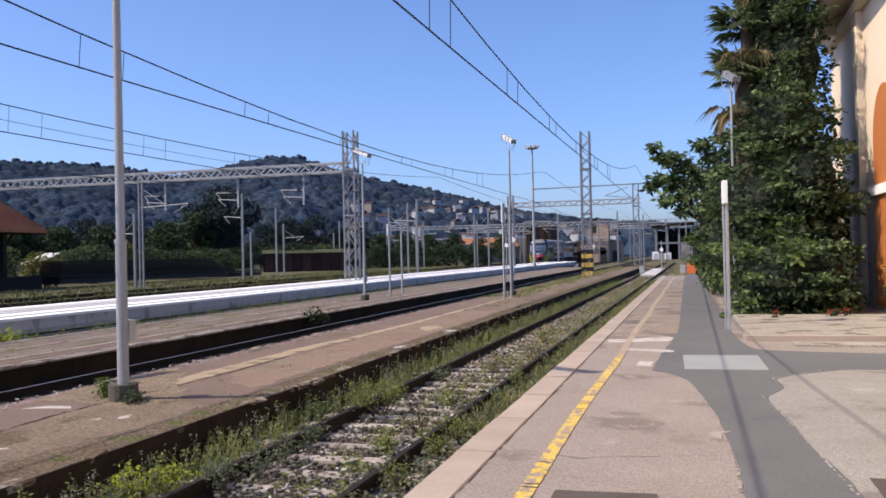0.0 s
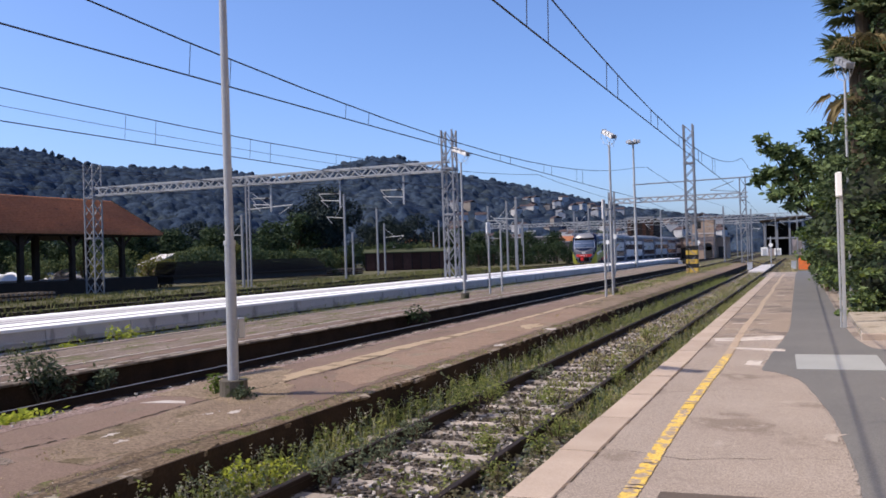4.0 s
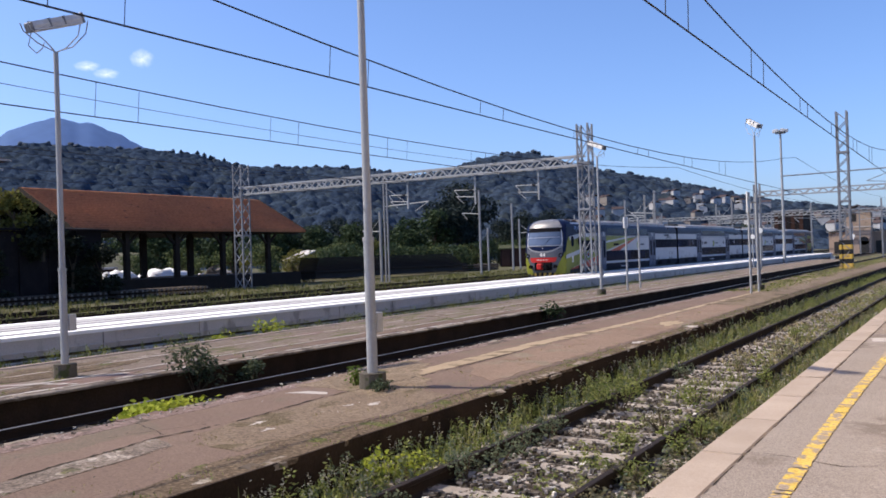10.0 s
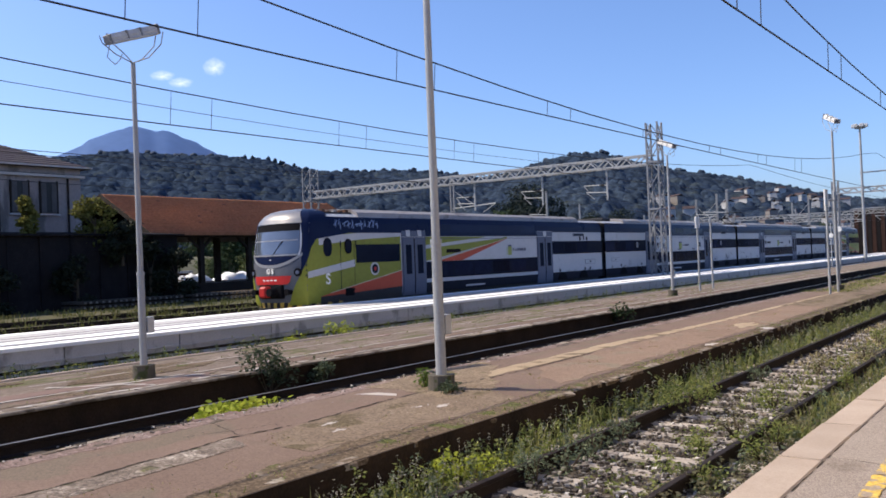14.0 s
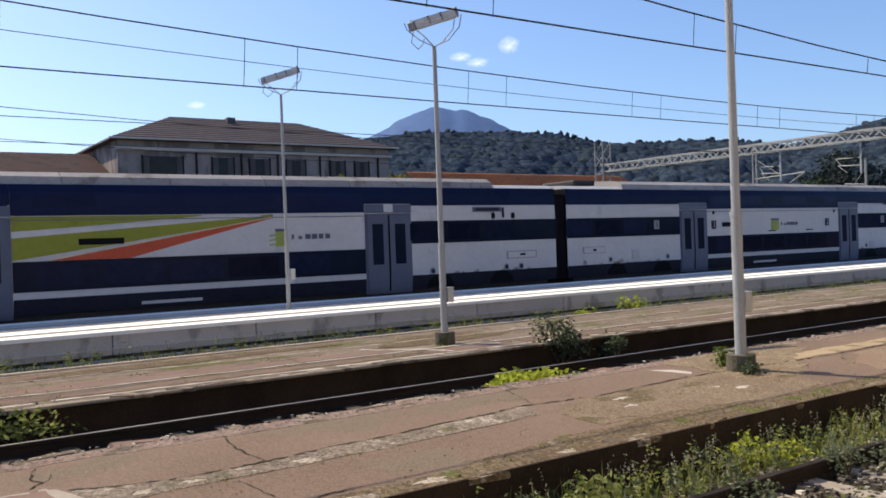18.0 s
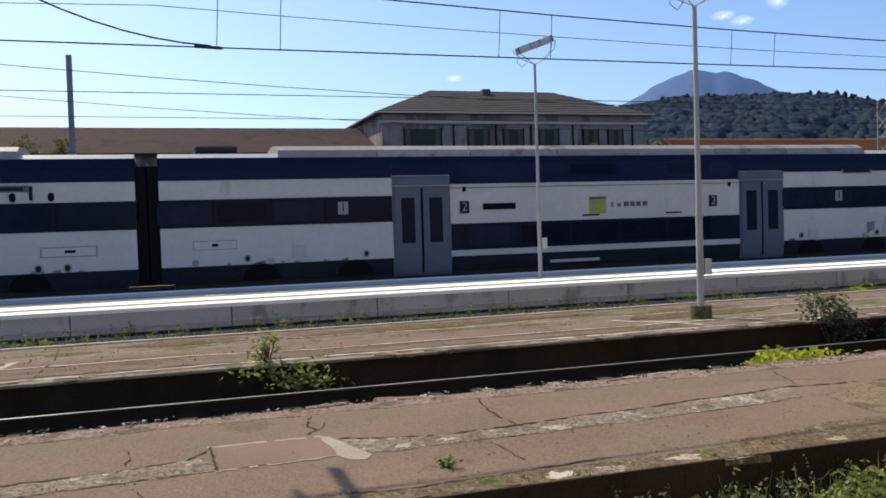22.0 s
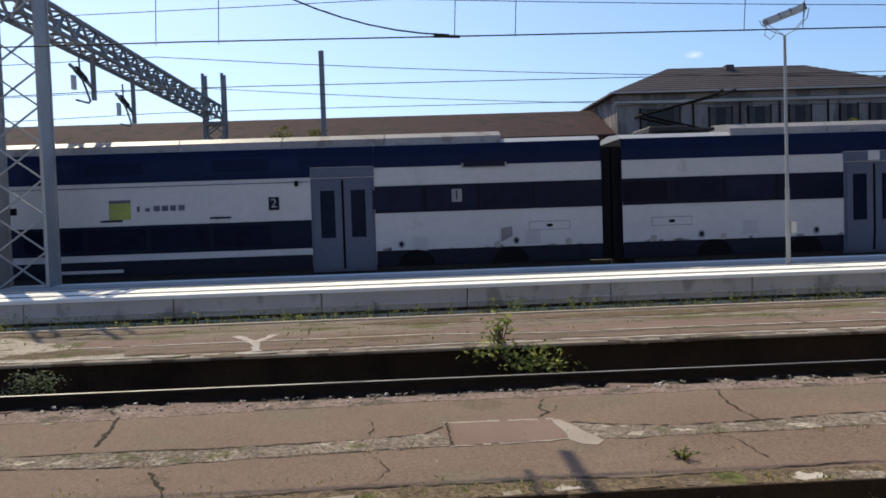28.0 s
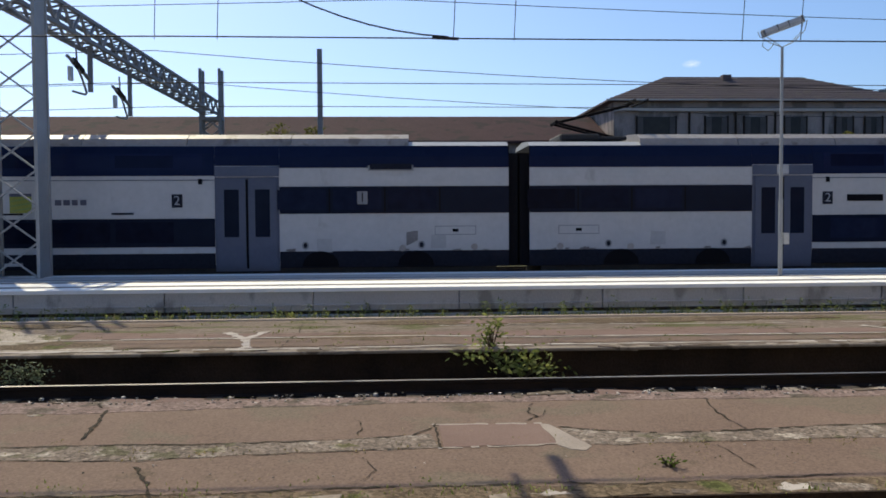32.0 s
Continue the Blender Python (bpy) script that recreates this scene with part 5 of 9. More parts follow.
def gable_roof(bm, x0, x1, y0, y1, ze, zr, over=0.6, t=0.18):
    """Two slopes with thickness, ridge along y; x0 is the near eave."""
    xm = (x0 + x1) / 2
    s = (zr - ze) / abs(x0 - xm)
    a, b = x0 + math.copysign(over, x0 - xm), x1 + math.copysign(over, x1 - xm)
    zl = ze - over * s
    along_y(bm, [(a, zl), (xm, zr), (b, zl), (b, zl + t), (xm, zr + t * 1.1), (a, zl + t)], y0 - over, y1 + over)
    return bm


def goods_shed():
    sh = thing("goods_shed", "open timber goods shed with a rust-red tiled roof", "shed")
    x0, x1, y0, y1, ze, zr = -56.0, -68.0, 39.5, 64.8, 4.5, 7.75
    part("roof", gable_roof(bmesh.new(), x0, x1, y0, y1, ze, zr, 0.2), M["tile_red"], sh, "rust-red tiled roof")
    # Near-black lining and gables put the shade under the roof into colour.
    part("roof_lining", gable_roof(bmesh.new(), x0 - 0.1, x1 + 0.1, y0 - 0.1, y1 + 0.1, ze - 0.14, zr - 0.16, 0.1, 0.1), M["wood_dark"], sh, "near-black roof lining painting in the shaded underside")
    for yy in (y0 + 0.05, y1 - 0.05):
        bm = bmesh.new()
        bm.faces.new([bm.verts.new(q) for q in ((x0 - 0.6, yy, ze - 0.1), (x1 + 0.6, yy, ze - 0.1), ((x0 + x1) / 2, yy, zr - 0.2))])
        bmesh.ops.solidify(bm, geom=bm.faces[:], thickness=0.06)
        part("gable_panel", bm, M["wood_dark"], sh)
    for yy in (y0 - 0.23, y1 + 0.23):
        for xa in (x0 + 0.2, x1 - 0.2):
            part("verge_board", bar(bmesh.new(), (xa, yy, ze - 0.02), ((x0 + x1) / 2, yy, zr + 0.06), 0.05, 0.34), M["wood_dark"], sh)
    for r in range(22):
        u = (r + 0.5) / 22
        x, z = x0 + 0.2 + (-6.2) * u, ze - 0.1 + (zr - ze + 0.1) * u + 0.2
        part("tile_course", bx(x - 0.15, x + 0.15, y0 - 0.12, y1 + 0.12, z - 0.12, z - 0.005), M["tile_red"], sh)
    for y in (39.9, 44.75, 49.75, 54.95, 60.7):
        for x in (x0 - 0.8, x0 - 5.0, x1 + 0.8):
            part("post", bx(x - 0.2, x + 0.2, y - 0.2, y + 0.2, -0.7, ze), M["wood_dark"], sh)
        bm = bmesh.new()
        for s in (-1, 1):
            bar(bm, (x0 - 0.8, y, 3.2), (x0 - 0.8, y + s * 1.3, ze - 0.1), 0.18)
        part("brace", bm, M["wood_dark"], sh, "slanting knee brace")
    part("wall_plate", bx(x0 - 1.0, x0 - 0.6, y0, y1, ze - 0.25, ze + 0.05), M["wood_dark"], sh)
    # The deck is near black in place of the roof's shade.
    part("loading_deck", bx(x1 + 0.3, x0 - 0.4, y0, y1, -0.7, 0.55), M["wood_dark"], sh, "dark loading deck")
    return sh


goods_shed()


def hip_house(name, label, x0, x1, y0, y1, zg, ze, zr, wall, roof, over=0.5, inset=5.0):
    hs = thing(name, label, "building")
    part("wall", bx(x1, x0, y0, y1, zg, ze), M[wall], hs, "stained plaster walls")
    bm = bmesh.new()
    o = over
    lo = [bm.verts.new(p) for p in ((x0 + o, y0 - o, ze), (x0 + o, y1 + o, ze), (x1 - o, y1 + o, ze), (x1 - o, y0 - o, ze))]
    lw = [bm.verts.new((v.co.x, v.co.y, ze - 0.12)) for v in lo]
    xm = (x0 + x1) / 2
    r0, r1 = bm.verts.new((xm, y0 + inset, zr)), bm.verts.new((xm, y1 - inset, zr))
    bm.faces.new((lo[0], lo[1], r1, r0))
    bm.faces.new((lo[2], lo[3], r0, r1))
    bm.faces.new((lo[1], lo[2], r1))
    bm.faces.new((lo[3], lo[0], r0))
    for i in range(4):
        bm.faces.new((lw[i], lw[(i + 1) % 4], lo[(i + 1) % 4], lo[i]))
    bm.faces.new(lw[::-1])
    part("roof", bm, M[roof], hs, "hipped tiled roof")
    return hs


big = hip_house("warehouse_office", "two-storey railway building with a brown hipped roof", -56, -66, 14.2, 34.0, -0.7, 9.1, 11.4, "plaster", "tile_brown")
for y, w in ((17.0, 2.6), (21.0, 1.5), (23.6, 1.5), (26.3, 1.5), (29.6, 1.2), (31.6, 1.2)):
    wd = part("window", bx(-56.0, -55.9, y - w / 2, y + w / 2, 5.9, 8.0), M["shutter"], big, "dark window opening")
    for dy in (-w / 2, w / 2):
        part("frame_bar", bx(-55.95, -55.84, y + dy - 0.05, y + dy + 0.05, 5.86, 8.06), M["wood_dark"], wd)
    part("sill", bx(-55.95, -55.78, y - w / 2 - 0.15, y + w / 2 + 0.15, 5.74, 5.85), M["plaster_pale"], wd)
    for s_ in (-1, 1):
        part("shutter_leaf", bx(-55.92, -55.86, y + s_ * (w / 2 - 0.22) - 0.2, y + s_ * (w / 2 - 0.22) + 0.2, 5.95, 7.95), M["shutter_grey"], wd)
for y in (19.2, 22.3, 24.95, 28.2, 33.0):
    part("drainpipe", rod(bmesh.new(), (-55.9, y, -0.6), (-55.9, y, 8.3), 0.07), M["wood_dark"], big)
part("cornice", bx(-56.0, -55.75, 14.0, 34.2, 8.35, 8.55), M["plaster_pale"], big)
part("gutter", bx(-55.52, -55.40, 13.6, 34.6, 9.0, 9.10), M["plaster_pale"], big, "pale eaves gutter")
part("chimney", bx(-60.6, -60.0, 23.0, 23.6, 10.6, 11.42, bev=0.03), M["tile_brown"], big, "small brown chimney")
for k in range(12):
    u = (k + 0.5) / 12
    part("tile_course", bx(-55.5 - 5.5 * u - 0.05, -55.5 - 5.5 * u + 0.05, 13.7 + 5.5 * u, 34.5 - 5.5 * u, 9.1 + 2.3 * u - 0.02, 9.1 + 2.3 * u + 0.03), M["tile_brown"], big)
# a near-black boarded lean-to along the foot of the building, added for a shaded mass
M["black_board"] = mat("near_black_boards", (0.014, 0.013, 0.015), 0.9, 0, (0.030, 0.026, 0.026), 1.0, 0.8, 0.2, 12, 0.3, 0.01, per_piece=0.2, spec=0.02)
lean = thing("lean_to", "near-black lean-to standing in for a shaded mass by the building", "shed")
for k in range(29):
    y = -20.5 + k * 2.05
    part("board_bay", bx(-52.12, -52.0 - 0.03 * (k % 2), y, y + 2.0, -0.7, 4.15), M["black_board"], lean)
    part("batten", bx(-52.0, -51.9, y - 0.06, y + 0.02, -0.7, 4.15), M["black_board"], lean)
part("lean_to_roof", along_y(bmesh.new(), [(-51.6, 4.16), (-55.95, 4.5), (-55.95, 4.6), (-51.6, 4.26)], -21, 39.3), M["black_board"], lean, "near-black roof")
low = thing("long_shed", "long low shed with a faded red roof", "shed")
part("wall", bx(-68, -56.2, -40, 13.6, -0.7, 6.3), M["plaster"], low)
part("roof", gable_roof(bmesh.new(), -56, -68, -40, 13.6, 6.4, 8.5, 0.4), M["tile_faded"], low, "faded red tiled roof")

# the station house behind the ivy
stn = thing("station_house", "cream plastered station house with arched orange-brown doors", "building")
part("wall", bx(4.65, 16, -2, 32.0, -0.3, 8.9), M["plaster_warm"], stn, "sunlit cream plaster wall")
part("pilaster", bx(4.48, 4.7, 26.3, 27.1, 0, 8.2, bev=0.02), M["plaster_warm"], stn)
part("eave", bx(3.7, 16.5, -2.5, 32.8, 8.75, 9.05), M["plaster_warm"], stn, "deep boarded eave")
bm = bmesh.new()
ring = [(23.65 + 1.3 * math.cos(a), 4.4 + 1.3 * math.sin(a)) for a in np.linspace(0, math.pi, 15)] + [(22.35, 0.1), (24.95, 0.1)]
a = [bm.verts.new((4.60, y, z)) for y, z in ring]
b = [bm.verts.new((4.66, y, z)) for y, z in ring]
bm.faces.new(a)
for i in range(len(a)):
    bm.faces.new((a[i], a[(i + 1) % len(a)], b[(i + 1) % len(a)], b[i]))
dr = part("arched_door", bm, M["orange_frame"], stn, "orange-brown arched wooden door")
part("lintel", bx(4.5, 4.66, 22.2, 25.2, 2.95, 3.2), M["trim_white"], stn, "white stone band")
part("brackets", bx(3.9, 4.64, 29.0, 29.3, 8.2, 8.74), M["plaster_warm"], stn)
part("cornice_roll", bx(4.4, 4.66, -2, 32.0, 8.2, 8.42, bev=0.03), M["plaster_warm"], stn)

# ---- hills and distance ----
# Woods are coloured bluer than leaves: distance haze painted into the base.
M["forest"] = leafy("haze_blue_crowns", (0.036, 0.052, 0.080), (0.056, 0.074, 0.098), 0.2, 0.012)
M["forest_floor"] = mat("haze_blue_canopy", (0.025, 0.038, 0.064), 0.95, 0, (0.037, 0.051, 0.072), 0.008, 0.8, 0.4, 0.35, 0, spots=(0.021, 0.032, 0.056), spot_scale=0.02, spot_at=0.54, spots2=(0.045, 0.057, 0.066), spot2_scale=0.03, spot2_at=0.54, spec=0.0, speck=0.3, speck_scale=0.1)
# Aerial haze is painted in as a blue base colour.
M["mountain"] = mat("haze_tinted_mountain", (0.066, 0.118, 0.265), 0.95, 0, (0.084, 0.142, 0.29), 0.004, 0.9, 0.08, 0.02, 0)
SKYLINE = [(-40, 1.9), (-6, 1.9), (2, 2.1), (8, 2.6), (12.0, 3.3), (13.6, 3.85), (16.6, 4.57), (19.7, 5.2), (22.6, 5.9), (25.5, 6.85), (26.9, 6.9), (29.2, 6.5), (31.8, 5.8), (33.3, 5.65), (37, 6.25), (40.4, 6.35),
           (44.1, 6.4), (47.3, 7.2), (50.9, 7.5), (54.4, 7.7), (56.8, 7.8), (58.6, 7.5), (62, 7.3), (70, 7.4), (80, 6.6), (95, 4.5), (130, 3.6)]
R0, R1 = 470.0, 1400.0


def skyline(az):
    return float(np.interp(az, [a for a, e in SKYLINE], [e for a, e in SKYLINE]))


def hill_z(az, r):
    """Height of the wooded hill at a bearing and a distance."""
    top = R1 * math.tan(radians(skyline(az))) - 9.0
    u = min(1.0, max(0.0, (r - R0) / (R1 - R0)))
    s = u * u * (3 - 2 * u) * 0.45 + u * 0.55
    h = top * s
    if r > R1:
        h = top * max(0.0, 1 - (r - R1) / 1500)
    return -3 + h + 6 * u * (1 - u) * noise.noise((az * 0.25, r * 0.003, 2)) * 6


def place(az, r, z=None):
    a = radians(az)
    return Vector((-r * math.sin(a), r * math.cos(a), hill_z(az, r) if z is None else z))


CELL = 12.0
TREE_RND = np.random.default_rng(23).random((4, 257, 257))


def canopy(x, y):
    """Tree tops as a field of domed crowns on a jittered grid, of uneven width and height."""
    x, y = np.asarray(x, float), np.asarray(y, float)
    top = np.zeros_like(x)
    i0, j0 = np.floor(x / CELL).astype(int), np.floor(y / CELL).astype(int)
    for di in (-1, 0, 1):
        for dj in (-1, 0, 1):
            a, b, c, d = TREE_RND[:, (i0 + di) % 257, (j0 + dj) % 257]
            wide, tall = 4.6 + 7.6 * c * c, 1.6 + 6.4 * d * d
            q = ((x - (i0 + di + a) * CELL) ** 2 + (y - (j0 + dj + b) * CELL) ** 2) / wide ** 2
            top = np.maximum(top, tall * np.sqrt(np.clip(1 - q, 0, 1)))
    return top


AZ = np.concatenate([np.arange(-60, -5, 3), np.arange(-5, 66, 0.11), np.arange(66, 131, 3)])
RR = np.concatenate([[430, 460], np.arange(480, 1400, 3.2), [1400, 1550, 1900]])
v = np.array([place(az, r)[:] for r in RR for az in AZ])
wooded = np.array([-5 <= az <= 66 and 470 < r < 1405 for r in RR for az in AZ])
v[wooded, 2] += canopy(v[wooded, 0], v[wooded, 1]) + np.random.default_rng(29).normal(0, 0.45, int(wooded.sum()))
n = len(AZ)
k = np.arange(len(RR) * n).reshape(len(RR), n)
f = np.stack([k[:-1, :-1], k[:-1, 1:], k[1:, 1:], k[1:, :-1]], 2).reshape(-1, 4)
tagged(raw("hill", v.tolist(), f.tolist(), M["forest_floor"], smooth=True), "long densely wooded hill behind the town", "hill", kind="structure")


def ico(sub=2):
    bm = bmesh.new()
    bmesh.ops.create_icosphere(bm, subdivisions=sub, radius=1)
    bm.verts.ensure_lookup_table()
    vs = np.array([v.co[:] for v in bm.verts])
    fs = np.array([[v.index for v in f.verts] for f in bm.faces])
    bm.free()
    return vs, fs


ICO1, ICO2 = ico(1), ico(2)


def clumps(name, label, centres, sizes, material, base=ICO2, flat=0.85, rough=0.32, category="trees", seed=1, smooth=True):
    """Many lumpy crowns in one mesh, for woods that nobody could count."""
    g = np.random.default_rng(seed)
    bv, bf = base
    V, Fc = [], []
    for k, (c, s) in enumerate(zip(centres, sizes)):
        w = 1 + rough * g.standard_normal(len(bv))
        p = bv * np.clip(w, 0.5, 1.6)[:, None] * np.array([s, s, s * flat]) * g.uniform(0.8, 1.2, 3)
        V.append(p + np.array(c))
        Fc.append(bf + k * len(bv))
    ob = raw(name, np.concatenate(V).tolist(), np.concatenate(Fc).tolist(), material, smooth=smooth)
    return tagged(ob, label, category, kind="stuff")


g = np.random.default_rng(3)
cs, ss = [], []
for az in np.arange(-4, 64, 0.09):
    q = place(az, R1 - g.uniform(0, 40))
    b = g.uniform(1.8, 4.8) * g.uniform(0.6, 1.25)
    cs.append((q.x, q.y, q.z + b * g.uniform(0.4, 1.5)))
    ss.append(b)
clumps("hill_woods", "dense woods along the ridge, tinted blue for haze", cs, ss, M["forest"], base=ICO2, rough=0.14, smooth=True, flat=0.8)
# pointed cypresses on the ridge
# The cypress colour carries the same painted blue haze.
M["cypress"] = leafy("haze_blue_cypress", (0.016, 0.027, 0.038), (0.028, 0.042, 0.050), 0.05)
bv, bf = ICO1
V, Fc = [], []
k = 0
for az in (45.6, 46.5, 46.9, 47.4, 48.3, 48.7):
    p = place(az + g.uniform(-0.1, 0.1), 1380)
    V.append(bv * np.array([4.2, 4.2, 7.5]) * g.uniform(0.45, 1.0) + np.array((p.x, p.y, p.z + 6)))
    Fc.append(bf + k * len(bv))
    k += 1
tagged(raw("cypress_row", np.concatenate(V).tolist(), np.concatenate(Fc).tolist(), M["cypress"]), "row of pointed dark cypresses on the ridge", "trees", kind="stuff")

# the mountain far behind; its blue is aerial haze put into the colour
MTN = [(46, 3), (49, 6.6), (50.7, 7.5), (51.7, 8.0), (53.6, 8.9), (54.2, 8.8), (55.5, 9.1), (57.3, 8.6), (58.9, 7.75), (60.3, 7.1), (64, 5.5), (70, 3)]
v, f = [], []
azs = np.arange(45, 71, 0.4)
for r, sc in ((2900, 0.0), (3200, 0.55), (3600, 1.0), (4300, 0.4)):
    for az in azs:
        e = float(np.interp(az, [a for a, b in MTN], [b for a, b in MTN]))
        z = 3600 * math.tan(radians(e)) * sc + (12 * noise.noise((az * 1.3, r * 0.01, 0)) if sc else -20)
        v.append((-r * math.sin(radians(az)), r * math.cos(radians(az)), z))
n = len(azs)
for j in range(3):
    for i in range(n - 1):
        f.append((j * n + i, j * n + i + 1, (j + 1) * n + i + 1, (j + 1) * n + i))
tagged(raw("mountain", v, f, M["mountain"], smooth=True), "distant mountain with two tops, haze painted in as blue", "mountain", kind="structure")

# soft small clouds, far away
cl = bpy.data.materials.new("cloud")
cl.use_nodes = True
N_, L_ = cl.node_tree.nodes, cl.node_tree.links
N_.remove(N_["Principled BSDF"])
co = N_.new("ShaderNodeTexCoord")
gr = N_.new("ShaderNodeTexGradient")
gr.gradient_type = "SPHERICAL"
L_.new(co.outputs["Object"], gr.inputs["Vector"])
nz = N_.new("ShaderNodeTexNoise")
nz.inputs["Scale"].default_value, nz.inputs["Detail"].default_value = 2.2, 6
L_.new(co.outputs["Object"], nz.inputs["Vector"])
mu = N_.new("ShaderNodeMath")
mu.operation = "MULTIPLY"
L_.new(gr.outputs["Fac"], mu.inputs[0])
L_.new(nz.outputs["Fac"], mu.inputs[1])
mr = N_.new("ShaderNodeMapRange")
mr.inputs["From Min"].default_value, mr.inputs["From Max"].default_value, mr.inputs["To Max"].default_value = 0.10, 0.62, 0.85
L_.new(mu.outputs[0], mr.inputs["Value"])
em = N_.new("ShaderNodeEmission")
em.inputs["Color"].default_value, em.inputs["Strength"].default_value = (0.95, 0.97, 1.0, 1), 1.0
tp = N_.new("ShaderNodeBsdfTransparent")
mx = N_.new("ShaderNodeMixShader")
L_.new(mr.outputs[0], mx.inputs[0])
L_.new(tp.outputs[0], mx.inputs[1])
L_.new(em.outputs[0], mx.inputs[2])
L_.new(mx.outputs[0], N_["Material Output"].inputs["Surface"])
for az, el, w, h in ((50.5, 12.8, 0.95, 0.8), (53.7, 12.2, 1.0, 0.45), (52.6, 11.8, 1.0, 0.45), (70.9, 9.4, 0.8, 0.35)):
    r = 4500
    c = Vector((-r * math.sin(radians(az)), r * math.cos(radians(az)), r * math.tan(radians(el))))
    ob = raw("cloud", [(-1, -1, 0), (1, -1, 0), (1, 1, 0), (-1, 1, 0)], [(0, 1, 2, 3)], cl)
    ob.matrix_basis = look(c, (0, 0, 1.66)) @ Matrix.Diagonal((r * radians(w), r * radians(h), 1, 1))
    ob.visible_shadow = False
    tagged(ob, "small soft white cloud in the blue sky", "cloud", "small clouds", "structure")

# ---- trees, bushes, ivy, weeds ----
M["leaf_dark"] = leafy("dark_leaves", (0.018, 0.034, 0.016), (0.055, 0.080, 0.034))
M["leaf_pine"] = leafy("blue_black_leaves", (0.009, 0.017, 0.018), (0.027, 0.040, 0.034), 0.15)
M["leaf_shade"] = leafy("shade_green_leaves", (0.018, 0.034, 0.018), (0.075, 0.098, 0.046), 0.25)
M["leaf_dusty"] = leafy("dusty_green_leaves", (0.045, 0.070, 0.026), (0.135, 0.155, 0.058), 0.3)
M["leaf_yellow"] = leafy("yellowing_leaves", (0.09, 0.095, 0.022), (0.20, 0.19, 0.05), 0.35)
# Blackish leaf colour stands for foliage deep in shade.
M["leaf_black"] = leafy("shade_black_leaves", (0.010, 0.014, 0.010), (0.030, 0.036, 0.018), 0.12)
M["leaf_ivy"] = leafy("ivy_leaves", (0.020, 0.042, 0.020), (0.200, 0.262, 0.105), 0.3, 1.0)
M["leaf_light"] = leafy("light_leaves", (0.06, 0.10, 0.018), (0.15, 0.19, 0.04), 0.35)
M["leaf_bright"] = leafy("bright_lime_leaves", (0.26, 0.31, 0.025), (0.46, 0.50, 0.07), 0.4)
M["grass"] = leafy("weedy_grass", (0.11, 0.14, 0.035), (0.32, 0.31, 0.12), 0.45)
M["grass_dry"] = leafy("dry_grass", (0.22, 0.19, 0.09), (0.40, 0.34, 0.18), 0.35)
M["grass_yard"] = leafy("yard_grass", (0.07, 0.085, 0.024), (0.19, 0.18, 0.065), 0.3)
M["weed_dusk"] = leafy("dusky_green_weeds", (0.035, 0.055, 0.03), (0.11, 0.13, 0.075), 0.25)
M["weed_grey"] = leafy("grey_green_weeds", (0.08, 0.11, 0.065), (0.20, 0.22, 0.13), 0.35)
M["bark"] = mat("bark", (0.06, 0.045, 0.03), 0.9, 0, (0.10, 0.08, 0.055), 3, 0.8, 0.2, 20, 0.6, 0.02)
M["palm_leaf"] = leafy("palm_leaves", (0.035, 0.06, 0.03), (0.13, 0.15, 0.06), 0.25)
M["palm_dry"] = leafy("dry_palm_leaves", (0.09, 0.075, 0.035), (0.20, 0.155, 0.07), 0.2)


def leaf_cards(points, size, seed, aspect=0.6, up=0.3, spread=0.35):
    """Leaves of four corners at the points, turned at random, tips a little down. Returns vertices and faces."""
    g = np.random.default_rng(seed)
    p = np.asarray(points, float)
    n = len(p)
    d = g.standard_normal((n, 3))
    d[:, 2] = d[:, 2] * 0.5 - 0.25
    d /= np.linalg.norm(d, axis=1)[:, None]
    q = g.standard_normal((n, 3)) + np.array([0, 0, up])
    s = np.cross(d, q)
    s /= np.linalg.norm(s, axis=1)[:, None] + 1e-9
    L = size * (1 + spread * g.uniform(-1, 1, n))[:, None]
    a, b, c, e = p, p + d * L * 0.45 + s * L * aspect * 0.5, p + d * L, p + d * L * 0.45 - s * L * aspect * 0.5
    V = np.stack([a, b, c, e], 1).reshape(-1, 3)
    F = np.arange(n * 4).reshape(n, 4)
    return V, F


def lobe_points(lobes, n, seed, shell=(0.72, 1.04)):
    """Points in the outer shell of a set of lobes (centre, radii)."""
    g = np.random.default_rng(seed)
    w = np.array([np.prod(r) ** (2 / 3) for c, r in lobes])
    k = g.choice(len(lobes), n, p=w / w.sum())
    d = g.standard_normal((n, 3))
    d /= np.linalg.norm(d, axis=1)[:, None]
    C = np.array([c for c, r in lobes])[k]
    R = np.array([r for c, r in lobes])[k]
    return C + d * R * g.uniform(*shell, n)[:, None]


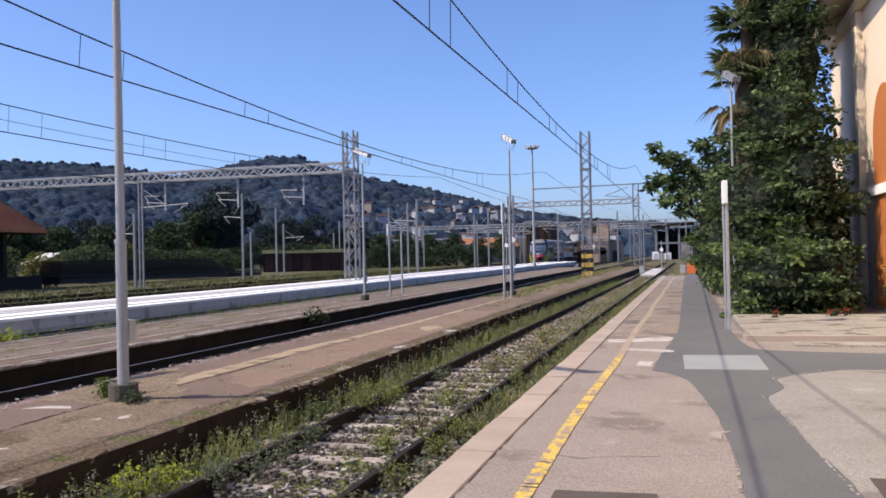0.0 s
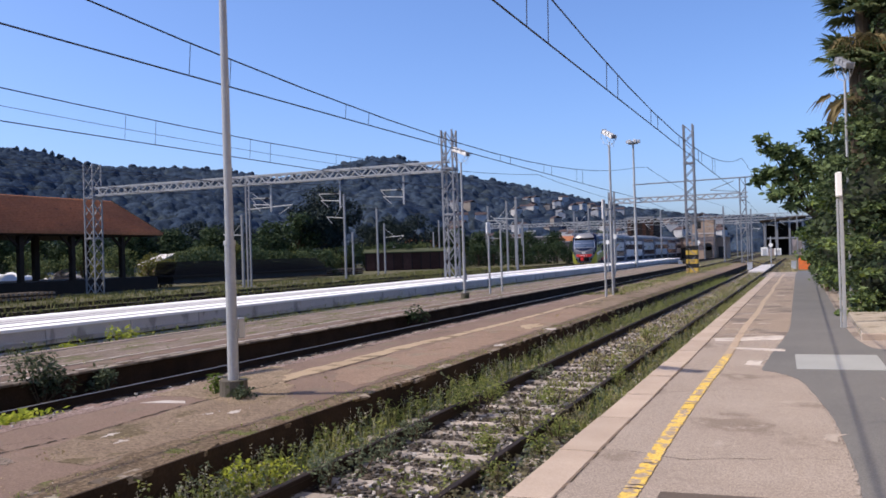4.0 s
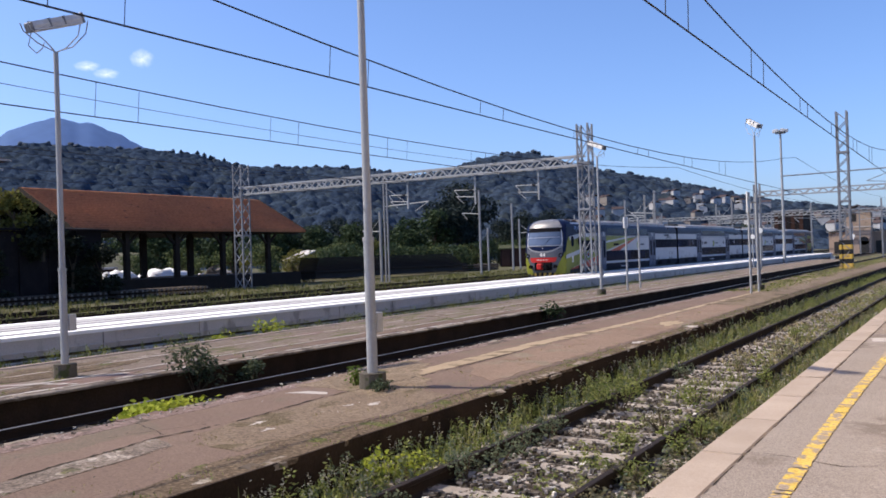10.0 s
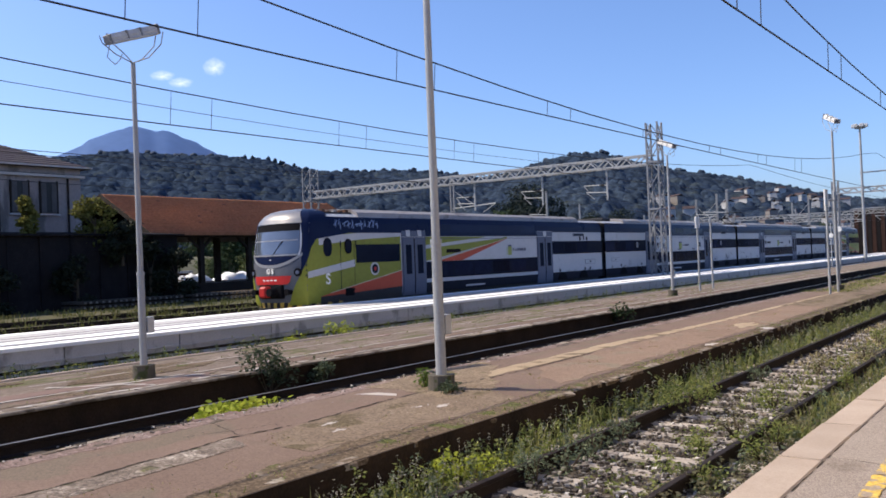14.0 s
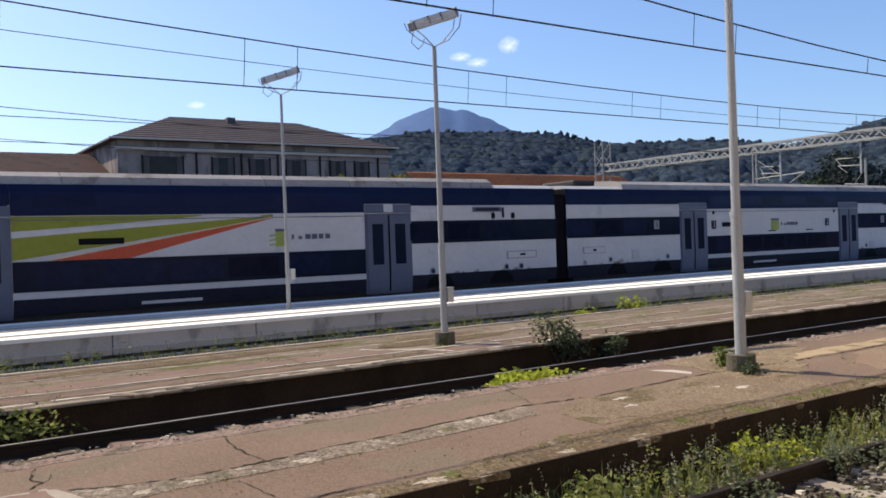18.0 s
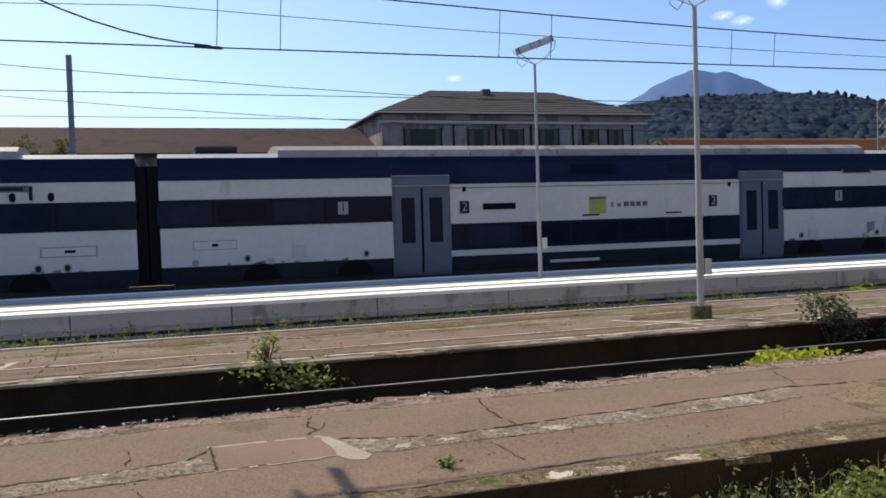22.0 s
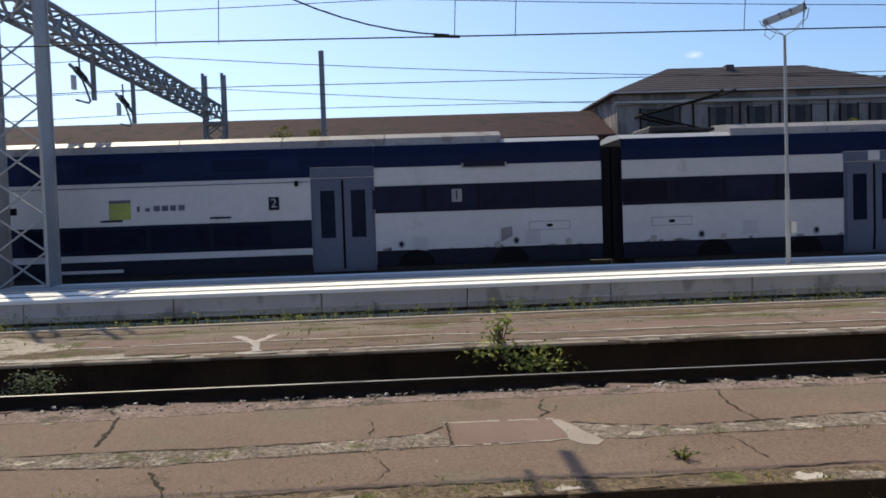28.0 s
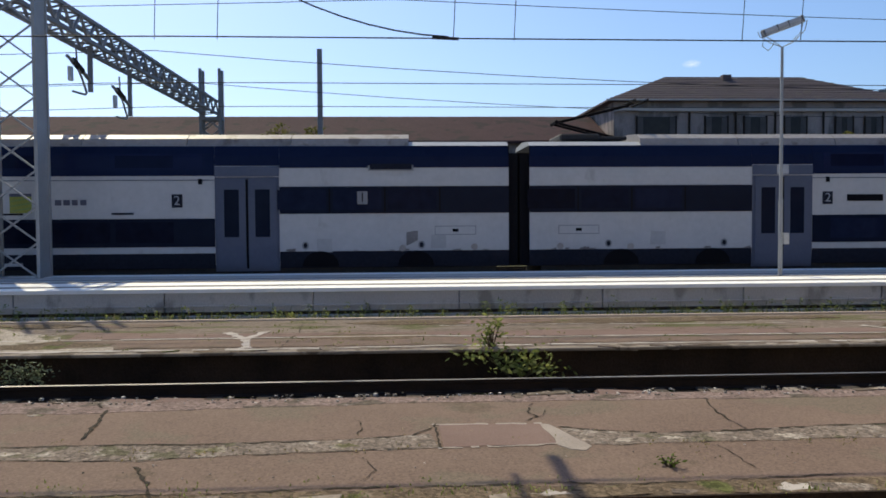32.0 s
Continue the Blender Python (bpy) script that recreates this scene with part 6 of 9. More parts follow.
def tree(at, height, radius, n, size, material, label, seed=1, low=0.25, name="tree", kind=""):
    """A trunk with limbs and a ragged crown of separate leaves."""
    g = np.random.default_rng(seed)
    tr = thing(name, label, "tree" if name == "tree" else name.replace("_", " "), at=at, kind=kind)
    bm = bmesh.new()
    th = height * 0.55
    rod(bm, (0, 0, -0.3), (0.05 * radius, 0, th), 0.05 * radius + 0.05, 0.03 * radius + 0.02, seg=8)
    lobes = []
    for i in range(9):
        a, h = g.uniform(0, 6.28), g.uniform(low, 0.88)
        rr = radius * (1 - abs(h - 0.5) * 0.8) * g.uniform(0.35, 0.75)
        c = (rr * math.cos(a), rr * math.sin(a), height * h)
        s = radius * g.uniform(0.32, 0.55)
        lobes.append((c, (s, s, s * 0.8)))
        rod(bm, (0.03 * radius, 0, height * min(h, 0.5) * 0.8), c, 0.025 * radius + 0.01, 0.01, seg=5)
    lobes.append(((0, 0, height * 0.82), (radius * 0.45, radius * 0.45, height * 0.18)))
    part("trunk", bm, M["bark"], tr)
    V, F = leaf_cards(lobe_points(lobes, n, seed, (0.55, 1.08)), size, seed)
    raw("crown", V, F, M[material], tr)
    return tr


def spot(az, r, z=-0.6):
    a = radians(az)
    return pose(-r * math.sin(a), r * math.cos(a), z, 0, 0, az * 37 % 360)


g = np.random.default_rng(11)
TREE_KINDS = [tree(spot(34.0, 150), 9, 4.2, 2600, 0.55, "leaf_dark", "dark leafy tree behind the yard", 21),
              tree(spot(29.8, 165), 16, 6.0, 4600, 0.6, "leaf_pine", "tall dark tree behind the yard", 22),
              tree(spot(30.9, 178), 15, 6.5, 4600, 0.6, "leaf_pine", "tall dark tree behind the yard", 23, 0.15),
              tree(spot(36.5, 120), 4.0, 2.6, 1600, 0.32, "leaf_dark", "dusky green bush behind the stacked sleepers", 24, 0.1, "bush"),
              tree(spot(39.0, 100), 3.4, 2.3, 1500, 0.28, "leaf_dark", "dark bush beside the yard", 25, 0.1, "bush"),
              tree(spot(38.5, 118), 4.4, 2.6, 1900, 0.30, "leaf_dusty", "sunlit green bush behind the stacked rails", 26, 0.1, "bush"),
              tree(spot(36.2, 112), 4.8, 1.4, 1300, 0.26, "leaf_yellow", "tall yellowing bush in the yard", 27, 0.1, "bush"),
              tree(spot(41.6, 97), 3.2, 1.9, 1500, 0.24, "leaf_yellow", "yellowish bush beside the goods shed", 28, 0.05, "bush")]
for az, r, k, q in ((37.4, 122, 5, 0.8), (34.4, 124, 5, 0.85), (33.5, 118, 5, 0.75), (32.6, 122, 6, 0.75), (31.9, 120, 5, 0.8), (35.3, 120, 7, 0.9), (39.6, 128, 5, 0.9), (43.2, 112, 5, 1.0), (44.3, 118, 7, 0.9), (45.4, 122, 5, 1.1), (47.6, 116, 5, 0.7),
                    (50.6, 104, 0, 0.42), (51.3, 110, 5, 0.8), (48.6, 124, 5, 1.0), (56.0, 120, 5, 1.2), (46.2, 140, 0, 0.8), (47.6, 145, 0, 0.9), (49.2, 142, 0, 0.8), (50.8, 146, 0, 0.9), (52.2, 140, 0, 0.8), (53.8, 146, 0, 0.9), (55.2, 142, 0, 0.8), (56.6, 140, 0, 0.9), (44.6, 150, 0, 0.9), (43.0, 146, 0, 0.8), (28.6, 158, 5, 1.1), (27.6, 160, 5, 1.0), (26.6, 164, 7, 1.3), (29.4, 155, 5, 1.0), (24.0, 170, 5, 1.1), (30.3, 150, 5, 0.9)):
    copy_thing(TREE_KINDS[k], spot(az, r) @ Matrix.Scale(q, 4))
for az, r, k, s in ((31.6, 182, 1, 0.85), (27.9, 190, 1, 0.6), (26.3, 195, 2, 0.8), (24.8, 190, 1, 0.72), (23.4, 200, 2, 0.66), (35.2, 178, 2, 0.6), (30.6, 160, 2, 0.8), (32.2, 158, 0, 1.2), (37.5, 165, 0, 1.0), (40.0, 150, 0, 0.9),
                    (42.5, 150, 0, 1.0), (36.2, 175, 1, 0.62), (37.2, 182, 2, 0.7), (38.4, 178, 1, 0.66), (39.4, 184, 2, 0.7), (40.6, 178, 2, 0.62), (41.6, 182, 1, 0.6), (27.0, 176, 2, 0.62), (25.6, 182, 1, 0.6), (22.6, 192, 1, 0.5), (21.0, 196, 2, 0.46), (45, 140, 0, 0.9), (50, 130, 0, 0.9), (21.8, 190, 0, 0.9), (20.2, 185, 0, 0.8), (18.6, 200, 0, 0.85), (17.0, 190, 0, 0.8), (15.4, 200, 0, 0.8), (13.8, 210, 0, 0.7), (12.3, 215, 0, 0.8)):
    copy_thing(TREE_KINDS[k], spot(az, r) @ Matrix.Scale(s, 4))
for az, r, k, s in ((35.2, 112, 3, 1.0), (34.0, 118, 4, 1.1), (32.8, 115, 3, 0.9), (31.6, 122, 4, 1.2), (30.6, 118, 3, 0.9), (38.0, 105, 3, 1.0), (40.9, 90, 7, 0.8), (26.5, 150, 3, 1.2), (25.4, 150, 4, 1.4),
                    (24.4, 155, 3, 0.9), (22.4, 160, 4, 1.1), (21.4, 160, 4, 1.2), (20.4, 165, 4, 1.3), (19.4, 165, 4, 1.2), (18.4, 170, 4, 1.4), (17.4, 170, 4, 1.2), (16.4, 175, 4, 1.3), (15.2, 175, 3, 1.1), (14.0, 178, 4, 1.2), (13.0, 180, 4, 1.1), (11.8, 185, 3, 1.1)):
    copy_thing(TREE_KINDS[k], spot(az, r) @ Matrix.Scale(s, 4))
# growth between the office building and the shed
for k, (x, y, z, h, r) in enumerate(((-52.2, 32.6, 3.6, 3.2, 1.5), (-52.4, 28.1, 4.2, 2.5, 0.75), (-51.0, 33.8, 2.4, 2.6, 1.3), (-51.2, 36.0, -0.6, 4.6, 1.6), (-51.0, 38.0, -0.6, 4.0, 1.5), (-51.0, 30.5, -0.6, 3.6, 1.4), (-51.0, 25.5, -0.6, 3.0, 1.3))):
    tree(pose(x, y, z), h, r, 1500, 0.26, "leaf_yellow" if k < 2 else "leaf_black", "yellowish shrub on the lean-to roof" if k < 2 else "dark overgrown shrub before the lean-to", 40 + k, 0.05, "shrub")

tree(pose(-55.6, -7.6, 6.2), 1.4, 1.1, 380, 0.18, "leaf_yellow", "pale overgrown shrub along the long shed", 51, 0.05, "shrub")
tree(pose(-55.6, -5.4, 6.2), 1.1, 0.9, 300, 0.18, "leaf_yellow", "pale overgrown shrub along the long shed", 52, 0.05, "shrub")


def ivy_mass():
    """The great ivy-grown shrub beside the station house."""
    iv = thing("ivy_thicket", "tall thicket of ivy and laurel against the station house", "ivy thicket", at=pose(0, 0, 0))
    lobes = [((2.3, 24.9, 1.3), (1.7, 2.2, 1.5)), ((1.9, 26.0, 2.8), (1.6, 2.4, 1.5)), ((3.0, 25.4, 3.4), (1.15, 2.2, 1.6)), ((2.6, 26.4, 5.2), (1.35, 2.2, 1.5)), ((2.95, 27.0, 7.0), (1.05, 1.9, 1.5)), ((2.7, 27.2, 8.8), (1.1, 1.7, 1.4)),
             ((2.75, 27.4, 10.6), (1.15, 1.6, 1.4)), ((1.2, 30.5, 1.9), (1.1, 3.0, 1.8)), ((0.9, 34.5, 1.5), (0.9, 3.0, 1.6)), ((1.1, 39.0, 1.4), (0.9, 3.0, 1.5)), ((1.0, 43.5, 1.3), (0.8, 3.0, 1.4)), ((1.5, 29.4, 3.9), (1.1, 2.0, 1.3)),
             ((3.55, 25.3, 1.1), (0.55, 1.3, 1.2)), ((3.5, 25.6, 2.6), (0.6, 1.2, 1.0)), ((1.8, 27.7, 5.0), (0.7, 1.0, 1.1)), ((2.2, 27.7, 6.6), (0.65, 1.1, 1.2)), ((2.2, 27.6, 8.4), (0.65, 1.0, 1.2)), ((2.2, 27.4, 10.2), (0.7, 1.0, 1.1)), ((2.1, 22.9, 0.75), (1.4, 1.6, 1.0)), ((2.95, 23.2, 0.9), (0.95, 1.4, 1.0))]
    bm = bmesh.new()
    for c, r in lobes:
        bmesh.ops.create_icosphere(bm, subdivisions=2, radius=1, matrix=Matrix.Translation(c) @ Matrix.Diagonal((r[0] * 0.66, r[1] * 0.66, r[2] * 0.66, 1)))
    # Blackish core and darker inner leaves paint in the thicket's inner shade.
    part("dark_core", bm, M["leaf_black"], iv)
    # drooping tiers: flat sprays of leaves that stand out from the mass; the core's colour darkens the gaps between
    # them
    g = np.random.default_rng(8)
    sprays = []
    for q in lobe_points(lobes, 330, 12, (0.80, 1.10)):
        a = g.uniform(0.28, 0.62)
        sprays.append((tuple(q), (a, a * 1.2, a * g.uniform(0.22, 0.42))))
    V, F = leaf_cards(lobe_points(sprays, 46000, 5, (0.25, 1.15)), 0.145, 5, 0.5, up=1.6, spread=0.6)
    raw("leaves", V, F, M["leaf_ivy"], iv)
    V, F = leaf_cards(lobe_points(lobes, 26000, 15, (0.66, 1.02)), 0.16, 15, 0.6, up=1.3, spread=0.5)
    raw("inner_leaves", V, F, M["leaf_shade"], iv, "inner leaves, their shade put into a darker green")
    V, F = leaf_cards(lobe_points([q for q in sprays if q[0][2] < 3.0 and q[0][0] < 2.6], 4200, 6, (0.6, 1.2)), 0.15, 6, 0.55)
    raw("low_pale_leaves", V, F, M["leaf_light"], iv, "lighter leaves low on the track side")
    bm = bmesh.new()
    for x, y in ((2.4, 26.5), (3.0, 27.0), (1.2, 31.0), (0.9, 36), (1.0, 42)):
        rod(bm, (x, y, -0.05), (x, y, 3.5 if y < 33 else 1.5), 0.09, 0.04)
    part("stem_tangle", bm, M["bark"], iv)


ivy_mass()


def leaning_tree():
    """A loose broad-leaved tree whose boughs reach out over the platform."""
    lt = thing("leaning_tree", "loose leafy tree leaning out of the thicket over the platform", "tree", at=pose(0.7, 33.0, 0))
    bm = bmesh.new()
    rod(bm, (0, 0, -0.05), (-0.35, 0, 3.0), 0.09, 0.06)
    V, F = [], []
    lobes = []
    for k, (x, y, z, r) in enumerate(((-2.0, 0.0, 5.5, 0.32), (-1.75, 0.2, 5.1, 0.4), (-1.3, -0.2, 5.0, 0.5), (-1.9, 0.1, 4.3, 0.45), (-2.15, 0.0, 4.0, 0.3), (-1.4, 0.3, 4.2, 0.6), (-0.9, 0.0, 4.7, 0.6), (-1.5, -0.2, 3.5, 0.5), (-0.9, 0.2, 3.7, 0.65), (-0.4, 0.0, 4.3, 0.7), (-0.3, -0.3, 5.4, 0.45), (0.1, 0.0, 5.0, 0.6), (-1.0, 0.0, 3.1, 0.4), (0.3, 0.2, 3.8, 0.7), (0.4, -0.2, 5.7, 0.4))):
        rod(bm, (-0.35, 0, 2.6), (x, y, z), 0.035, 0.01, seg=6)
        lobes.append(((x, y, z), (r * 0.8, r, r * 0.55)))
    part("trunk", bm, M["bark"], lt)
    V, F = leaf_cards(lobe_points(lobes, 3400, 44, (0.15, 1.15)), 0.27, 44, 0.42, up=1.0, spread=0.4)
    raw("crown", V, F, M["leaf_ivy"], lt)


leaning_tree()


def palm(at, height, size=1.0, seed=9):
    """A fan palm: shaggy trunk, a head of split fans, dry ones hanging below."""
    pm = thing("palm_tree", "shaggy fan palm with dry lower leaves", "palm tree", at=at)
    part("trunk", rod(bmesh.new(), (0, 0, 0), (0, 0, height), 0.22, 0.2, seg=10), M["bark"], pm)
    g = np.random.default_rng(seed)
    for dry in (False, True):
        V, F = [], []
        for k in range(40 if not dry else 12):
            az = g.uniform(0, 6.28)
            el = g.uniform(-0.2, 1.2) if not dry else g.uniform(-1.2, -0.3)
            d = np.array([math.cos(az) * math.cos(el), math.sin(az) * math.cos(el), math.sin(el)])
            base = np.array([0, 0, height - (0.5 if dry else 0)])
            hub = base + d * g.uniform(0.45, 0.8) * size
            sx = np.cross(d, [0, 0, 1.0])
            sx /= np.linalg.norm(sx)
            for i in range(16):
                a = (i / 15 - 0.5) * 3.4
                u = d * math.cos(a) + sx * math.sin(a)
                L = g.uniform(0.6, 0.9) * size * (1 - 0.25 * abs(a) / 1.7)
                w = np.cross(u, d + np.array([0, 0, 0.3]))
                w = w / (np.linalg.norm(w) + 1e-6) * 0.035
                tip = hub + u * L + np.array([0, 0, -0.16 - 0.1 * dry])
                m = hub + u * L * 0.6
                b = len(V)
                V += [hub, m + w, tip, m - w]
                F.append((b, b + 1, b + 2, b + 3))
            b = len(V)
            V += [base + sx * 0.02, hub + sx * 0.015, hub - sx * 0.015, base - sx * 0.02]
            F.append((b, b + 1, b + 2, b + 3))
        raw("dry_skirt" if dry else "crown", V, F, M["palm_dry"] if dry else M["palm_leaf"], pm)
    return pm


palm(pose(1.5, 27.3, 0), 6.7, 0.95, 9)
palm(pose(1.7, 27.2, 0), 8.2, 0.95, 10)
palm(pose(2.2, 26.9, 0), 10.1, 0.95, 11)
palm(pose(3.0, 27.8, 0), 10.9, 0.9, 12)


def blades(name, label, spots, material, h=(0.12, 0.4), w=0.012, per=8, lean=0.35, seed=1, radius=0.1, category="grass"):
    """Tufts of bent blades, each of two pieces, all in one mesh."""
    g = np.random.default_rng(seed)
    s = np.repeat(np.asarray(spots, float), per, axis=0)
    n = len(s)
    a = g.uniform(0, 6.28, n)
    s[:, 0] += g.normal(0, radius, n)
    s[:, 1] += g.normal(0, radius, n)
    H = g.uniform(*h, n) * g.uniform(0.6, 1.0, n)
    d = np.stack([np.cos(a), np.sin(a), 0 * a], 1)
    t = np.stack([-np.sin(a), np.cos(a), 0 * a], 1) * (w * g.uniform(0.6, 1.5, n))[:, None]
    ln = (lean * g.uniform(0.2, 1.2, n) * H)[:, None]
    up = np.array([0, 0, 1.0])
    m = s + d * ln * 0.35 + up * (H * 0.6)[:, None]
    e = s + d * ln + up * H[:, None]
    V = np.stack([s - t, s + t, m + t * 0.8, m - t * 0.8, e], 1).reshape(-1, 3)
    k = np.arange(n)[:, None] * 5
    Fq = (k + np.array([0, 1, 2, 3])).tolist()
    Ft = (k + np.array([3, 2, 4])).tolist()
    ob = raw(name, V, Fq + Ft, M[material])
    return tagged(ob, label, category, kind="stuff")


def strip(n, x0, x1, y0, y1, z, seed, patchy=0.0, power=1.6):
    """Random spots on a strip, thicker near the camera, thinned in patches."""
    g = np.random.default_rng(seed)
    out = []
    while len(out) < n:
        x, y = g.uniform(x0, x1), y0 + (y1 - y0) * g.random() ** power
        if patchy and noise.noise((x * 0.8 + seed, y * 0.45, 0)) < g.uniform(-0.5, 0.5) * patchy:
            continue
        out.append((x, y, z))
    return out


def leafy_weeds(name, label, spots, material, h=(0.1, 0.35), leaf=0.045, per=16, spread=0.06, seed=1):
    """Upright weeds with small leaves all along their stalks, in one mesh."""
    g = np.random.default_rng(seed)
    s = np.repeat(np.asarray(spots, float), per, axis=0)
    n = len(s)
    H = np.repeat(g.uniform(*h, len(spots)) * g.uniform(0.5, 1.0, len(spots)), per)
    u = g.random(n) ** 0.8
    lean = np.repeat(g.normal(0, 0.22, (len(spots), 2)), per, axis=0)
    s[:, 0] += g.normal(0, 1, n) * spread * (1.1 - u) + lean[:, 0] * H * u
    s[:, 1] += g.normal(0, 1, n) * spread * (1.1 - u) + lean[:, 1] * H * u
    s[:, 2] += H * u
    V, F = leaf_cards(s, leaf, seed, 0.45)
    return tagged(raw(name, V, F, M[material]), label, "weeds", kind="stuff")


M["weed_mix"] = leafy("mixed_green_weeds", (0.10, 0.135, 0.03), (0.32, 0.34, 0.11), 0.45)
M["weed_dry"] = leafy("brownish_green_weeds", (0.12, 0.115, 0.06), (0.30, 0.27, 0.16), 0.4)
M["weed_pale"] = leafy("pale_seed_heads", (0.22, 0.21, 0.15), (0.42, 0.40, 0.32), 0.3)
blades("weeds_by_wall", "tall green weeds along the island platform wall", strip(420, -5.25, -4.62, 3, 60, -0.54, 1, 2.6), "grass", (0.08, 0.40), 0.008, 8, 0.5, 1)
leafy_weeds("weeds_by_wall", "mixed leafy weeds along the island platform wall", strip(1300, -5.25, -4.55, 2, 60, -0.54, 14, 2.2), "weed_mix", (0.10, 0.46), 0.042, 24, 0.03, 14)
leafy_weeds("weeds_by_wall", "grey-green flowering weeds along the rail", strip(620, -5.2, -4.45, 2, 45, -0.54, 2, 2.6), "weed_grey", (0.15, 0.50), 0.035, 28, 0.022, 2)
leafy_weeds("seed_heads", "pale seed heads among the weeds", strip(420, -5.2, -4.5, 2, 40, -0.34, 15, 1.6), "weed_pale", (0.10, 0.3), 0.022, 12, 0.012, 15)
leafy_weeds("weeds_in_track", "low weeds between the rails", strip(620, -3.85, -3.02, 5, 70, -0.53, 3, 3.2), "weed_mix", (0.04, 0.24), 0.042, 20, 0.07, 3)
blades("weeds_in_track", "grass between the rails", strip(260, -3.9, -3.1, 12, 75, -0.52, 16, 2.2, 1.2), "grass", (0.04, 0.18), 0.009, 8, 0.5, 16)
blades("weeds_in_track", "grass beside the near rail", strip(1100, -2.8, -2.05, 10, 62, -0.54, 4, 1.5), "grass", (0.07, 0.28), 0.010, 8, 0.6, 4)
leafy_weeds("weeds_in_track", "brownish leafy weeds beside the near rail", strip(800, -3.05, -2.2, 3, 55, -0.54, 17, 3.0), "weed_dry", (0.08, 0.32), 0.05, 18, 0.06, 17)
leafy_weeds("weeds_in_track", "grey weeds beside the rails", strip(360, -2.85, -2.3, 3, 30, -0.54, 5, 2.6), "weed_grey", (0.08, 0.30), 0.05, 20, 0.06, 5)
blades("weeds_in_trough", "thin weeds before the concrete panel wall", strip(900, -17.6, -15.2, -10, 75, -0.56, 6, 4.5, 1.2), "grass", (0.15, 0.5), 0.007, 9, 0.3, 6)
leafy_weeds("weeds_in_trough", "clumps of leafy weeds before the concrete panel wall", strip(900, -17.7, -16.9, -10, 60, -0.56, 23, 6.0, 1.2), "weed_mix", (0.2, 0.6), 0.06, 22, 0.10, 23)
blades("weeds_in_trough", "taller grass clumps at the foot of the panel wall", strip(170, -17.75, -17.1, -10, 40, -0.56, 91, 9.0, 1.0), "weed_grey", (0.2, 0.50), 0.010, 14, 0.4, 91, 0.12)
blades("dry_weeds", "dry grass stalks before the panel wall", strip(500, -17.6, -15.2, -10, 75, -0.56, 7, 1.6, 1.2), "grass_dry", (0.15, 0.45), 0.007, 5, 0.3, 7)
blades("crack_grass", "short grass in the joints of the old platform", strip(420, -14.7, -11.7, -9, 60, -0.13, 8, 1.9, 1.2), "grass", (0.015, 0.05), 0.008, 8, 0.6, 8, 0.06)
blades("crack_grass", "moss and dry grass tufts on the island platform", strip(150, -7.9, -5.6, -6, 40, -0.1, 19, 2.6, 1.0), "grass_dry", (0.006, 0.018), 0.006, 10, 0.9, 19, 0.07)
blades("crack_grass", "dry short grass on the island platform", strip(260, -7.05, -6.3, -4, 66, -0.095, 9, 2.0, 1.0), "grass_dry", (0.008, 0.03), 0.007, 8, 0.7, 9, 0.05)
blades("crack_grass", "green tufts along the island platform's edge", strip(420, -5.75, -5.36, -6, 60, -0.13, 10, 2.6, 1.2), "weed_mix", (0.012, 0.05), 0.006, 9, 0.8, 10, 0.06)
blades("yard_grass", "rough grass strips beyond the new platform", strip(3000, -52, -26, 12, 130, -0.6, 12, 1.3, 1.0), "grass_yard", (0.12, 0.4), 0.03, 6, 0.5, 12, 0.25)
blades("crack_grass", "yellowish grass over the far end of the island platform", strip(900, -8.2, -6.7, 34, 95, -0.095, 81, 1.2, 1.2), "grass", (0.02, 0.10), 0.02, 8, 0.7, 81, 0.15)
blades("weeds_in_track", "dry grass between the rails of the siding", strip(600, -4.35, -2.95, 16, 72, -0.53, 93, 1.6, 1.0), "grass_dry", (0.05, 0.16), 0.012, 8, 0.7, 93, 0.12)
blades("yard_grass", "dry grass among the far tracks", strip(2500, -12, 3, 56, 140, -0.6, 13, 0.6, 1.0), "grass_dry", (0.08, 0.25), 0.025, 6, 0.5, 13, 0.25)


def weed_bush(at, r, h, n, material, size, label, seed, squash=1.0):
    """A low bush of leaves on thin stems."""
    bs = thing("weed_bush", label, "bush", "weeds on the platforms" if h < 1 else "", at=at)
    g = np.random.default_rng(seed)
    lobes = [((g.uniform(-0.5, 0.5) * r, g.uniform(-0.6, 0.6) * r * squash, h * g.uniform(0.25, 0.75)), (r * 0.5, r * 0.5 * squash, h * 0.35)) for i in range(7)]
    bm = bmesh.new()
    for c, q in lobes:
        rod(bm, (c[0] * 0.2, c[1] * 0.2, 0), c, 0.012, 0.006, seg=5)
    part("stem_tangle", bm, M["bark"], bs)
    V, F = leaf_cards(lobe_points(lobes, n, seed, (0.3, 1.1)), size, seed, 0.5)
    raw("leaves", V, F, M[material], bs)
    return bs


weed_bush(pose(-11.35, 10.3, -0.5), 0.36, 0.85, 850, "weed_dusk", 0.075, "wiry grey-green bush on the dark platform wall", 61, 1.4)
weed_bush(pose(-11.2, 11.4, -0.5), 0.32, 0.42, 380, "weed_dusk", 0.08, "small wiry weed under the platform wall", 62)
weed_bush(pose(-8.65, 7.25, -0.40), 0.44, 0.52, 1300, "leaf_bright", 0.09, "bright lime-green creeper on the platform edge", 63, 1.9)
weed_bush(pose(-11.3, 1.6, -0.5), 0.6, 0.5, 460, "weed_mix", 0.085, "dark green bush in the shade of the old platform", 64, 1.5)
weed_bush(pose(-11.45, 1.25, -0.1), 0.24, 0.55, 110, "weed_mix", 0.085, "light green weed above the platform edge", 65)
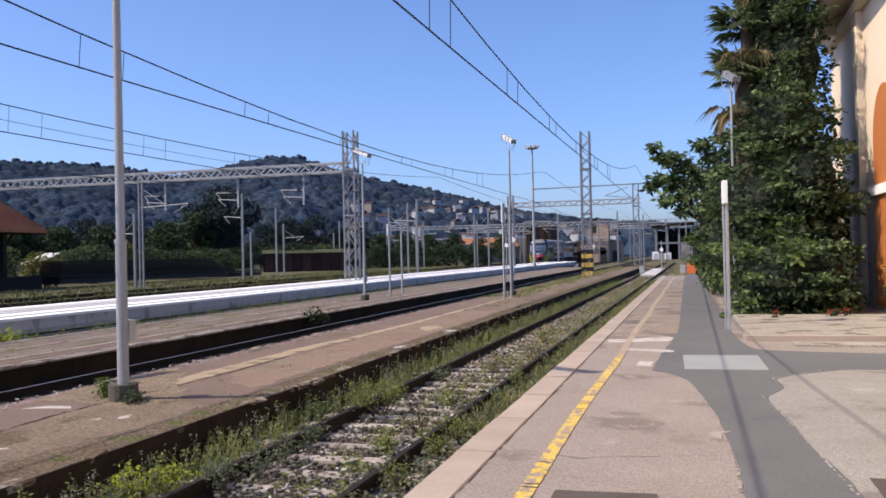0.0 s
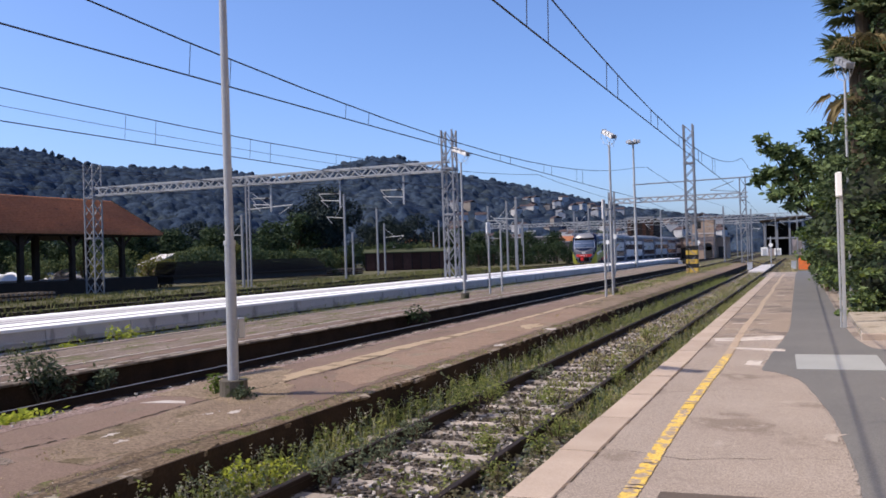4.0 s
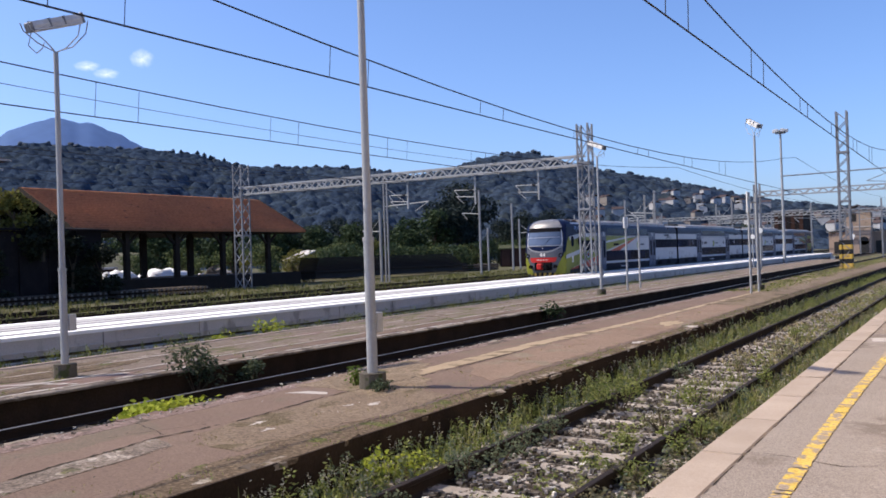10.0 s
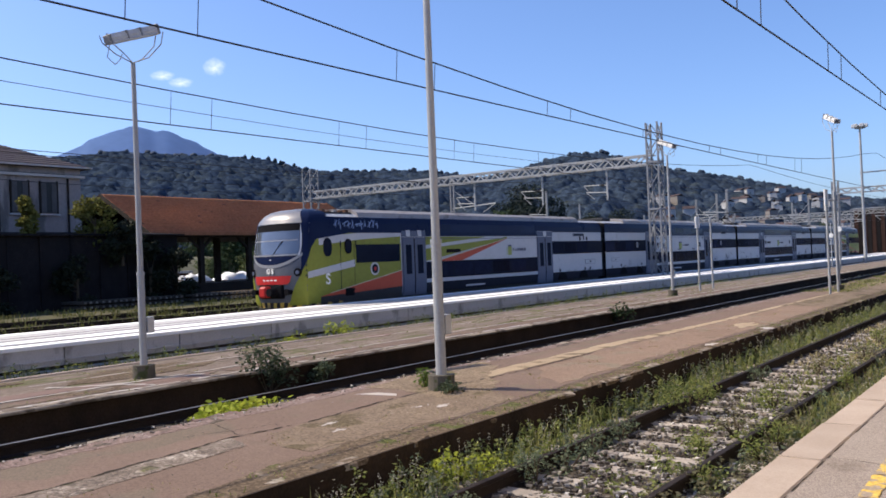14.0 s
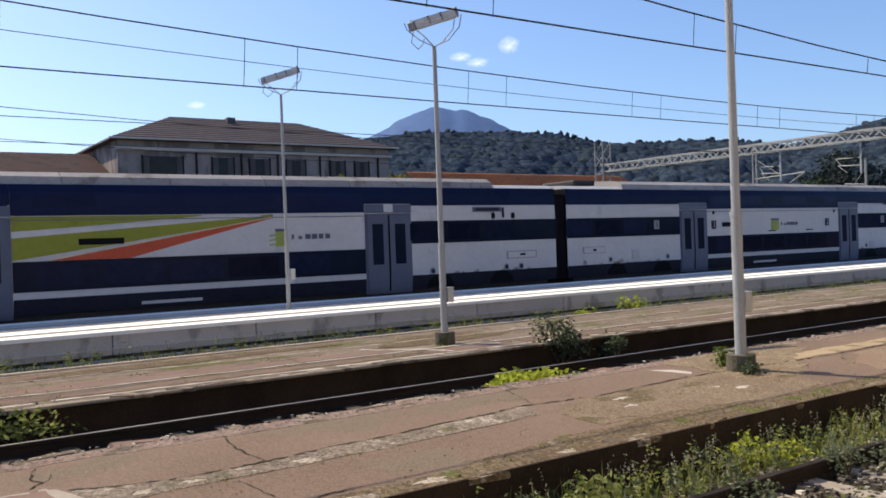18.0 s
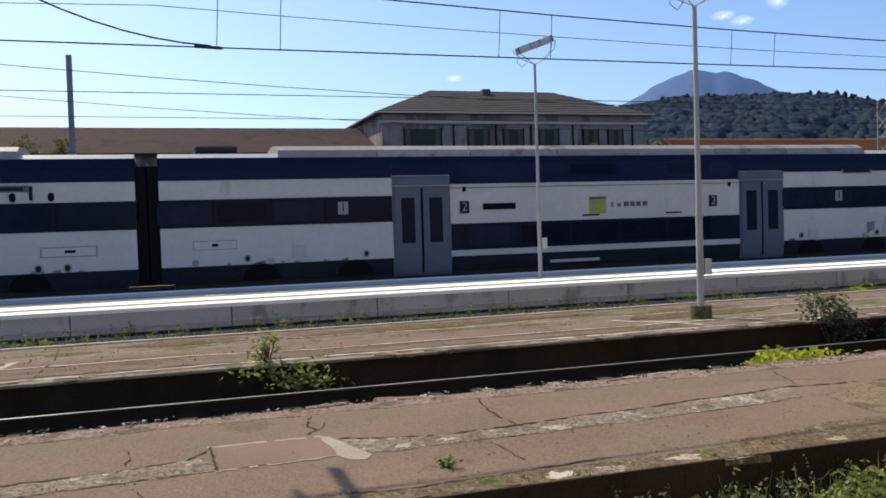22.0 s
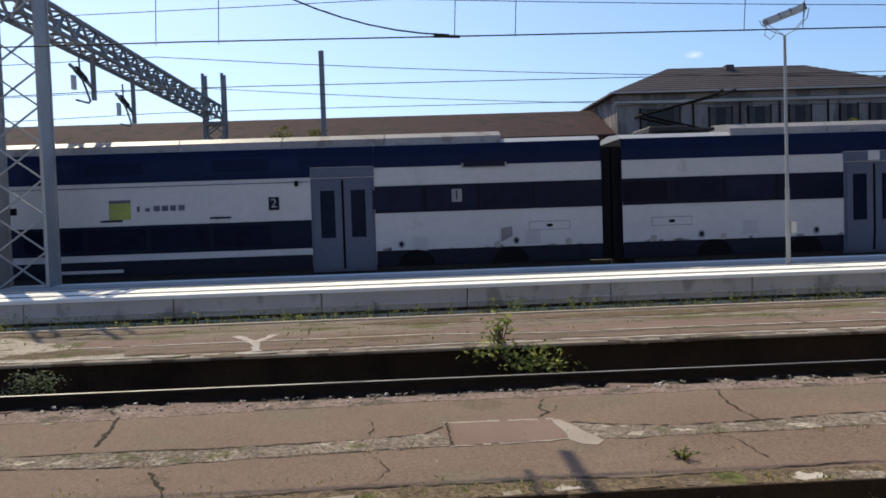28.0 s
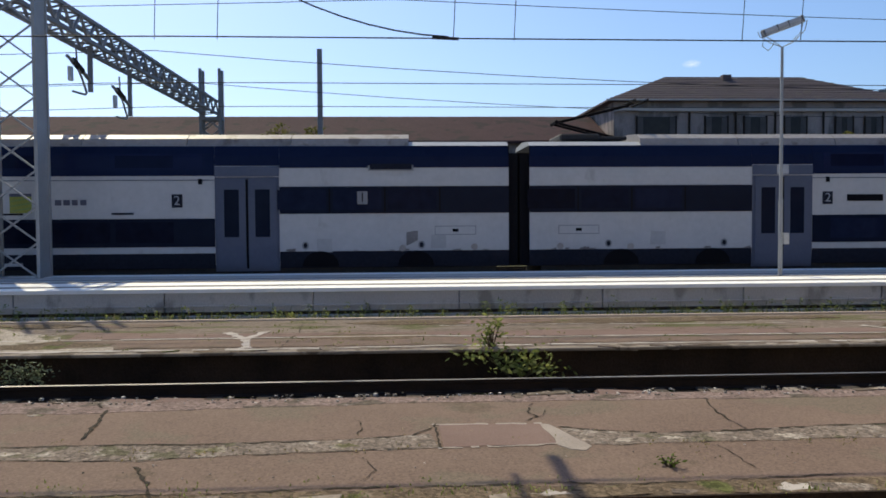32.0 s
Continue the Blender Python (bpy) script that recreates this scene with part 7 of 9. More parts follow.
weed_bush(pose(-11.3, 24.5, -0.4), 0.45, 0.55, 300, "leaf_dark", 0.10, "small dark bush on the platform wall", 66)
weed_bush(pose(-16.9, 16.2, -0.5), 0.22, 0.42, 120, "leaf_bright", 0.09, "yellow-flowered weed before the panel wall", 67, 2.0)
weed_bush(pose(-16.9, 18.0, -0.5), 0.34, 0.6, 260, "leaf_bright", 0.09, "yellow-flowered weed before the panel wall", 68, 2.0)
weed_bush(pose(-11.2, -4.8, -0.5), 0.36, 0.36, 420, "weed_grey", 0.05, "grey weed under the old platform", 69, 1.6)
weed_bush(pose(-4.85, 7.0, -0.54), 0.34, 0.4, 380, "leaf_bright", 0.06, "bright green weed beside the island platform", 70, 1.6)
weed_bush(pose(-4.7, 4.6, -0.54), 0.36, 0.4, 380, "weed_mix", 0.06, "leafy green weed beside the island platform", 71, 1.6)
weed_bush(pose(-6.72, 9.2, -0.1), 0.2, 0.2, 200, "weed_dusk", 0.05, "small weed at the foot of the lamp pole", 72)
weed_bush(pose(-7.4, 9.6, -0.1), 0.25, 0.28, 200, "leaf_light", 0.06, "small weed behind the lamp pole", 73)
weed_bush(pose(-5.9, 1.9, -0.12), 0.10, 0.09, 60, "leaf_light", 0.035, "small green tuft on the asphalt", 74)
weed_bush(pose(-4.14, 11.0, -0.54), 0.36, 0.5, 900, "weed_mix", 0.04, "fluffy green weed between the rails", 75, 1.5)
weed_bush(pose(4.32, 20.9, 0.1), 0.34, 2.0, 700, "leaf_ivy", 0.13, "slim leafy shrub against the station wall", 76)
g = random.Random(303)
for k, (x, y) in enumerate(((-2.75, 4.4), (-2.7, 5.6), (-2.76, 7.6), (-2.72, 6.6), (-2.66, 8.95), (-2.68, 10.4), (-2.7, 9.7), (-4.3, 5.9), (-4.28, 7.2), (-4.3, 8.4), (-4.3, 9.2), (-4.25, 7.8), (-3.3, 9.1), (-3.25, 10.1), (-3.37, 12.0), (-3.55, 15.3), (-2.77, 13.7), (-3.2, 17.5), (-3.5, 20.5), (-4.2, 14.2))):
    weed_bush(pose(x, y, -0.54), g.uniform(0.16, 0.28), g.uniform(0.26, 0.42), 260, ("weed_grey" if x < -4 else ("weed_mix", "weed_dry")[k % 2]), 0.042, "leafy weed clump growing in the ballast", 400 + k, 1.4)

# ---- ballast stones ----
def stones(name, label, n, x0, x1, y0, y1, z, size, seed, power=1.8, material="stone"):
    g = np.random.default_rng(seed)
    bm = bmesh.new()
    bmesh.ops.create_cube(bm, size=1.2)
    bm.verts.ensure_lookup_table()
    bv = np.array([q.co[:] for q in bm.verts])
    bf = np.array([[q.index for q in fc.verts] for fc in bm.faces])
    bm.free()
    V, F = [], []
    for k in range(n):
        s = g.uniform(*size)
        a = g.uniform(0, 6.28)
        c, sn = math.cos(a), math.sin(a)
        p = bv * g.uniform(0.55, 1.15, (len(bv), 3)) * s * np.array([1, g.uniform(0.6, 1), g.uniform(0.45, 0.8)])
        p = np.stack([p[:, 0] * c - p[:, 1] * sn, p[:, 0] * sn + p[:, 1] * c, p[:, 2]], 1)
        V.append(p + np.array([g.uniform(x0, x1), y0 + (y1 - y0) * g.random() ** power, z + g.uniform(0, 0.02)]))
        F.append(bf + k * len(bv))
    ob = raw(name, np.concatenate(V), np.concatenate(F).tolist(), M[material])
    tagged(ob, label, "gravel", kind="stuff")


M["stone_dark"] = pebbles("dirty_ballast_stone", (0.030, 0.023, 0.017), (0.20, 0.165, 0.13))
stones("ballast_stones", "dirty brown ballast stones between the rails", 13000, -4.95, -2.15, 2.0, 60, -0.518, (0.022, 0.055), 31, 2.2, "stone_dark")
stones("ballast_stones", "loose pale ballast stones between the rails", 7500, -4.3, -2.3, 2.0, 75, -0.510, (0.020, 0.050), 35, 1.35)
stones("ballast_stones", "loose ballast beside the shiny rail", 3000, -10.4, -8.35, -8, 40, -0.5, (0.02, 0.05), 32, 1.0)
stones("platform_grit", "loose gravel along the island platform's edge", 500, -8.32, -8.1, -6, 20, -0.095, (0.010, 0.024), 33, 1.0)
stones("platform_grit", "scattered small grit on the island platform", 320, -8.2, -5.4, -6, 20, -0.105, (0.005, 0.012), 34, 1.0)

# ---- worn surfaces ----
M["crack"] = mat("open_crack", (0.03, 0.025, 0.02), 0.95, 0, (0.06, 0.05, 0.035), 5, 0.9, 0.2, 40, 0.3, 0.01)
M["mortar"] = mat("pale_mortar", (0.28, 0.24, 0.205), 0.9, 0, (0.37, 0.325, 0.28), 2, 0.9, 0.15, 60, 0.4, 0.006)
M["grit"] = mat("gritty_pale_concrete", (0.125, 0.098, 0.078), 0.95, 0, (0.235, 0.195, 0.16), 2.5, 1.0, 0.25, 50, 0.6, 0.01, spots=(0.115, 0.105, 0.066), spot_scale=4, spot_at=0.60, spots2=(0.40, 0.355, 0.30), spot2_scale=3.0, spot2_at=0.56, speck=0.4, speck_scale=38)
M["moss_edge"] = mat("mossy_crumbled_edge", (0.092, 0.066, 0.043), 0.95, 0, (0.175, 0.134, 0.090), 1.6, 0.9, 0.25, 40, 0.7, 0.02, spots=(0.095, 0.10, 0.035), spot_scale=2.2, spot_at=0.60, spots2=(0.25, 0.21, 0.16), spot2_scale=2.0, spot2_at=0.61, speck=0.4, speck_scale=34)
M["yellow_grit"] = mat("yellowish_worn_strip", (0.30, 0.23, 0.145), 0.92, 0, (0.40, 0.32, 0.22), 1.5, 0.9, 0.2, 40, 0.5, 0.01, spots=(0.18, 0.14, 0.09), spot_scale=2.0, spot_at=0.55)
M["mortar_white"] = mat("whitish_mortar", (0.37, 0.33, 0.295), 0.9, 0, (0.52, 0.475, 0.43), 2, 0.9, 0.15, 60, 0.4, 0.006, spots=(0.33, 0.29, 0.25), spot_scale=5, spot_at=0.55)
M["dull_asphalt"] = mat("dull_brown_asphalt", (0.215, 0.172, 0.135), 0.9, 0, (0.285, 0.235, 0.19), 0.9, 0.9, 0.2, 60, 0.5, 0.008, speck=0.3, speck_scale=60, spots=(0.15, 0.125, 0.11), spot_scale=0.9, spot_at=0.55)
M["field_grey"] = mat("grey_worn_concrete", (0.225, 0.205, 0.175), 0.92, 0, (0.315, 0.292, 0.255), 0.8, 0.9, 0.2, 80, 0.5, 0.008, speck=0.25, speck_scale=90, spots=(0.19, 0.168, 0.14), spot_scale=0.9, spot_at=0.56, spots2=(0.36, 0.335, 0.295), spot2_scale=1.3, spot2_at=0.6)
M["cover_pale"] = mat("pale_cover_panel", (0.245, 0.255, 0.25), 0.85, 0, (0.31, 0.32, 0.31), 1.5, 0.8, 0.1, 60, 0.3, 0.004)
M["cover_dark"] = mat("dark_service_cover", (0.075, 0.058, 0.047), 0.85, 0, (0.11, 0.09, 0.075), 2.0, 0.8, 0.15, 50, 0.4, 0.004)
M["grit_pale"] = mat("pale_ragged_concrete", (0.26, 0.222, 0.18), 0.95, 0, (0.44, 0.39, 0.325), 1.6, 1.0, 0.25, 50, 0.6, 0.01, spots=(0.13, 0.12, 0.06), spot_scale=1.8, spot_at=0.58, speck=0.3, speck_scale=38)
M["kerb_pink"] = mat("pinkish_worn_kerb", (0.150, 0.105, 0.090), 0.92, 0, (0.255, 0.195, 0.170), 2.0, 0.9, 0.25, 40, 0.6, 0.012, spots=(0.11, 0.09, 0.07), spot_scale=2.2, spot_at=0.57, spots2=(0.33, 0.28, 0.25), spot2_scale=3.0, spot2_at=0.6, speck=0.35, speck_scale=34)
M["dirt_tan"] = mat("tan_dirt", (0.150, 0.112, 0.080), 0.95, 0, (0.225, 0.175, 0.125), 1.3, 0.9, 0.2, 40, 0.5, 0.01, spots=(0.120, 0.095, 0.058), spot_scale=1.6, spot_at=0.56, speck=0.3, speck_scale=40, spots2=(0.30, 0.25, 0.19), spot2_scale=2.5, spot2_at=0.63)
M["patch_red"] = mat("red_brown_patch", (0.175, 0.120, 0.100), 0.9, 0, (0.225, 0.16, 0.135), 1.5, 0.8, 0.15, 60, 0.4, 0.006)


def z2(x):
    """Height of the island platform's surface."""
    return float(np.interp(-x, [5.33, 6.8, 8.3], [-0.13, -0.085, -0.09]))


def ribbon(name, pts, w, z, material, parent, jag=0.02, seed=0, label="", step=0.12, even=0.5, gaps=0.0):
    """A thin wandering strip lying on a surface, such as a crack or a seam of mortar."""
    g = random.Random(seed)
    line = []
    for (x0, y0), (x1, y1) in zip(pts, pts[1:]):
        n = max(1, int(math.hypot(x1 - x0, y1 - y0) / step))
        for i in range(n):
            u = i / n
            line.append((x0 + (x1 - x0) * u, y0 + (y1 - y0) * u))
    line.append(pts[-1])
    V, F = [], []
    for i, (x, y) in enumerate(line):
        a, b = line[max(0, i - 1)], line[min(len(line) - 1, i + 1)]
        dx, dy = b[0] - a[0], b[1] - a[1]
        L = math.hypot(dx, dy) or 1
        nx, ny = -dy / L, dx / L
        o, ww = g.uniform(-jag, jag), w * g.uniform(1 - even * 1.3, 1 + even * 0.6)
        x, y = x + nx * o, y + ny * o
        for q in (1, -1):
            qx = x + q * nx * ww / 2
            V.append((qx, y + q * ny * ww / 2, z if parent is not p2 else z2(qx) + (0.0062 if material is M["crack"] else 0.0048)))
        if i and g.random() >= gaps:
            k = len(V)
            F.append((k - 4, k - 3, k - 1, k - 2))
    return raw(name, V, F, material, parent, label)


def sheet(name, pts, z, t, material, parent, label="", rag=0.0, seed=0, lift=0.0025):
    """A flat patch of thin material with a slightly ragged outline."""
    g = random.Random(seed)
    out = []
    for (x0, y0), (x1, y1) in zip(pts, pts[1:] + pts[:1]):
        n = max(1, int(math.hypot(x1 - x0, y1 - y0) / 0.15)) if rag else 1
        for i in range(n):
            u = i / n
            out.append((x0 + (x1 - x0) * u + g.uniform(-rag, rag), y0 + (y1 - y0) * u + g.uniform(-rag, rag)))
    bm = bmesh.new()
    a = [bm.verts.new((x, y, z + t)) for x, y in out]
    b = [bm.verts.new((x, y, z)) for x, y in out]
    bm.faces.new(a)
    for i in range(len(a)):
        j = (i + 1) % len(a)
        bm.faces.new((a[i], b[i], b[j], a[j]))
    bmesh.ops.recalc_face_normals(bm, faces=bm.faces)
    bmesh.ops.triangulate(bm, faces=bm.faces)
    if parent is p2:
        bmesh.ops.bisect_plane(bm, geom=bm.verts[:] + bm.edges[:] + bm.faces[:], plane_co=(-6.8, 0, 0), plane_no=(1, 0, 0))
        for v in bm.verts:
            v.co.z = z2(v.co.x) + (lift if v.co.z > z + t * 0.5 else -0.002)
    return part(name, bm, material, parent, label)


# island platform: a long seam with a gritty band beside it, crumbling edges, patches
SEAM_A = [(-6.70, -12), (-6.69, -3.3), (-6.65, -2.86), (-6.69, -2.4), (-6.66, -1.57), (-6.69, -0.7), (-6.72, -0.26), (-6.78, 0.1)]
SEAM_B = [(-6.97, 1.31), (-6.86, 1.56), (-6.74, 2.0), (-6.73, 2.43), (-6.77, 2.9), (-6.85, 3.5), (-6.86, 4.0), (-6.96, 4.67), (-7.01, 5.34), (-7.10, 5.86), (-7.04, 6.2), (-6.95, 6.9), (-7.02, 7.7), (-7.10, 8.4)]
sheet("gritty_band", SEAM_A + [(-6.44, 0.11), (-6.40, -0.4), (-6.38, -1.1), (-6.28, -1.9), (-6.31, -2.3), (-6.36, -3.1), (-6.34, -12)], -0.09, 0.006, M["grit"], p2, "gritty pale band along the seam", 0.03, 1)
sheet("gritty_band", SEAM_B[:10] + [(-6.66, 5.7), (-6.61, 5.1), (-6.54, 4.4), (-6.50, 3.5), (-6.47, 2.8), (-6.44, 1.9), (-6.45, 1.35)], -0.09, 0.006, M["grit"], p2, "gritty pale band along the seam", 0.03, 2)
sheet("edge_band", [(-5.60, -12), (-5.56, -1.1), (-5.60, 0.5), (-5.56, 1.4), (-5.62, 2.4), (-5.58, 3.4), (-5.74, 4.7), (-5.86, 5.3), (-5.82, 5.8), (-5.90, 6.6), (-5.80, 7.4), (-5.62, 8.0), (-5.70, 9.4), (-5.66, 14), (-5.75, 60), (-5.34, 60), (-5.34, -12)], -0.128, 0.008, M["moss_edge"], p2, "crumbling mossy edge strip", 0.03, 3)
sheet("dirt_field", [(-6.84, 6.2), (-6.92, 6.9), (-6.98, 7.9), (-7.06, 9.0), (-7.5, 9.7), (-7.25, 10.6), (-6.8, 9.9), (-6.2, 9.5), (-5.74, 9.4), (-5.64, 8.2), (-5.82, 7.4), (-5.94, 6.6), (-5.88, 5.9), (-6.3, 5.9)], -0.1, 0.008, M["dirt_tan"], p2, "tan dirt round the lamp's foot", 0.05, 7, lift=0.0030)
M["soil_ochre"] = mat("ochre_soil", (0.150, 0.112, 0.076), 0.95, 0, (0.255, 0.200, 0.140), 1.8, 1.0, 0.25, 40, 0.6, 0.012, spots=(0.11, 0.10, 0.045), spot_scale=2.2, spot_at=0.58, spots2=(0.33, 0.27, 0.19), spot2_scale=2.6, spot2_at=0.62, speck=0.35, speck_scale=38)
sheet("soil_patch", [(-8.2, 9.2), (-8.25, 11.0), (-8.15, 12.2), (-7.6, 11.8), (-7.2, 10.9), (-6.7, 10.3), (-6.3, 9.7), (-6.45, 8.9), (-7.0, 9.0), (-7.6, 9.1)], -0.1, 0.008, M["soil_ochre"], p2, "ochre soil and moss round the lamp pole", 0.08, 15, lift=0.0036)
M["asphalt_ruddy"] = mat("ruddy_worn_asphalt", (0.185, 0.127, 0.092), 0.9, 0, (0.265, 0.195, 0.145), 0.9, 0.9, 0.2, 45, 0.4, 0.008, spots=(0.22, 0.18, 0.13), spot_scale=1.3, spot_at=0.57, speck=0.2, speck_scale=55, spots2=(0.13, 0.105, 0.07), spot2_scale=0.9, spot2_at=0.62)
sheet("ruddy_field", [(-6.8, 11.8), (-6.86, 14), (-6.84, 20), (-6.8, 26.5), (-5.78, 26.5), (-5.72, 20), (-5.78, 14), (-5.8, 10.6), (-6.3, 10.9)], -0.1, 0.008, M["asphalt_ruddy"], p2, "ruddy worn asphalt", 0.06, 16, lift=0.0031)
sheet("far_dirt", [(-7.0, 26), (-6.9, 40), (-6.7, 60), (-6.9, 95), (-5.5, 95), (-5.5, 26)], -0.11, 0.03, M["dirt_tan"], p2, "dry tan dirt over the far end", 0.05, 14)
sheet("far_band", [(-8.28, -12), (-8.28, 60), (-8.05, 60), (-8.0, 10), (-7.95, 4.3), (-8.0, 0.2), (-7.9, -1.7), (-7.78, -2.8), (-7.86, -3.9), (-7.95, -12)], -0.094, 0.007, M["kerb_pink"], p2, "pinkish gravelly far edge", 0.03, 4)
sheet("pale_band", [(-7.66, 9.9), (-7.40, 11.2), (-7.36, 13.0), (-7.39, 15.3), (-7.21, 17.8), (-7.1, 21), (-7.1, 60), (-6.9, 60), (-6.9, 21), (-6.96, 17.2), (-7.07, 14.7), (-6.98, 12.3), (-7.03, 10.7), (-7.40, 9.8)], -0.092, 0.006, M["yellow_grit"], p2, "pale worn strip", 0.03, 5)
sheet("repair_patch", [(-7.12, 0.33), (-7.10, 1.18), (-6.50, 1.22), (-6.46, 0.35)], -0.089, 0.009, M["patch_red"], p2, "reddish repair patch", 0.012, 6, lift=0.004)
ribbon("mortar_seam", [(-7.13, 0.28), (-7.12, 0.75), (-7.11, 1.2)], 0.05, -0.077, M["mortar"], p2, 0.012, 0, gaps=0.12, step=0.06)
ribbon("mortar_seam", [(-6.44, 0.3), (-6.46, 0.8), (-6.49, 1.24)], 0.035, -0.077, M["mortar"], p2, 0.012, 1, gaps=0.12, step=0.06)
ribbon("crack", [(-7.14, 0.3), (-6.8, 0.31), (-6.44, 0.32)], 0.018, -0.077, M["crack"], p2, 0.01, 2, step=0.05)
sheet("mortar_patch", [(-7.10, 1.18), (-7.08, 1.25), (-6.70, 1.36), (-6.42, 1.46), (-6.30, 1.40), (-6.34, 1.28), (-6.48, 1.22)], -0.09, 0.008, M["mortar"], p2, "pale mortar wedge", 0.012, 11, lift=0.0044)
sheet("mortar_patch", [(-6.74, 0.02), (-6.84, 0.27), (-6.45, 0.30), (-6.43, 0.02)], -0.09, 0.008, M["grit"], p2, "", 0.02, 12, lift=0.0040)
sheet("mortar_patch", [(-7.82, 8.60), (-7.62, 8.84), (-7.32, 8.86), (-7.20, 8.72), (-7.42, 8.68)], -0.09, 0.008, M["mortar_white"], p2, "pale mortar repair", 0.015, 13, lift=0.0044)
for k, (pts, w) in enumerate(((SEAM_A + [(-7.0, 0.28)], 0.022), (SEAM_B + [(-7.0, 9.6), (-6.9, 11.5), (-6.95, 14)], 0.034), ([(-6.33, -12), (-6.35, -2.9), (-6.29, -1.9), (-6.40, -0.6), (-6.44, 0.1)], 0.012), ([(-6.44, 1.6), (-6.47, 2.8), (-6.54, 4.4), (-6.62, 5.7)], 0.008),
                              ([(-5.61, -10), (-5.56, -1.14), (-5.61, -0.4), (-5.60, 0.5), (-5.62, 1.08), (-5.56, 1.44), (-5.60, 2.2), (-5.67, 3.1)], 0.022),
                              ([(-7.91, -2.64), (-7.51, -2.57), (-7.16, -2.52), (-6.85, -2.49)], 0.03), ([(-8.22, -2.8), (-8.0, -2.7)], 0.02), ([(-6.14, -1.85), (-5.95, -1.77), (-5.79, -1.68), (-5.45, -1.55)], 0.034),
                              ([(-7.98, 2.91), (-7.45, 2.80), (-7.1, 2.79), (-6.80, 2.81)], 0.016), ([(-6.38, 2.42), (-6.10, 2.45), (-5.85, 2.48)], 0.013), ([(-7.9, 1.23), (-7.53, 1.14), (-7.35, 1.19), (-7.2, 1.09)], 0.018), ([(-7.62, 1.3), (-7.4, 1.26), (-7.3, 1.16)], 0.014),
                              ([(-8.01, 6.36), (-7.44, 6.14), (-7.1, 6.0)], 0.014), ([(-6.25, -0.25), (-5.95, -0.15), (-5.64, -0.3)], 0.009), ([(-7.35, -0.35), (-7.2, -0.3), (-6.85, -0.32)], 0.012), ([(-7.6, 5.6), (-7.2, 6.6), (-7.0, 6.5)], 0.010),
                              ([(-7.4, 12.5), (-6.6, 12.3), (-5.6, 12.7)], 0.014), ([(-7.0, 17), (-5.6, 17.4)], 0.016))):
    ribbon("crack", pts, w, -0.079, M["crack"], p2, 0.016, 100 + k, step=0.06, gaps=0.06, even=0.7)
g = random.Random(77)
for k, (x, y, r, m) in enumerate(((-6.69, 4.55, 0.07, "mortar"), (-6.68, 6.92, 0.09, "mortar_white"), (-6.37, 6.74, 0.08, "mortar_white"), (-6.24, 8.45, 0.10, "mortar_white"), (-6.45, 8.2, 0.07, "mortar_white"), (-6.55, 1.75, 0.08, "mortar"), (-6.6, 2.15, 0.09, "mortar"), (-6.6, 3.05, 0.09, "mortar"), (-6.5, -2.9, 0.1, "mortar"),
                                  (-6.5, -1.4, 0.12, "mortar"), (-6.56, -0.4, 0.1, "mortar"), (-6.1, 20.0, 0.5, "yellow_grit"), (-5.55, 16.0, 0.2, "mortar_white"), (-5.5, 19.5, 0.25, "mortar_white"), (-7.75, -3.2, 0.06, "mortar"), (-5.45, 5.0, 0.09, "mortar"), (-5.46, 3.6, 0.12, "mortar"), (-5.42, 1.0, 0.12, "mortar_white"), (-5.45, 2.6, 0.13, "mortar_white"))):
    r *= 0.7
    ring = [(x + r * g.uniform(0.3, 1.2) * math.cos(a), y + 2.0 * r * g.uniform(0.3, 1.2) * math.sin(a)) for a in np.linspace(0, 5.9, 18)]
    sheet("worn_patch", ring, z2(x) - 0.002, 0.0045, M["grit_pale" if m == "mortar" else m], p2, "", 0.02, 300 + k, lift=0.0037)


def edge_stones(parent, x, z, y0, y1, n, seed, mats):
    """Loose and broken edge pieces that give a platform's lip its ragged line."""
    g = random.Random(seed)
    for k in range(n):
        L, w, h = g.uniform(0.10, 0.50), g.uniform(0.06, 0.16), g.uniform(0.03, 0.06)
        bm = bmesh.new()
        bmesh.ops.create_cube(bm, size=1)
        for q in bm.verts:
            q.co = Vector((q.co.x * w * g.uniform(0.7, 1.2), q.co.y * L * g.uniform(0.75, 1.2), q.co.z * h * g.uniform(0.7, 1.1)))
        bmesh.ops.transform(bm, matrix=pose(x + g.uniform(-0.06, 0.03), g.uniform(y0, y1), z - h * g.uniform(0.25, 0.45), g.uniform(-3, 3), g.uniform(-5, 12), g.uniform(-14, 14)), verts=bm.verts)
        part("edge_stone", bm, M[mats[k % len(mats)]], parent)


edge_stones(p2, -5.36, -0.125, -9, 34, 130, 71, ("moss_edge", "kerb_worn", "grit", "moss_edge"))
edge_stones(p2, -8.28, -0.088, -8, 26, 60, 72, ("kerb_worn", "patch_red", "grit"))
edge_stones(p3, -11.46, -0.118, -9, 40, 110, 73, ("kerb_worn", "moss_edge", "kerb_worn", "grit"))

# old platform: pale lines, Y-shaped repair, dark line
ribbon("mortar_seam", [(-13.34, -2.6), (-12.6, -2.2), (-11.75, -2.05)], 0.16, -0.115, M["mortar_white"], p3, 0.02, 21, "pale repair")
ribbon("mortar_seam", [(-13.42, -2.0), (-12.6, -2.2)], 0.12, -0.114, M["mortar_white"], p3, 0.02, 22)
ribbon("mortar_seam", [(-13.2, 7.3), (-12.3, 8.1), (-11.75, 8.3)], 0.16, -0.115, M["mortar_white"], p3, 0.03, 23, "pale repair")
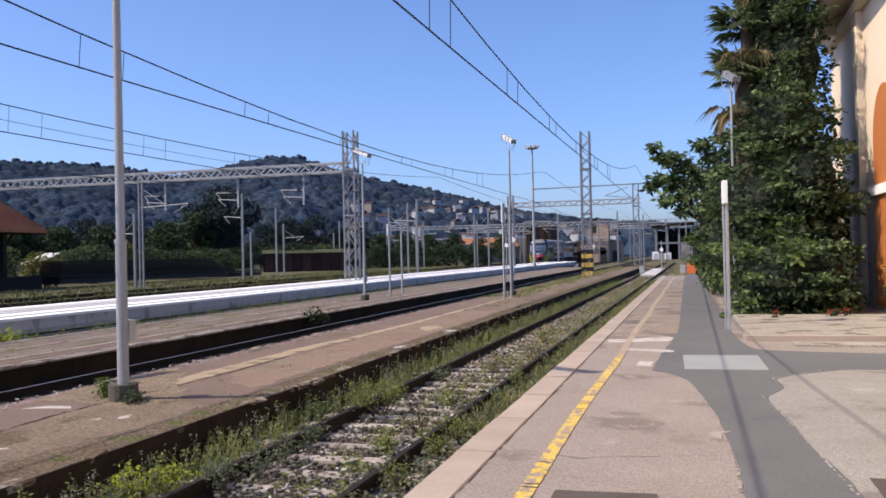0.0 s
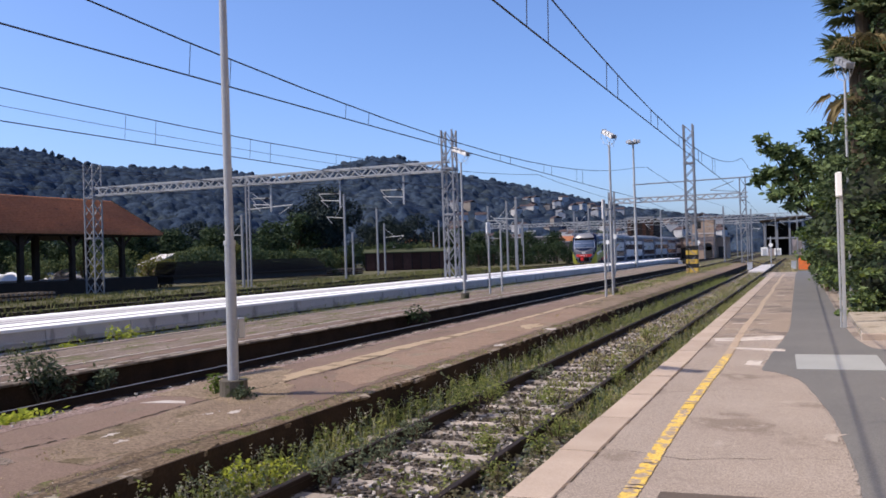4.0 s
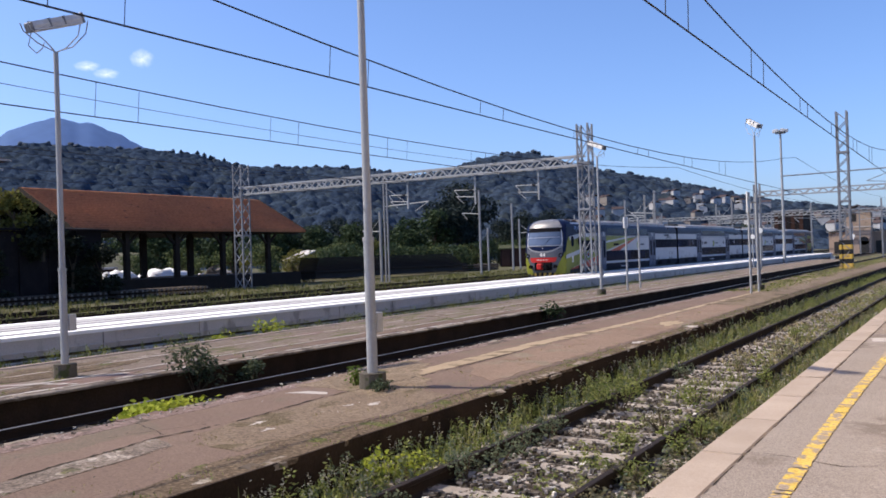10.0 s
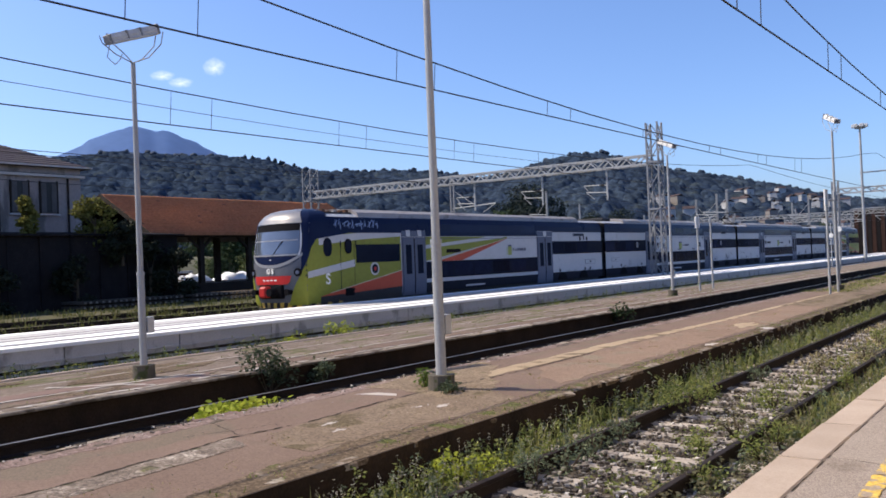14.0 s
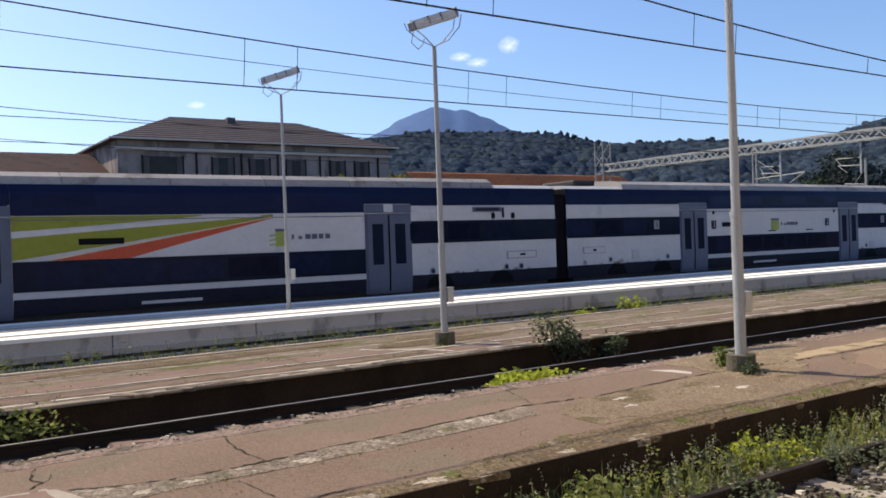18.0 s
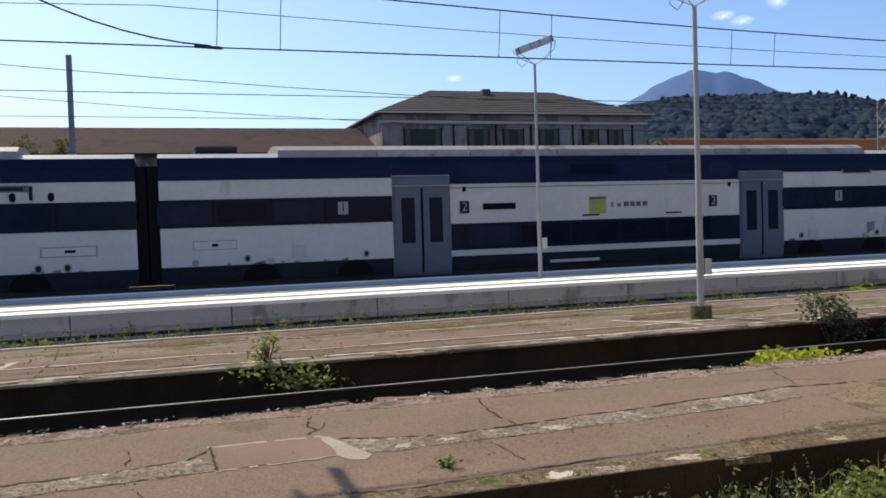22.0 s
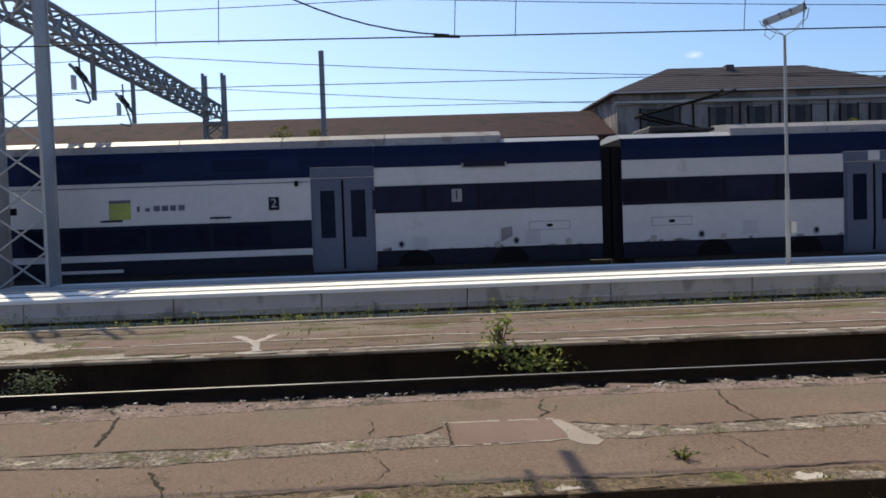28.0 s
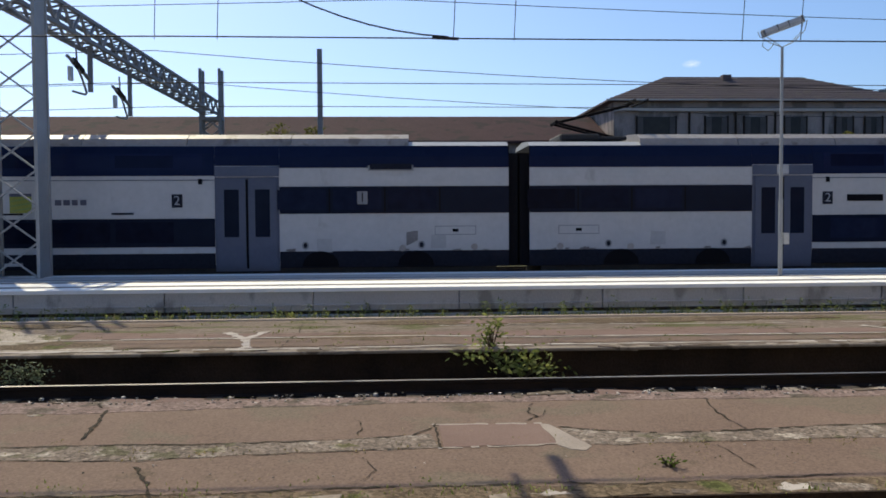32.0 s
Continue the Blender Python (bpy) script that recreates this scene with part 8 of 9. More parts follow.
ribbon("mortar_seam", [(-12.5, 8.0), (-12.1, 9.5)], 0.1, -0.114, M["mortar_white"], p3, 0.03, 24)
ribbon("pale_line", [(-12.72, -12), (-12.70, -4.8), (-12.72, -2.7), (-12.74, -1.2), (-12.76, 0.3), (-12.46, 2.0), (-12.48, 3.3), (-12.42, 6.8), (-12.45, 60)], 0.085, -0.1165, M["mortar_white"], p3, 0.012, 30, "pale line of an old kerb", step=0.25, gaps=0.06, even=0.3)
ribbon("pale_line", [(-13.87, 0.4), (-13.94, 1.8), (-13.90, 3.2), (-13.74, 4.2), (-13.70, 5.5), (-13.7, 60)], 0.06, -0.1165, M["mortar_white"], p3, 0.02, 31, "", step=0.25, gaps=0.2)
ribbon("pale_line", [(-11.64, -12), (-11.62, -1.2), (-11.72, 0.3), (-11.66, 10), (-11.66, 60)], 0.12, -0.1160, M["mortar_white"], p3, 0.03, 32, "pale broken lip", step=0.22, gaps=0.1)
ribbon("joint", [(-13.3, -12), (-13.32, 60)], 0.022, -0.1155, M["crack"], p3, 0.02, 33, step=0.2, gaps=0.25)
sheet("patch", [(-13.62, -4.9), (-13.2, -2.6), (-13.2, 3.0), (-12.9, 8), (-12.52, 8), (-12.56, 2.2), (-12.86, 0.3), (-12.80, -4.8)], -0.125, 0.005, M["patch_red"], p3, "reddish worn strip", 0.03, 33)
sheet("patch", [(-12.60, -4.6), (-12.62, 0.4), (-12.3, 2.2), (-12.3, 9), (-11.85, 9), (-11.85, -4.4)], -0.125, 0.006, M["platform_pink"], p3, "", 0.03, 34)
sheet("patch", [(-12.3, 10), (-12.3, 60), (-11.8, 60), (-11.8, 10)], -0.125, 0.005, M["platform_pink"], p3, "", 0.04, 35)
sheet("patch", [(-14.2, -9.0), (-14.15, -6.4), (-13.5, -5.6), (-13.15, -5.0), (-12.7, -4.9), (-11.9, -4.6), (-12.0, -3.9), (-11.6, -3.8), (-11.55, -9.0)], -0.125, 0.0075, M["grit_pale"], p3, "pale ragged concrete", 0.05, 36)
sheet("patch", [(-14.6, 0.5), (-14.0, 0.8), (-13.98, 4.6), (-14.3, 7.5), (-14.6, 7.4)], -0.125, 0.0065, M["moss_edge"], p3, "mossy strip", 0.06, 37)
sheet("patch", [(-14.4, 9.0), (-13.2, 7.6), (-12.9, 8.4), (-13.2, 10.5), (-14.0, 11.5)], -0.125, 0.0068, M["moss_edge"], p3, "mossy dirt round the lamp's foot", 0.06, 38)
for k, y in enumerate(np.arange(-9, 50, 3.7)):
    ribbon("joint", [(-14.8, y), (-13.2, y + 0.1), (-11.55, y)], 0.014, -0.112, M["crack"], p3, 0.02, 40 + k, gaps=0.2)
g = random.Random(91)
for k in range(26):
    x, y, r = g.uniform(-14.5, -11.9), g.uniform(-8, 40), g.uniform(0.2, 0.6)
    ring = [(x + 0.7 * r * g.uniform(0.5, 1.2) * math.cos(a), y + 2.0 * r * g.uniform(0.5, 1.2) * math.sin(a)) for a in np.linspace(0, 5.7, 10)]
    sheet("worn_patch", ring, -0.1245, 0.00553 + 0.0001 * k, M[("moss_edge", "patch_red", "platform_pink", "moss_edge", "grit")[k % 5]], p3, "", 0.06, 520 + k)

# the platform underfoot: asphalt strip, yellow line, patches
def rounded(pts, n=5):
    """A smooth closed line through corner points."""
    out = []
    m = len(pts)
    for i in range(m):
        p0, p1, p2, p3 = (Vector(pts[(i + k - 1) % m]) for k in range(4))
        for k in range(n):
            u = k / n
            q = p1 + 0.5 * u * (p2 - p0) * 0.7 + u * u * (3 * (p2 - p1) - 0.35 * (2 * (p2 - p0) + (p3 - p1))) + u ** 3 * (2 * (p1 - p2) + 0.35 * ((p2 - p0) + (p3 - p1)))
            out.append((q.x, q.y))
    return out


ASPHALT = [(0.20, 1.0), (0.30, 6.2), (0.26, 7.9), (0.19, 9.1), (0.06, 10.3), (-0.12, 11.5), (-0.40, 12.1), (-0.58, 12.4), (-0.50, 14.6), (-0.33, 18.7), (-0.4, 30), (-0.5, 57.3), (0.4, 57.3), (0.62, 30), (0.70, 18.5), (0.85, 15.6), (1.15, 14.9),
           (2.8, 14.6), (6.5, 14.5), (6.5, 12.8), (2.4, 12.7), (1.6, 12.4), (1.0, 11.7), (1.0, 10.9), (0.76, 10.2), (0.85, 8.9), (0.92, 7.6), (1.05, 6.2), (1.05, 1.0)]
sheet("grey_field", [(0.95, 1.0), (0.85, 6.2), (0.80, 8.0), (0.70, 9.6), (0.80, 11.0), (0.85, 12.0), (1.3, 12.9), (8, 13.2), (8, 1.0)], 0.0, 0.003, M["field_grey"], p1, "worn grey concrete field", 0.0, 52)
sheet("asphalt_strip", rounded(ASPHALT), 0.0, 0.006, M["asphalt"], p1, "smooth grey asphalt strip", 0.006, 50)
for k, pts in enumerate(([(0.28, 6.2), (0.27, 7.2), (0.22, 8.2), (0.17, 9.1), (0.0, 10.6)], [(0.70, 10.3), (0.83, 9.0), (0.93, 7.5), (1.02, 6.2)], [(1.05, 11.0), (0.93, 11.7), (1.6, 12.5), (2.4, 12.75)])):
    ribbon("broken_edge", pts, 0.022, 0.0085, M["mortar"], p1, 0.008, 350 + k, "pale broken edge", step=0.04, gaps=0.45)
sheet("pale_panel", [(-0.19, 14.06), (0.92, 14.12), (0.95, 12.44), (-0.15, 12.41)], 0.0, 0.012, M["cover_pale"], p1, "pale concrete cover panel")
for k, pts in enumerate(([(-1.57, 16.4), (-0.42, 17.0), (-0.40, 16.2), (-1.5, 15.9)], [(-1.2, 15.0), (-0.36, 14.8), (-0.36, 14.5), (-1.15, 14.7)], [(-0.82, 13.3), (-0.6, 13.3), (-0.6, 12.7), (-0.8, 12.8)], [(0.12, 8.22), (0.26, 8.26), (0.24, 7.95), (0.14, 8.0)])):
    sheet("mortar_patch", pts, 0.0, 0.0065, M["mortar_white"] if k < 3 else M["mortar"], p1, "", 0.045, 60 + k)
sheet("dull_surface", [(P1_EDGE + 0.35, 17.2), (-1.2, 17.5), (-0.35, 17.1), (-0.33, 20), (-0.33, 49), (P1_EDGE + 0.35, 49)], 0.0, 0.004, M["dull_asphalt"], p1, "older brownish asphalt", 0.03, 77)
for k, (x0, x1, y0, w) in enumerate(((-1.55, -1.0, 18.2, 0.05), (-1.5, -0.7, 19.6, 0.07), (-1.6, -0.68, 22.4, 0.06), (-1.6, -0.7, 26.0, 0.08), (-1.6, -0.66, 30.5, 0.09))):
    ribbon("mortar_seam", [(x0, y0), ((x0 + x1) / 2, y0 + 0.08), (x1, y0 + 0.03)], w * 1.6, 0.0072, M["mortar_white"], p1, 0.03, 500 + k, gaps=0.25)
sheet("cover_plate", [(-0.96, 6.0), (-0.27, 6.04), (-0.27, 5.3), (-0.96, 5.3)], 0.0, 0.008, M["cover_dark"], p1, "dark service cover")
sheet("cover_plate", [(1.17, 6.75), (1.7, 6.75), (1.7, 6.2), (1.17, 6.2)], 0.0, 0.008, M["cover_dark"], p1, "dark service cover")
for k in range(34):
    y = 2.0 + k * 1.5
    ribbon("yellow_line", [(-1.16 + 0.02 * math.sin(k), y), (-1.16 + 0.02 * math.sin(k + 1), y + 1.5)], 0.125, 0.0075, M["yellow"] if y < 13.6 else M["yellow_faint"], p1, 0.004, 70 + k, step=0.03, even=0.14, gaps=0.05)
for k, pts in enumerate(([(-1.6, 10.2), (-0.6, 10.6), (-0.3, 10.4)], [(-1.6, 7.2), (-0.9, 7.0), (0.2, 7.3)], [(-1.6, 13.2), (-0.3, 13.4)], [(-1.6, 19), (-0.3, 19.3)], [(-1.6, 24), (-0.3, 24.1)], [(0.9, 9.0), (2.2, 8.6), (4, 9.1)], [(1.0, 12.0), (3.0, 11.2)])):
    ribbon("crack", pts, 0.009, 0.004, M["crack"], p1, 0.03, 90 + k, gaps=0.3)
for k in range(20):
    y = -40 + (28 + k) * 1.47 - 0.004
    ribbon("joint", [(P1_EDGE + 0.02, y), (P1_EDGE + 0.34, y + 0.006)], 0.012, 0.0145, M["crack"], p1, 0.004, 400 + k)
ribbon("joint", [(P1_EDGE + 0.345, 2), (P1_EDGE + 0.345, 50)], 0.010, 0.004, M["crack"], p1, 0.004, 430, gaps=0.3)
# little raised patio beside the thicket, with red flowers
M["patio_dirty"] = mat("dirty_patio_concrete", (0.24, 0.21, 0.17), 0.9, 0, (0.36, 0.325, 0.265), 0.9, 0.9, 0.2, 40, 0.5, 0.01, spots=(0.15, 0.125, 0.09), spot_scale=1.6, spot_at=0.57, speck=0.25, speck_scale=40)
pt_ = slab("patio", "raised pale concrete patio beside the thicket", 0.86, 8, 16.4, 21.5, -0.2, 0.11, M["patio_dirty"], category="patio")
part("edge", bx(0.84, 8, 16.3, 16.398, -0.1, 0.115, bev=0.01), M["coping"], pt_)
sheet("step", [(1.6, 15.5), (8, 15.5), (8, 16.1), (1.6, 16.1)], 0.0, 0.03, M["patio_dirty"], p1, "low concrete step")
M["flower_red"] = leafy("red_petals", (0.5, 0.03, 0.02), (0.7, 0.08, 0.04), 0.2)
for x, y in ((1.75, 20.5), (2.9, 20.8), (3.2, 21.0)):
    fl = thing("flower_clump", "small red flowers with dark leaves", "flowers", "red flowers", at=pose(x, y, 0.11))
    V, F = leaf_cards(lobe_points([((0, 0, 0.10), (0.16, 0.16, 0.08))], 60, int(x * 10)), 0.07, 3)
    raw("leaves", V, F, M["leaf_dark"], fl)
    V, F = leaf_cards(lobe_points([((0, 0, 0.13), (0.11, 0.11, 0.05))], 18, int(x * 11)), 0.045, 4)
    raw("petals", V, F, M["flower_red"], fl)
# further open joints and cracks on the two old platforms
for k, (x, w) in enumerate(((-11.92, 0.020), (-12.32, 0.014), (-13.02, 0.018), (-13.88, 0.014), (-14.28, 0.018))):
    ribbon("joint", [(x, -12), (x + 0.03, 8), (x - 0.02, 40)], w, -0.1112 + 0.0003 * k, M["crack"], p3, 0.018, 700 + k, step=0.2, gaps=0.35)

# ---- yard furniture and far things ----
def mast_post(x, y, h, label="grey catenary mast in the yard", arm=0.0, z=-0.6, twin=False):
    ms = thing("catenary_mast", label, "mast", "masts", at=pose(x, y, z))
    for dx in ((-0.17, 0.17) if twin else (0,)):
        part("column", bar(bmesh.new(), (dx, 0, 0), (dx, 0, h), 0.13 if twin else 0.2), M["galv_dark"], ms)
    if twin:
        bm = bmesh.new()
        for k in range(int(h / 1.2)):
            bar(bm, (-0.17, 0, k * 1.2 + 0.6), (0.17, 0, k * 1.2 + 0.6), 0.06)
        part("batten", bm, M["galv_dark"], ms)
    if arm:
        bm = bmesh.new()
        rod(bm, (0, 0, h * 0.72), (arm, 0, h * 0.74), 0.05)
        rod(bm, (arm, 0, h * 0.74), (arm * 0.7, 0, h * 0.66), 0.035)
        rod(bm, (0, 0, h * 0.9), (arm * 0.55, 0, h * 0.73), 0.025)
        part("cantilever", bm, M["galv"], ms, "pale cantilever tube")
    return ms


mast_post(-45.2, 63.7, 9.5, "twin-column catenary mast in the yard", 4.6, twin=True)
mast_post(-46.0, 63.9, 6.4, "grey mast beside the shed", -2.0)
for x, y, h, arm in ((-46.3, 83, 9.3, -2.2), (-50, 98, 8.6, 0), (-53, 97, 5.6, 0), (-58, 137, 8.4, 0), (-59.5, 138, 6.4, 0), (-54, 108, 7.0, 3), (-27, 84, 8.0, -2.4), (-32, 96, 8.4, -2.4), (-37.2, 104, 8.4, 2.4), (-27, 116, 8.4, -2.4),
                     (-32, 128, 8.4, 2.4), (-42, 130, 8.4, -2.4), (-37, 150, 8.4, 2.4), (-27, 152, 8.4, -2.4), (-47, 150, 8.4, 2.4), (-32, 168, 8.4, 2.4), (-52, 165, 8.4, -2.4), (-21, 140, 8.4, -2.4), (-17, 165, 8.4, 2.4), (-13, 190, 8.4, 2.4),
                     (-8, 150, 8.4, -2.4), (-5, 175, 8.4, -2.4), (-11.5, 205, 8.4, 2.4), (-24, 190, 8.4, 2.4), (-38, 195, 8.4, 2.4), (-1.0, 140, 8.0, -2.4), (-10.5, 128, 8.0, 2.0)):
    mast_post(x, y, h, arm=arm)
beam(100, -20.6, -5.6, 7.05, 7.55, "pale truss beam over the far tracks")
lattice_tower(pose(-6.1, 100, -0.6), 9.9, 0.6, 0.6, "lattice tower at the far truss beam")
lattice_tower(pose(-20.5, 100, -0.6), 9.0, 0.6, 0.6, "lattice tower at the far truss beam")
ht = thing("head_span_tube", "long steel tube carried on the far tower", "catenary arm", at=pose(0, 100, 0))
part("tube", rod(bmesh.new(), (-18.0, 0, 9.1), (-4.2, 0, 9.25), 0.07), M["galv_dark"], ht)
part("steady", rod(rod(bmesh.new(), (-9.5, 0, 8.0), (-7.0, 0, 8.9), 0.04), (-9.5, 0, 8.0), (-6.5, 0, 7.7), 0.04), M["galv_dark"], ht)
beam(172, -62, 2, 7.0, 7.6, "distant truss beam across all tracks")
for x in (-62, -40, -20, 2):
    mast_post(x, 172, 8.6, "mast of the distant truss")
beam(232, -60, 2, 7.6, 8.3, "distant truss beam across all tracks")
for x in (-60, -28, 2):
    mast_post(x, 232, 9.6, "mast of the distant truss")
tm = thing("light_mast", "tall light mast with a ring of floodlights", "light mast", at=pose(-17.7, 99.3, -0.6))
part("column", rod(bmesh.new(), (0, 0, 0), (0, 0, 14.4), 0.17, 0.10, seg=10), M["galv"], tm)
part("crown", rod(bmesh.new(), (0, 0, 14.3), (0, 0, 14.55), 0.55, 0.6, seg=12), M["galv_dark"], tm)
for k in range(6):
    a = k * math.pi / 3
    part("floodlight", bx(0.6 * math.cos(a) - 0.2, 0.6 * math.cos(a) + 0.2, 0.6 * math.sin(a) - 0.15, 0.6 * math.sin(a) + 0.15, 14.4, 14.75, bev=0.04), M["sign_grey"], tm)

# platform signs
def sign_board(x, y0, y1, z, zb, h, label):
    sb = thing("platform_sign", label, "sign", "platform signs", at=pose(x, 0, 0))
    for y in (y0, y1):
        part("post", rod(bmesh.new(), (0, y, z - 0.02), (0, y, zb + h), 0.045, seg=8), M["galv"], sb)
    part("board", bx(-0.03, 0.03, y0 - 0.22, y0 + 0.22, zb + 0.1, zb + h, bev=0.008), M["white_paint"], sb, "narrow white plate")
    part("rail", rod(bmesh.new(), (0, y0, zb + h * 0.6), (0, y1, zb + h * 0.6), 0.025, seg=6), M["galv"], sb)
    return sb


sign_board(-13.2, 36.9, 38.6, -0.126, 2.5, 0.6, "grey name board on two posts")
sb = sign_board(-7.0, 32.6, 33.9, -0.1, 2.75, 0.85, "name board on two posts seen edge-on")
ps = thing("platform_sign", "tall grey post with a white box sign", "sign", "platform signs", at=pose(0.68, 18.7, 0))
part("post", bx(-0.035, 0.035, -0.035, 0.035, -0.02, 2.62, bev=0.008), M["galv"], ps)
part("post", bx(-0.085, -0.045, 0.02, 0.07, -0.02, 2.55, bev=0.008), M["galv"], ps)
part("sign_box", bx(-0.085, 0.02, -0.25, 0.25, 2.58, 3.05, bev=0.01), M["white_paint"], ps, "white box sign")
# lamp above the ivy
lamp_post(pose(1.12, 25.5, 0), 6.0, "platform lamp rising out of the ivy", r=0.055, head_turn=14, housing="galv_dark")
# small signals and posts along the far tracks
for x, y, h in ((-13.4, 66, 4.4), (-8.6, 78, 3.6), (-16.9, 80, 4.0), (-10.2, 92, 3.4), (-3.0, 88, 3.0)):
    pt = thing("signal_post", "slim post with a small round disc", "signal", "signals", at=pose(x, y, -0.45))
    part("post", rod(bmesh.new(), (0, 0, 0), (0, 0, h), 0.055, seg=8), M["galv"], pt)
    part("disc", rod(bmesh.new(), (0, -0.06, h * 0.72), (0, -0.02, h * 0.72), 0.2, seg=14), M["white_paint"], pt, "white disc")
for x, y in ((-4.7, 84), (-1.0, 86), (-13.5, 104)):
    pc = thing("relay_cabinet", "small white trackside cabinet", "cabinet", "trackside cabinets", at=pose(x, y, -0.6))
    part("body", bx(-0.22, 0.22, -0.2, 0.2, 0, 0.75, bev=0.03), M["sign_grey"], pc)
    part("lid", bx(-0.26, 0.26, -0.24, 0.24, 0.75, 0.80, bev=0.02), M["concrete"], pc)
# orange barrier net and board crossing
M["orange_net"] = mat("orange_plastic_net", (0.75, 0.16, 0.03), 0.6)
bn = thing("barrier_net", "orange plastic barrier net between stakes", "barrier", at=pose(0, 76, -0.5))
bm = bmesh.new()
for k in range(10):
    box(bm, -0.55, 0.65, -0.012, 0.012, 0.15 + k * 0.105, 0.15 + k * 0.105 + 0.07)
for k in range(13):
    box(bm, -0.55 + k * 0.095, -0.52 + k * 0.095, -0.010, 0.010, 0.15, 1.15)
part("net", bm, M["orange_net"], bn)
for x in (-0.55, 0.65):
    part("stake", rod(bmesh.new(), (x, 0, 0), (x, 0, 1.25), 0.025), M["galv_dark"], bn)
cr = thing("track_crossing", "pale concrete panels laid across the track", "level crossing", at=pose(-3.66, 0, 0))
for k in range(15):
    part("panel", bx(-0.66, 0.66, 74 + k * 1.6, 75.5 + k * 1.6, -0.6, -0.36 + 0.01 * (k % 3), bev=0.02), M["concrete"], cr)
tn = thing("turnout", "rails that branch off towards the next track", "railway track", "railway tracks")
for s_ in (-0.75, 0.75):
    bm = bmesh.new()
    for k in range(14):
        y, w = 84 + k * 5, k / 14
        rod(bm, (-3.664 + s_ - 6.136 * w * w * (3 - 2 * w), y, RAIL - 0.06), (-3.664 + s_ - 6.136 * ((k + 1) / 14) ** 2 * (3 - 2 * (k + 1) / 14), y + 5, RAIL - 0.06), 0.06, seg=6)
    part("rail", bm, M["rail_rust"], tn)

# sleeper stacks before the shed
M["sleeper_old"] = mat("mid_grey_sleeper", (0.14, 0.12, 0.10), 0.9, 0, (0.30, 0.27, 0.235), 2.0, 0.9, 0.2, 30, 0.4, 0.01, per_piece=0.3)


def sleeper_stack(at, nx, nz, label):
    sk = thing("sleeper_stack", label, "sleeper stack", "sleeper stacks", at=at)
    me = mesh_of("sleeper", bx(-1.25, 1.25, -0.11, 0.11, 0, 0.17, bev=0.015), M["sleeper_dark"])
    # Pale end plates put the stack's sunlit rows into the colour.
    mb = mesh_of("sleeper_end", bx(1.25, 1.27, -0.08, 0.08, 0.03, 0.14), M["sleeper_old"])
    for k in range(nz):
        for i in range(nx):
            ob = new("sleeper", me)
            ob.parent = sk
            j = random.uniform(-0.06, 0.06)
            ob.matrix_basis = pose(j, i * 0.42, k * 0.3 + 0.1)
            e = new("sleeper_end", mb)
            e.parent = sk
            e.matrix_basis = pose(j, i * 0.42, k * 0.3 + 0.1)
        part("batten", bx(-0.9, -0.7, -0.2, nx * 0.42, k * 0.3, k * 0.3 + 0.1), M["wood_dark"], sk)
        part("batten", bx(0.7, 0.9, -0.2, nx * 0.42, k * 0.3, k * 0.3 + 0.1), M["wood_dark"], sk)


sleeper_stack(pose(-50.3, 16.2, -0.6), 9, 5, "high stack of sleepers with pale ends beside the lean-to")
sleeper_stack(pose(-50.3, 29.8, -0.6), 18, 2, "stack of dark sleepers with pale ends before the shed")
sleeper_stack(pose(-50.3, 38.2, -0.6), 19, 2, "stack of dark sleepers with pale ends before the shed")
sleeper_stack(pose(-60, 100, -0.6), 26, 3, "long dark stack of old sleepers in the yard")
wk = thing("flat_wagon", "row of dark flat wagons loaded with rails", "wagon", "yard wagons", at=pose(-57, 66, -0.6))
part("deck", bx(-1.4, 1.4, 0, 30, 0.9, 1.2), M["wood_dark"], wk)
for k in range(9):
    part("load", bx(-1.2, 1.2, 0.5 + k * 0.05, 29 - k * 0.3, 1.22 + k * 0.14, 1.33 + k * 0.14), M["rail_rust"], wk)
part("underframe", bx(-1.0, 1.0, 0.6, 29.4, 0.3, 0.9), M["t_dark"], wk)
M["tarp"] = mat("white_tarpaulin", (0.72, 0.72, 0.72), 0.6, 0, (0.8, 0.8, 0.8), 1.0, 0.8, 0.06, 6, 0.4, 0.05)
for x, y, L in ((-71.0, 54.4, 5.6), (-71.5, 61.0, 6.4)):
    V, F = [], []
    nx, ny = 7, 14
    for j in range(ny):
        for i in range(nx):
            u, w = i / (nx - 1) * 2 - 1, j / (ny - 1) * 2 - 1
            V.append((u * 1.6, w * L / 2, 2.5 * (1 - abs(u) ** 6) * (1 - abs(w) ** 8) * (0.66 + 0.22 * noise.noise((u * 2, w * 3 + y, 0)) + 0.12 * noise.noise((u * 5, w * 9 + y, 3)))))
    for j in range(ny - 1):
        for i in range(nx - 1):
            F.append((j * nx + i, j * nx + i + 1, (j + 1) * nx + i + 1, (j + 1) * nx + i))
    tp_ = raw("tarpaulin", V, F, M["tarp"], smooth=True)
    tp_.matrix_basis = pose(x, y, -0.62)
    tagged(tp_, "crumpled white tarpaulin over a pile behind the shed", "tarpaulin", "tarpaulins")

# brown boarded wagon-like shed, walls and heaps in the yard
M["roof_mossy"] = mat("mossy_roof_felt", (0.05, 0.058, 0.03), 0.95, 0, (0.085, 0.09, 0.05), 0.8, 0.9, 0.2, 6, 0.3, 0.02)
M["board_red"] = mat("dark_red_boards", (0.035, 0.020, 0.017), 0.9, 0, (0.06, 0.034, 0.028), 0.8, 0.9, 0.2, 10, 0.3, 0.01, per_piece=0.3)
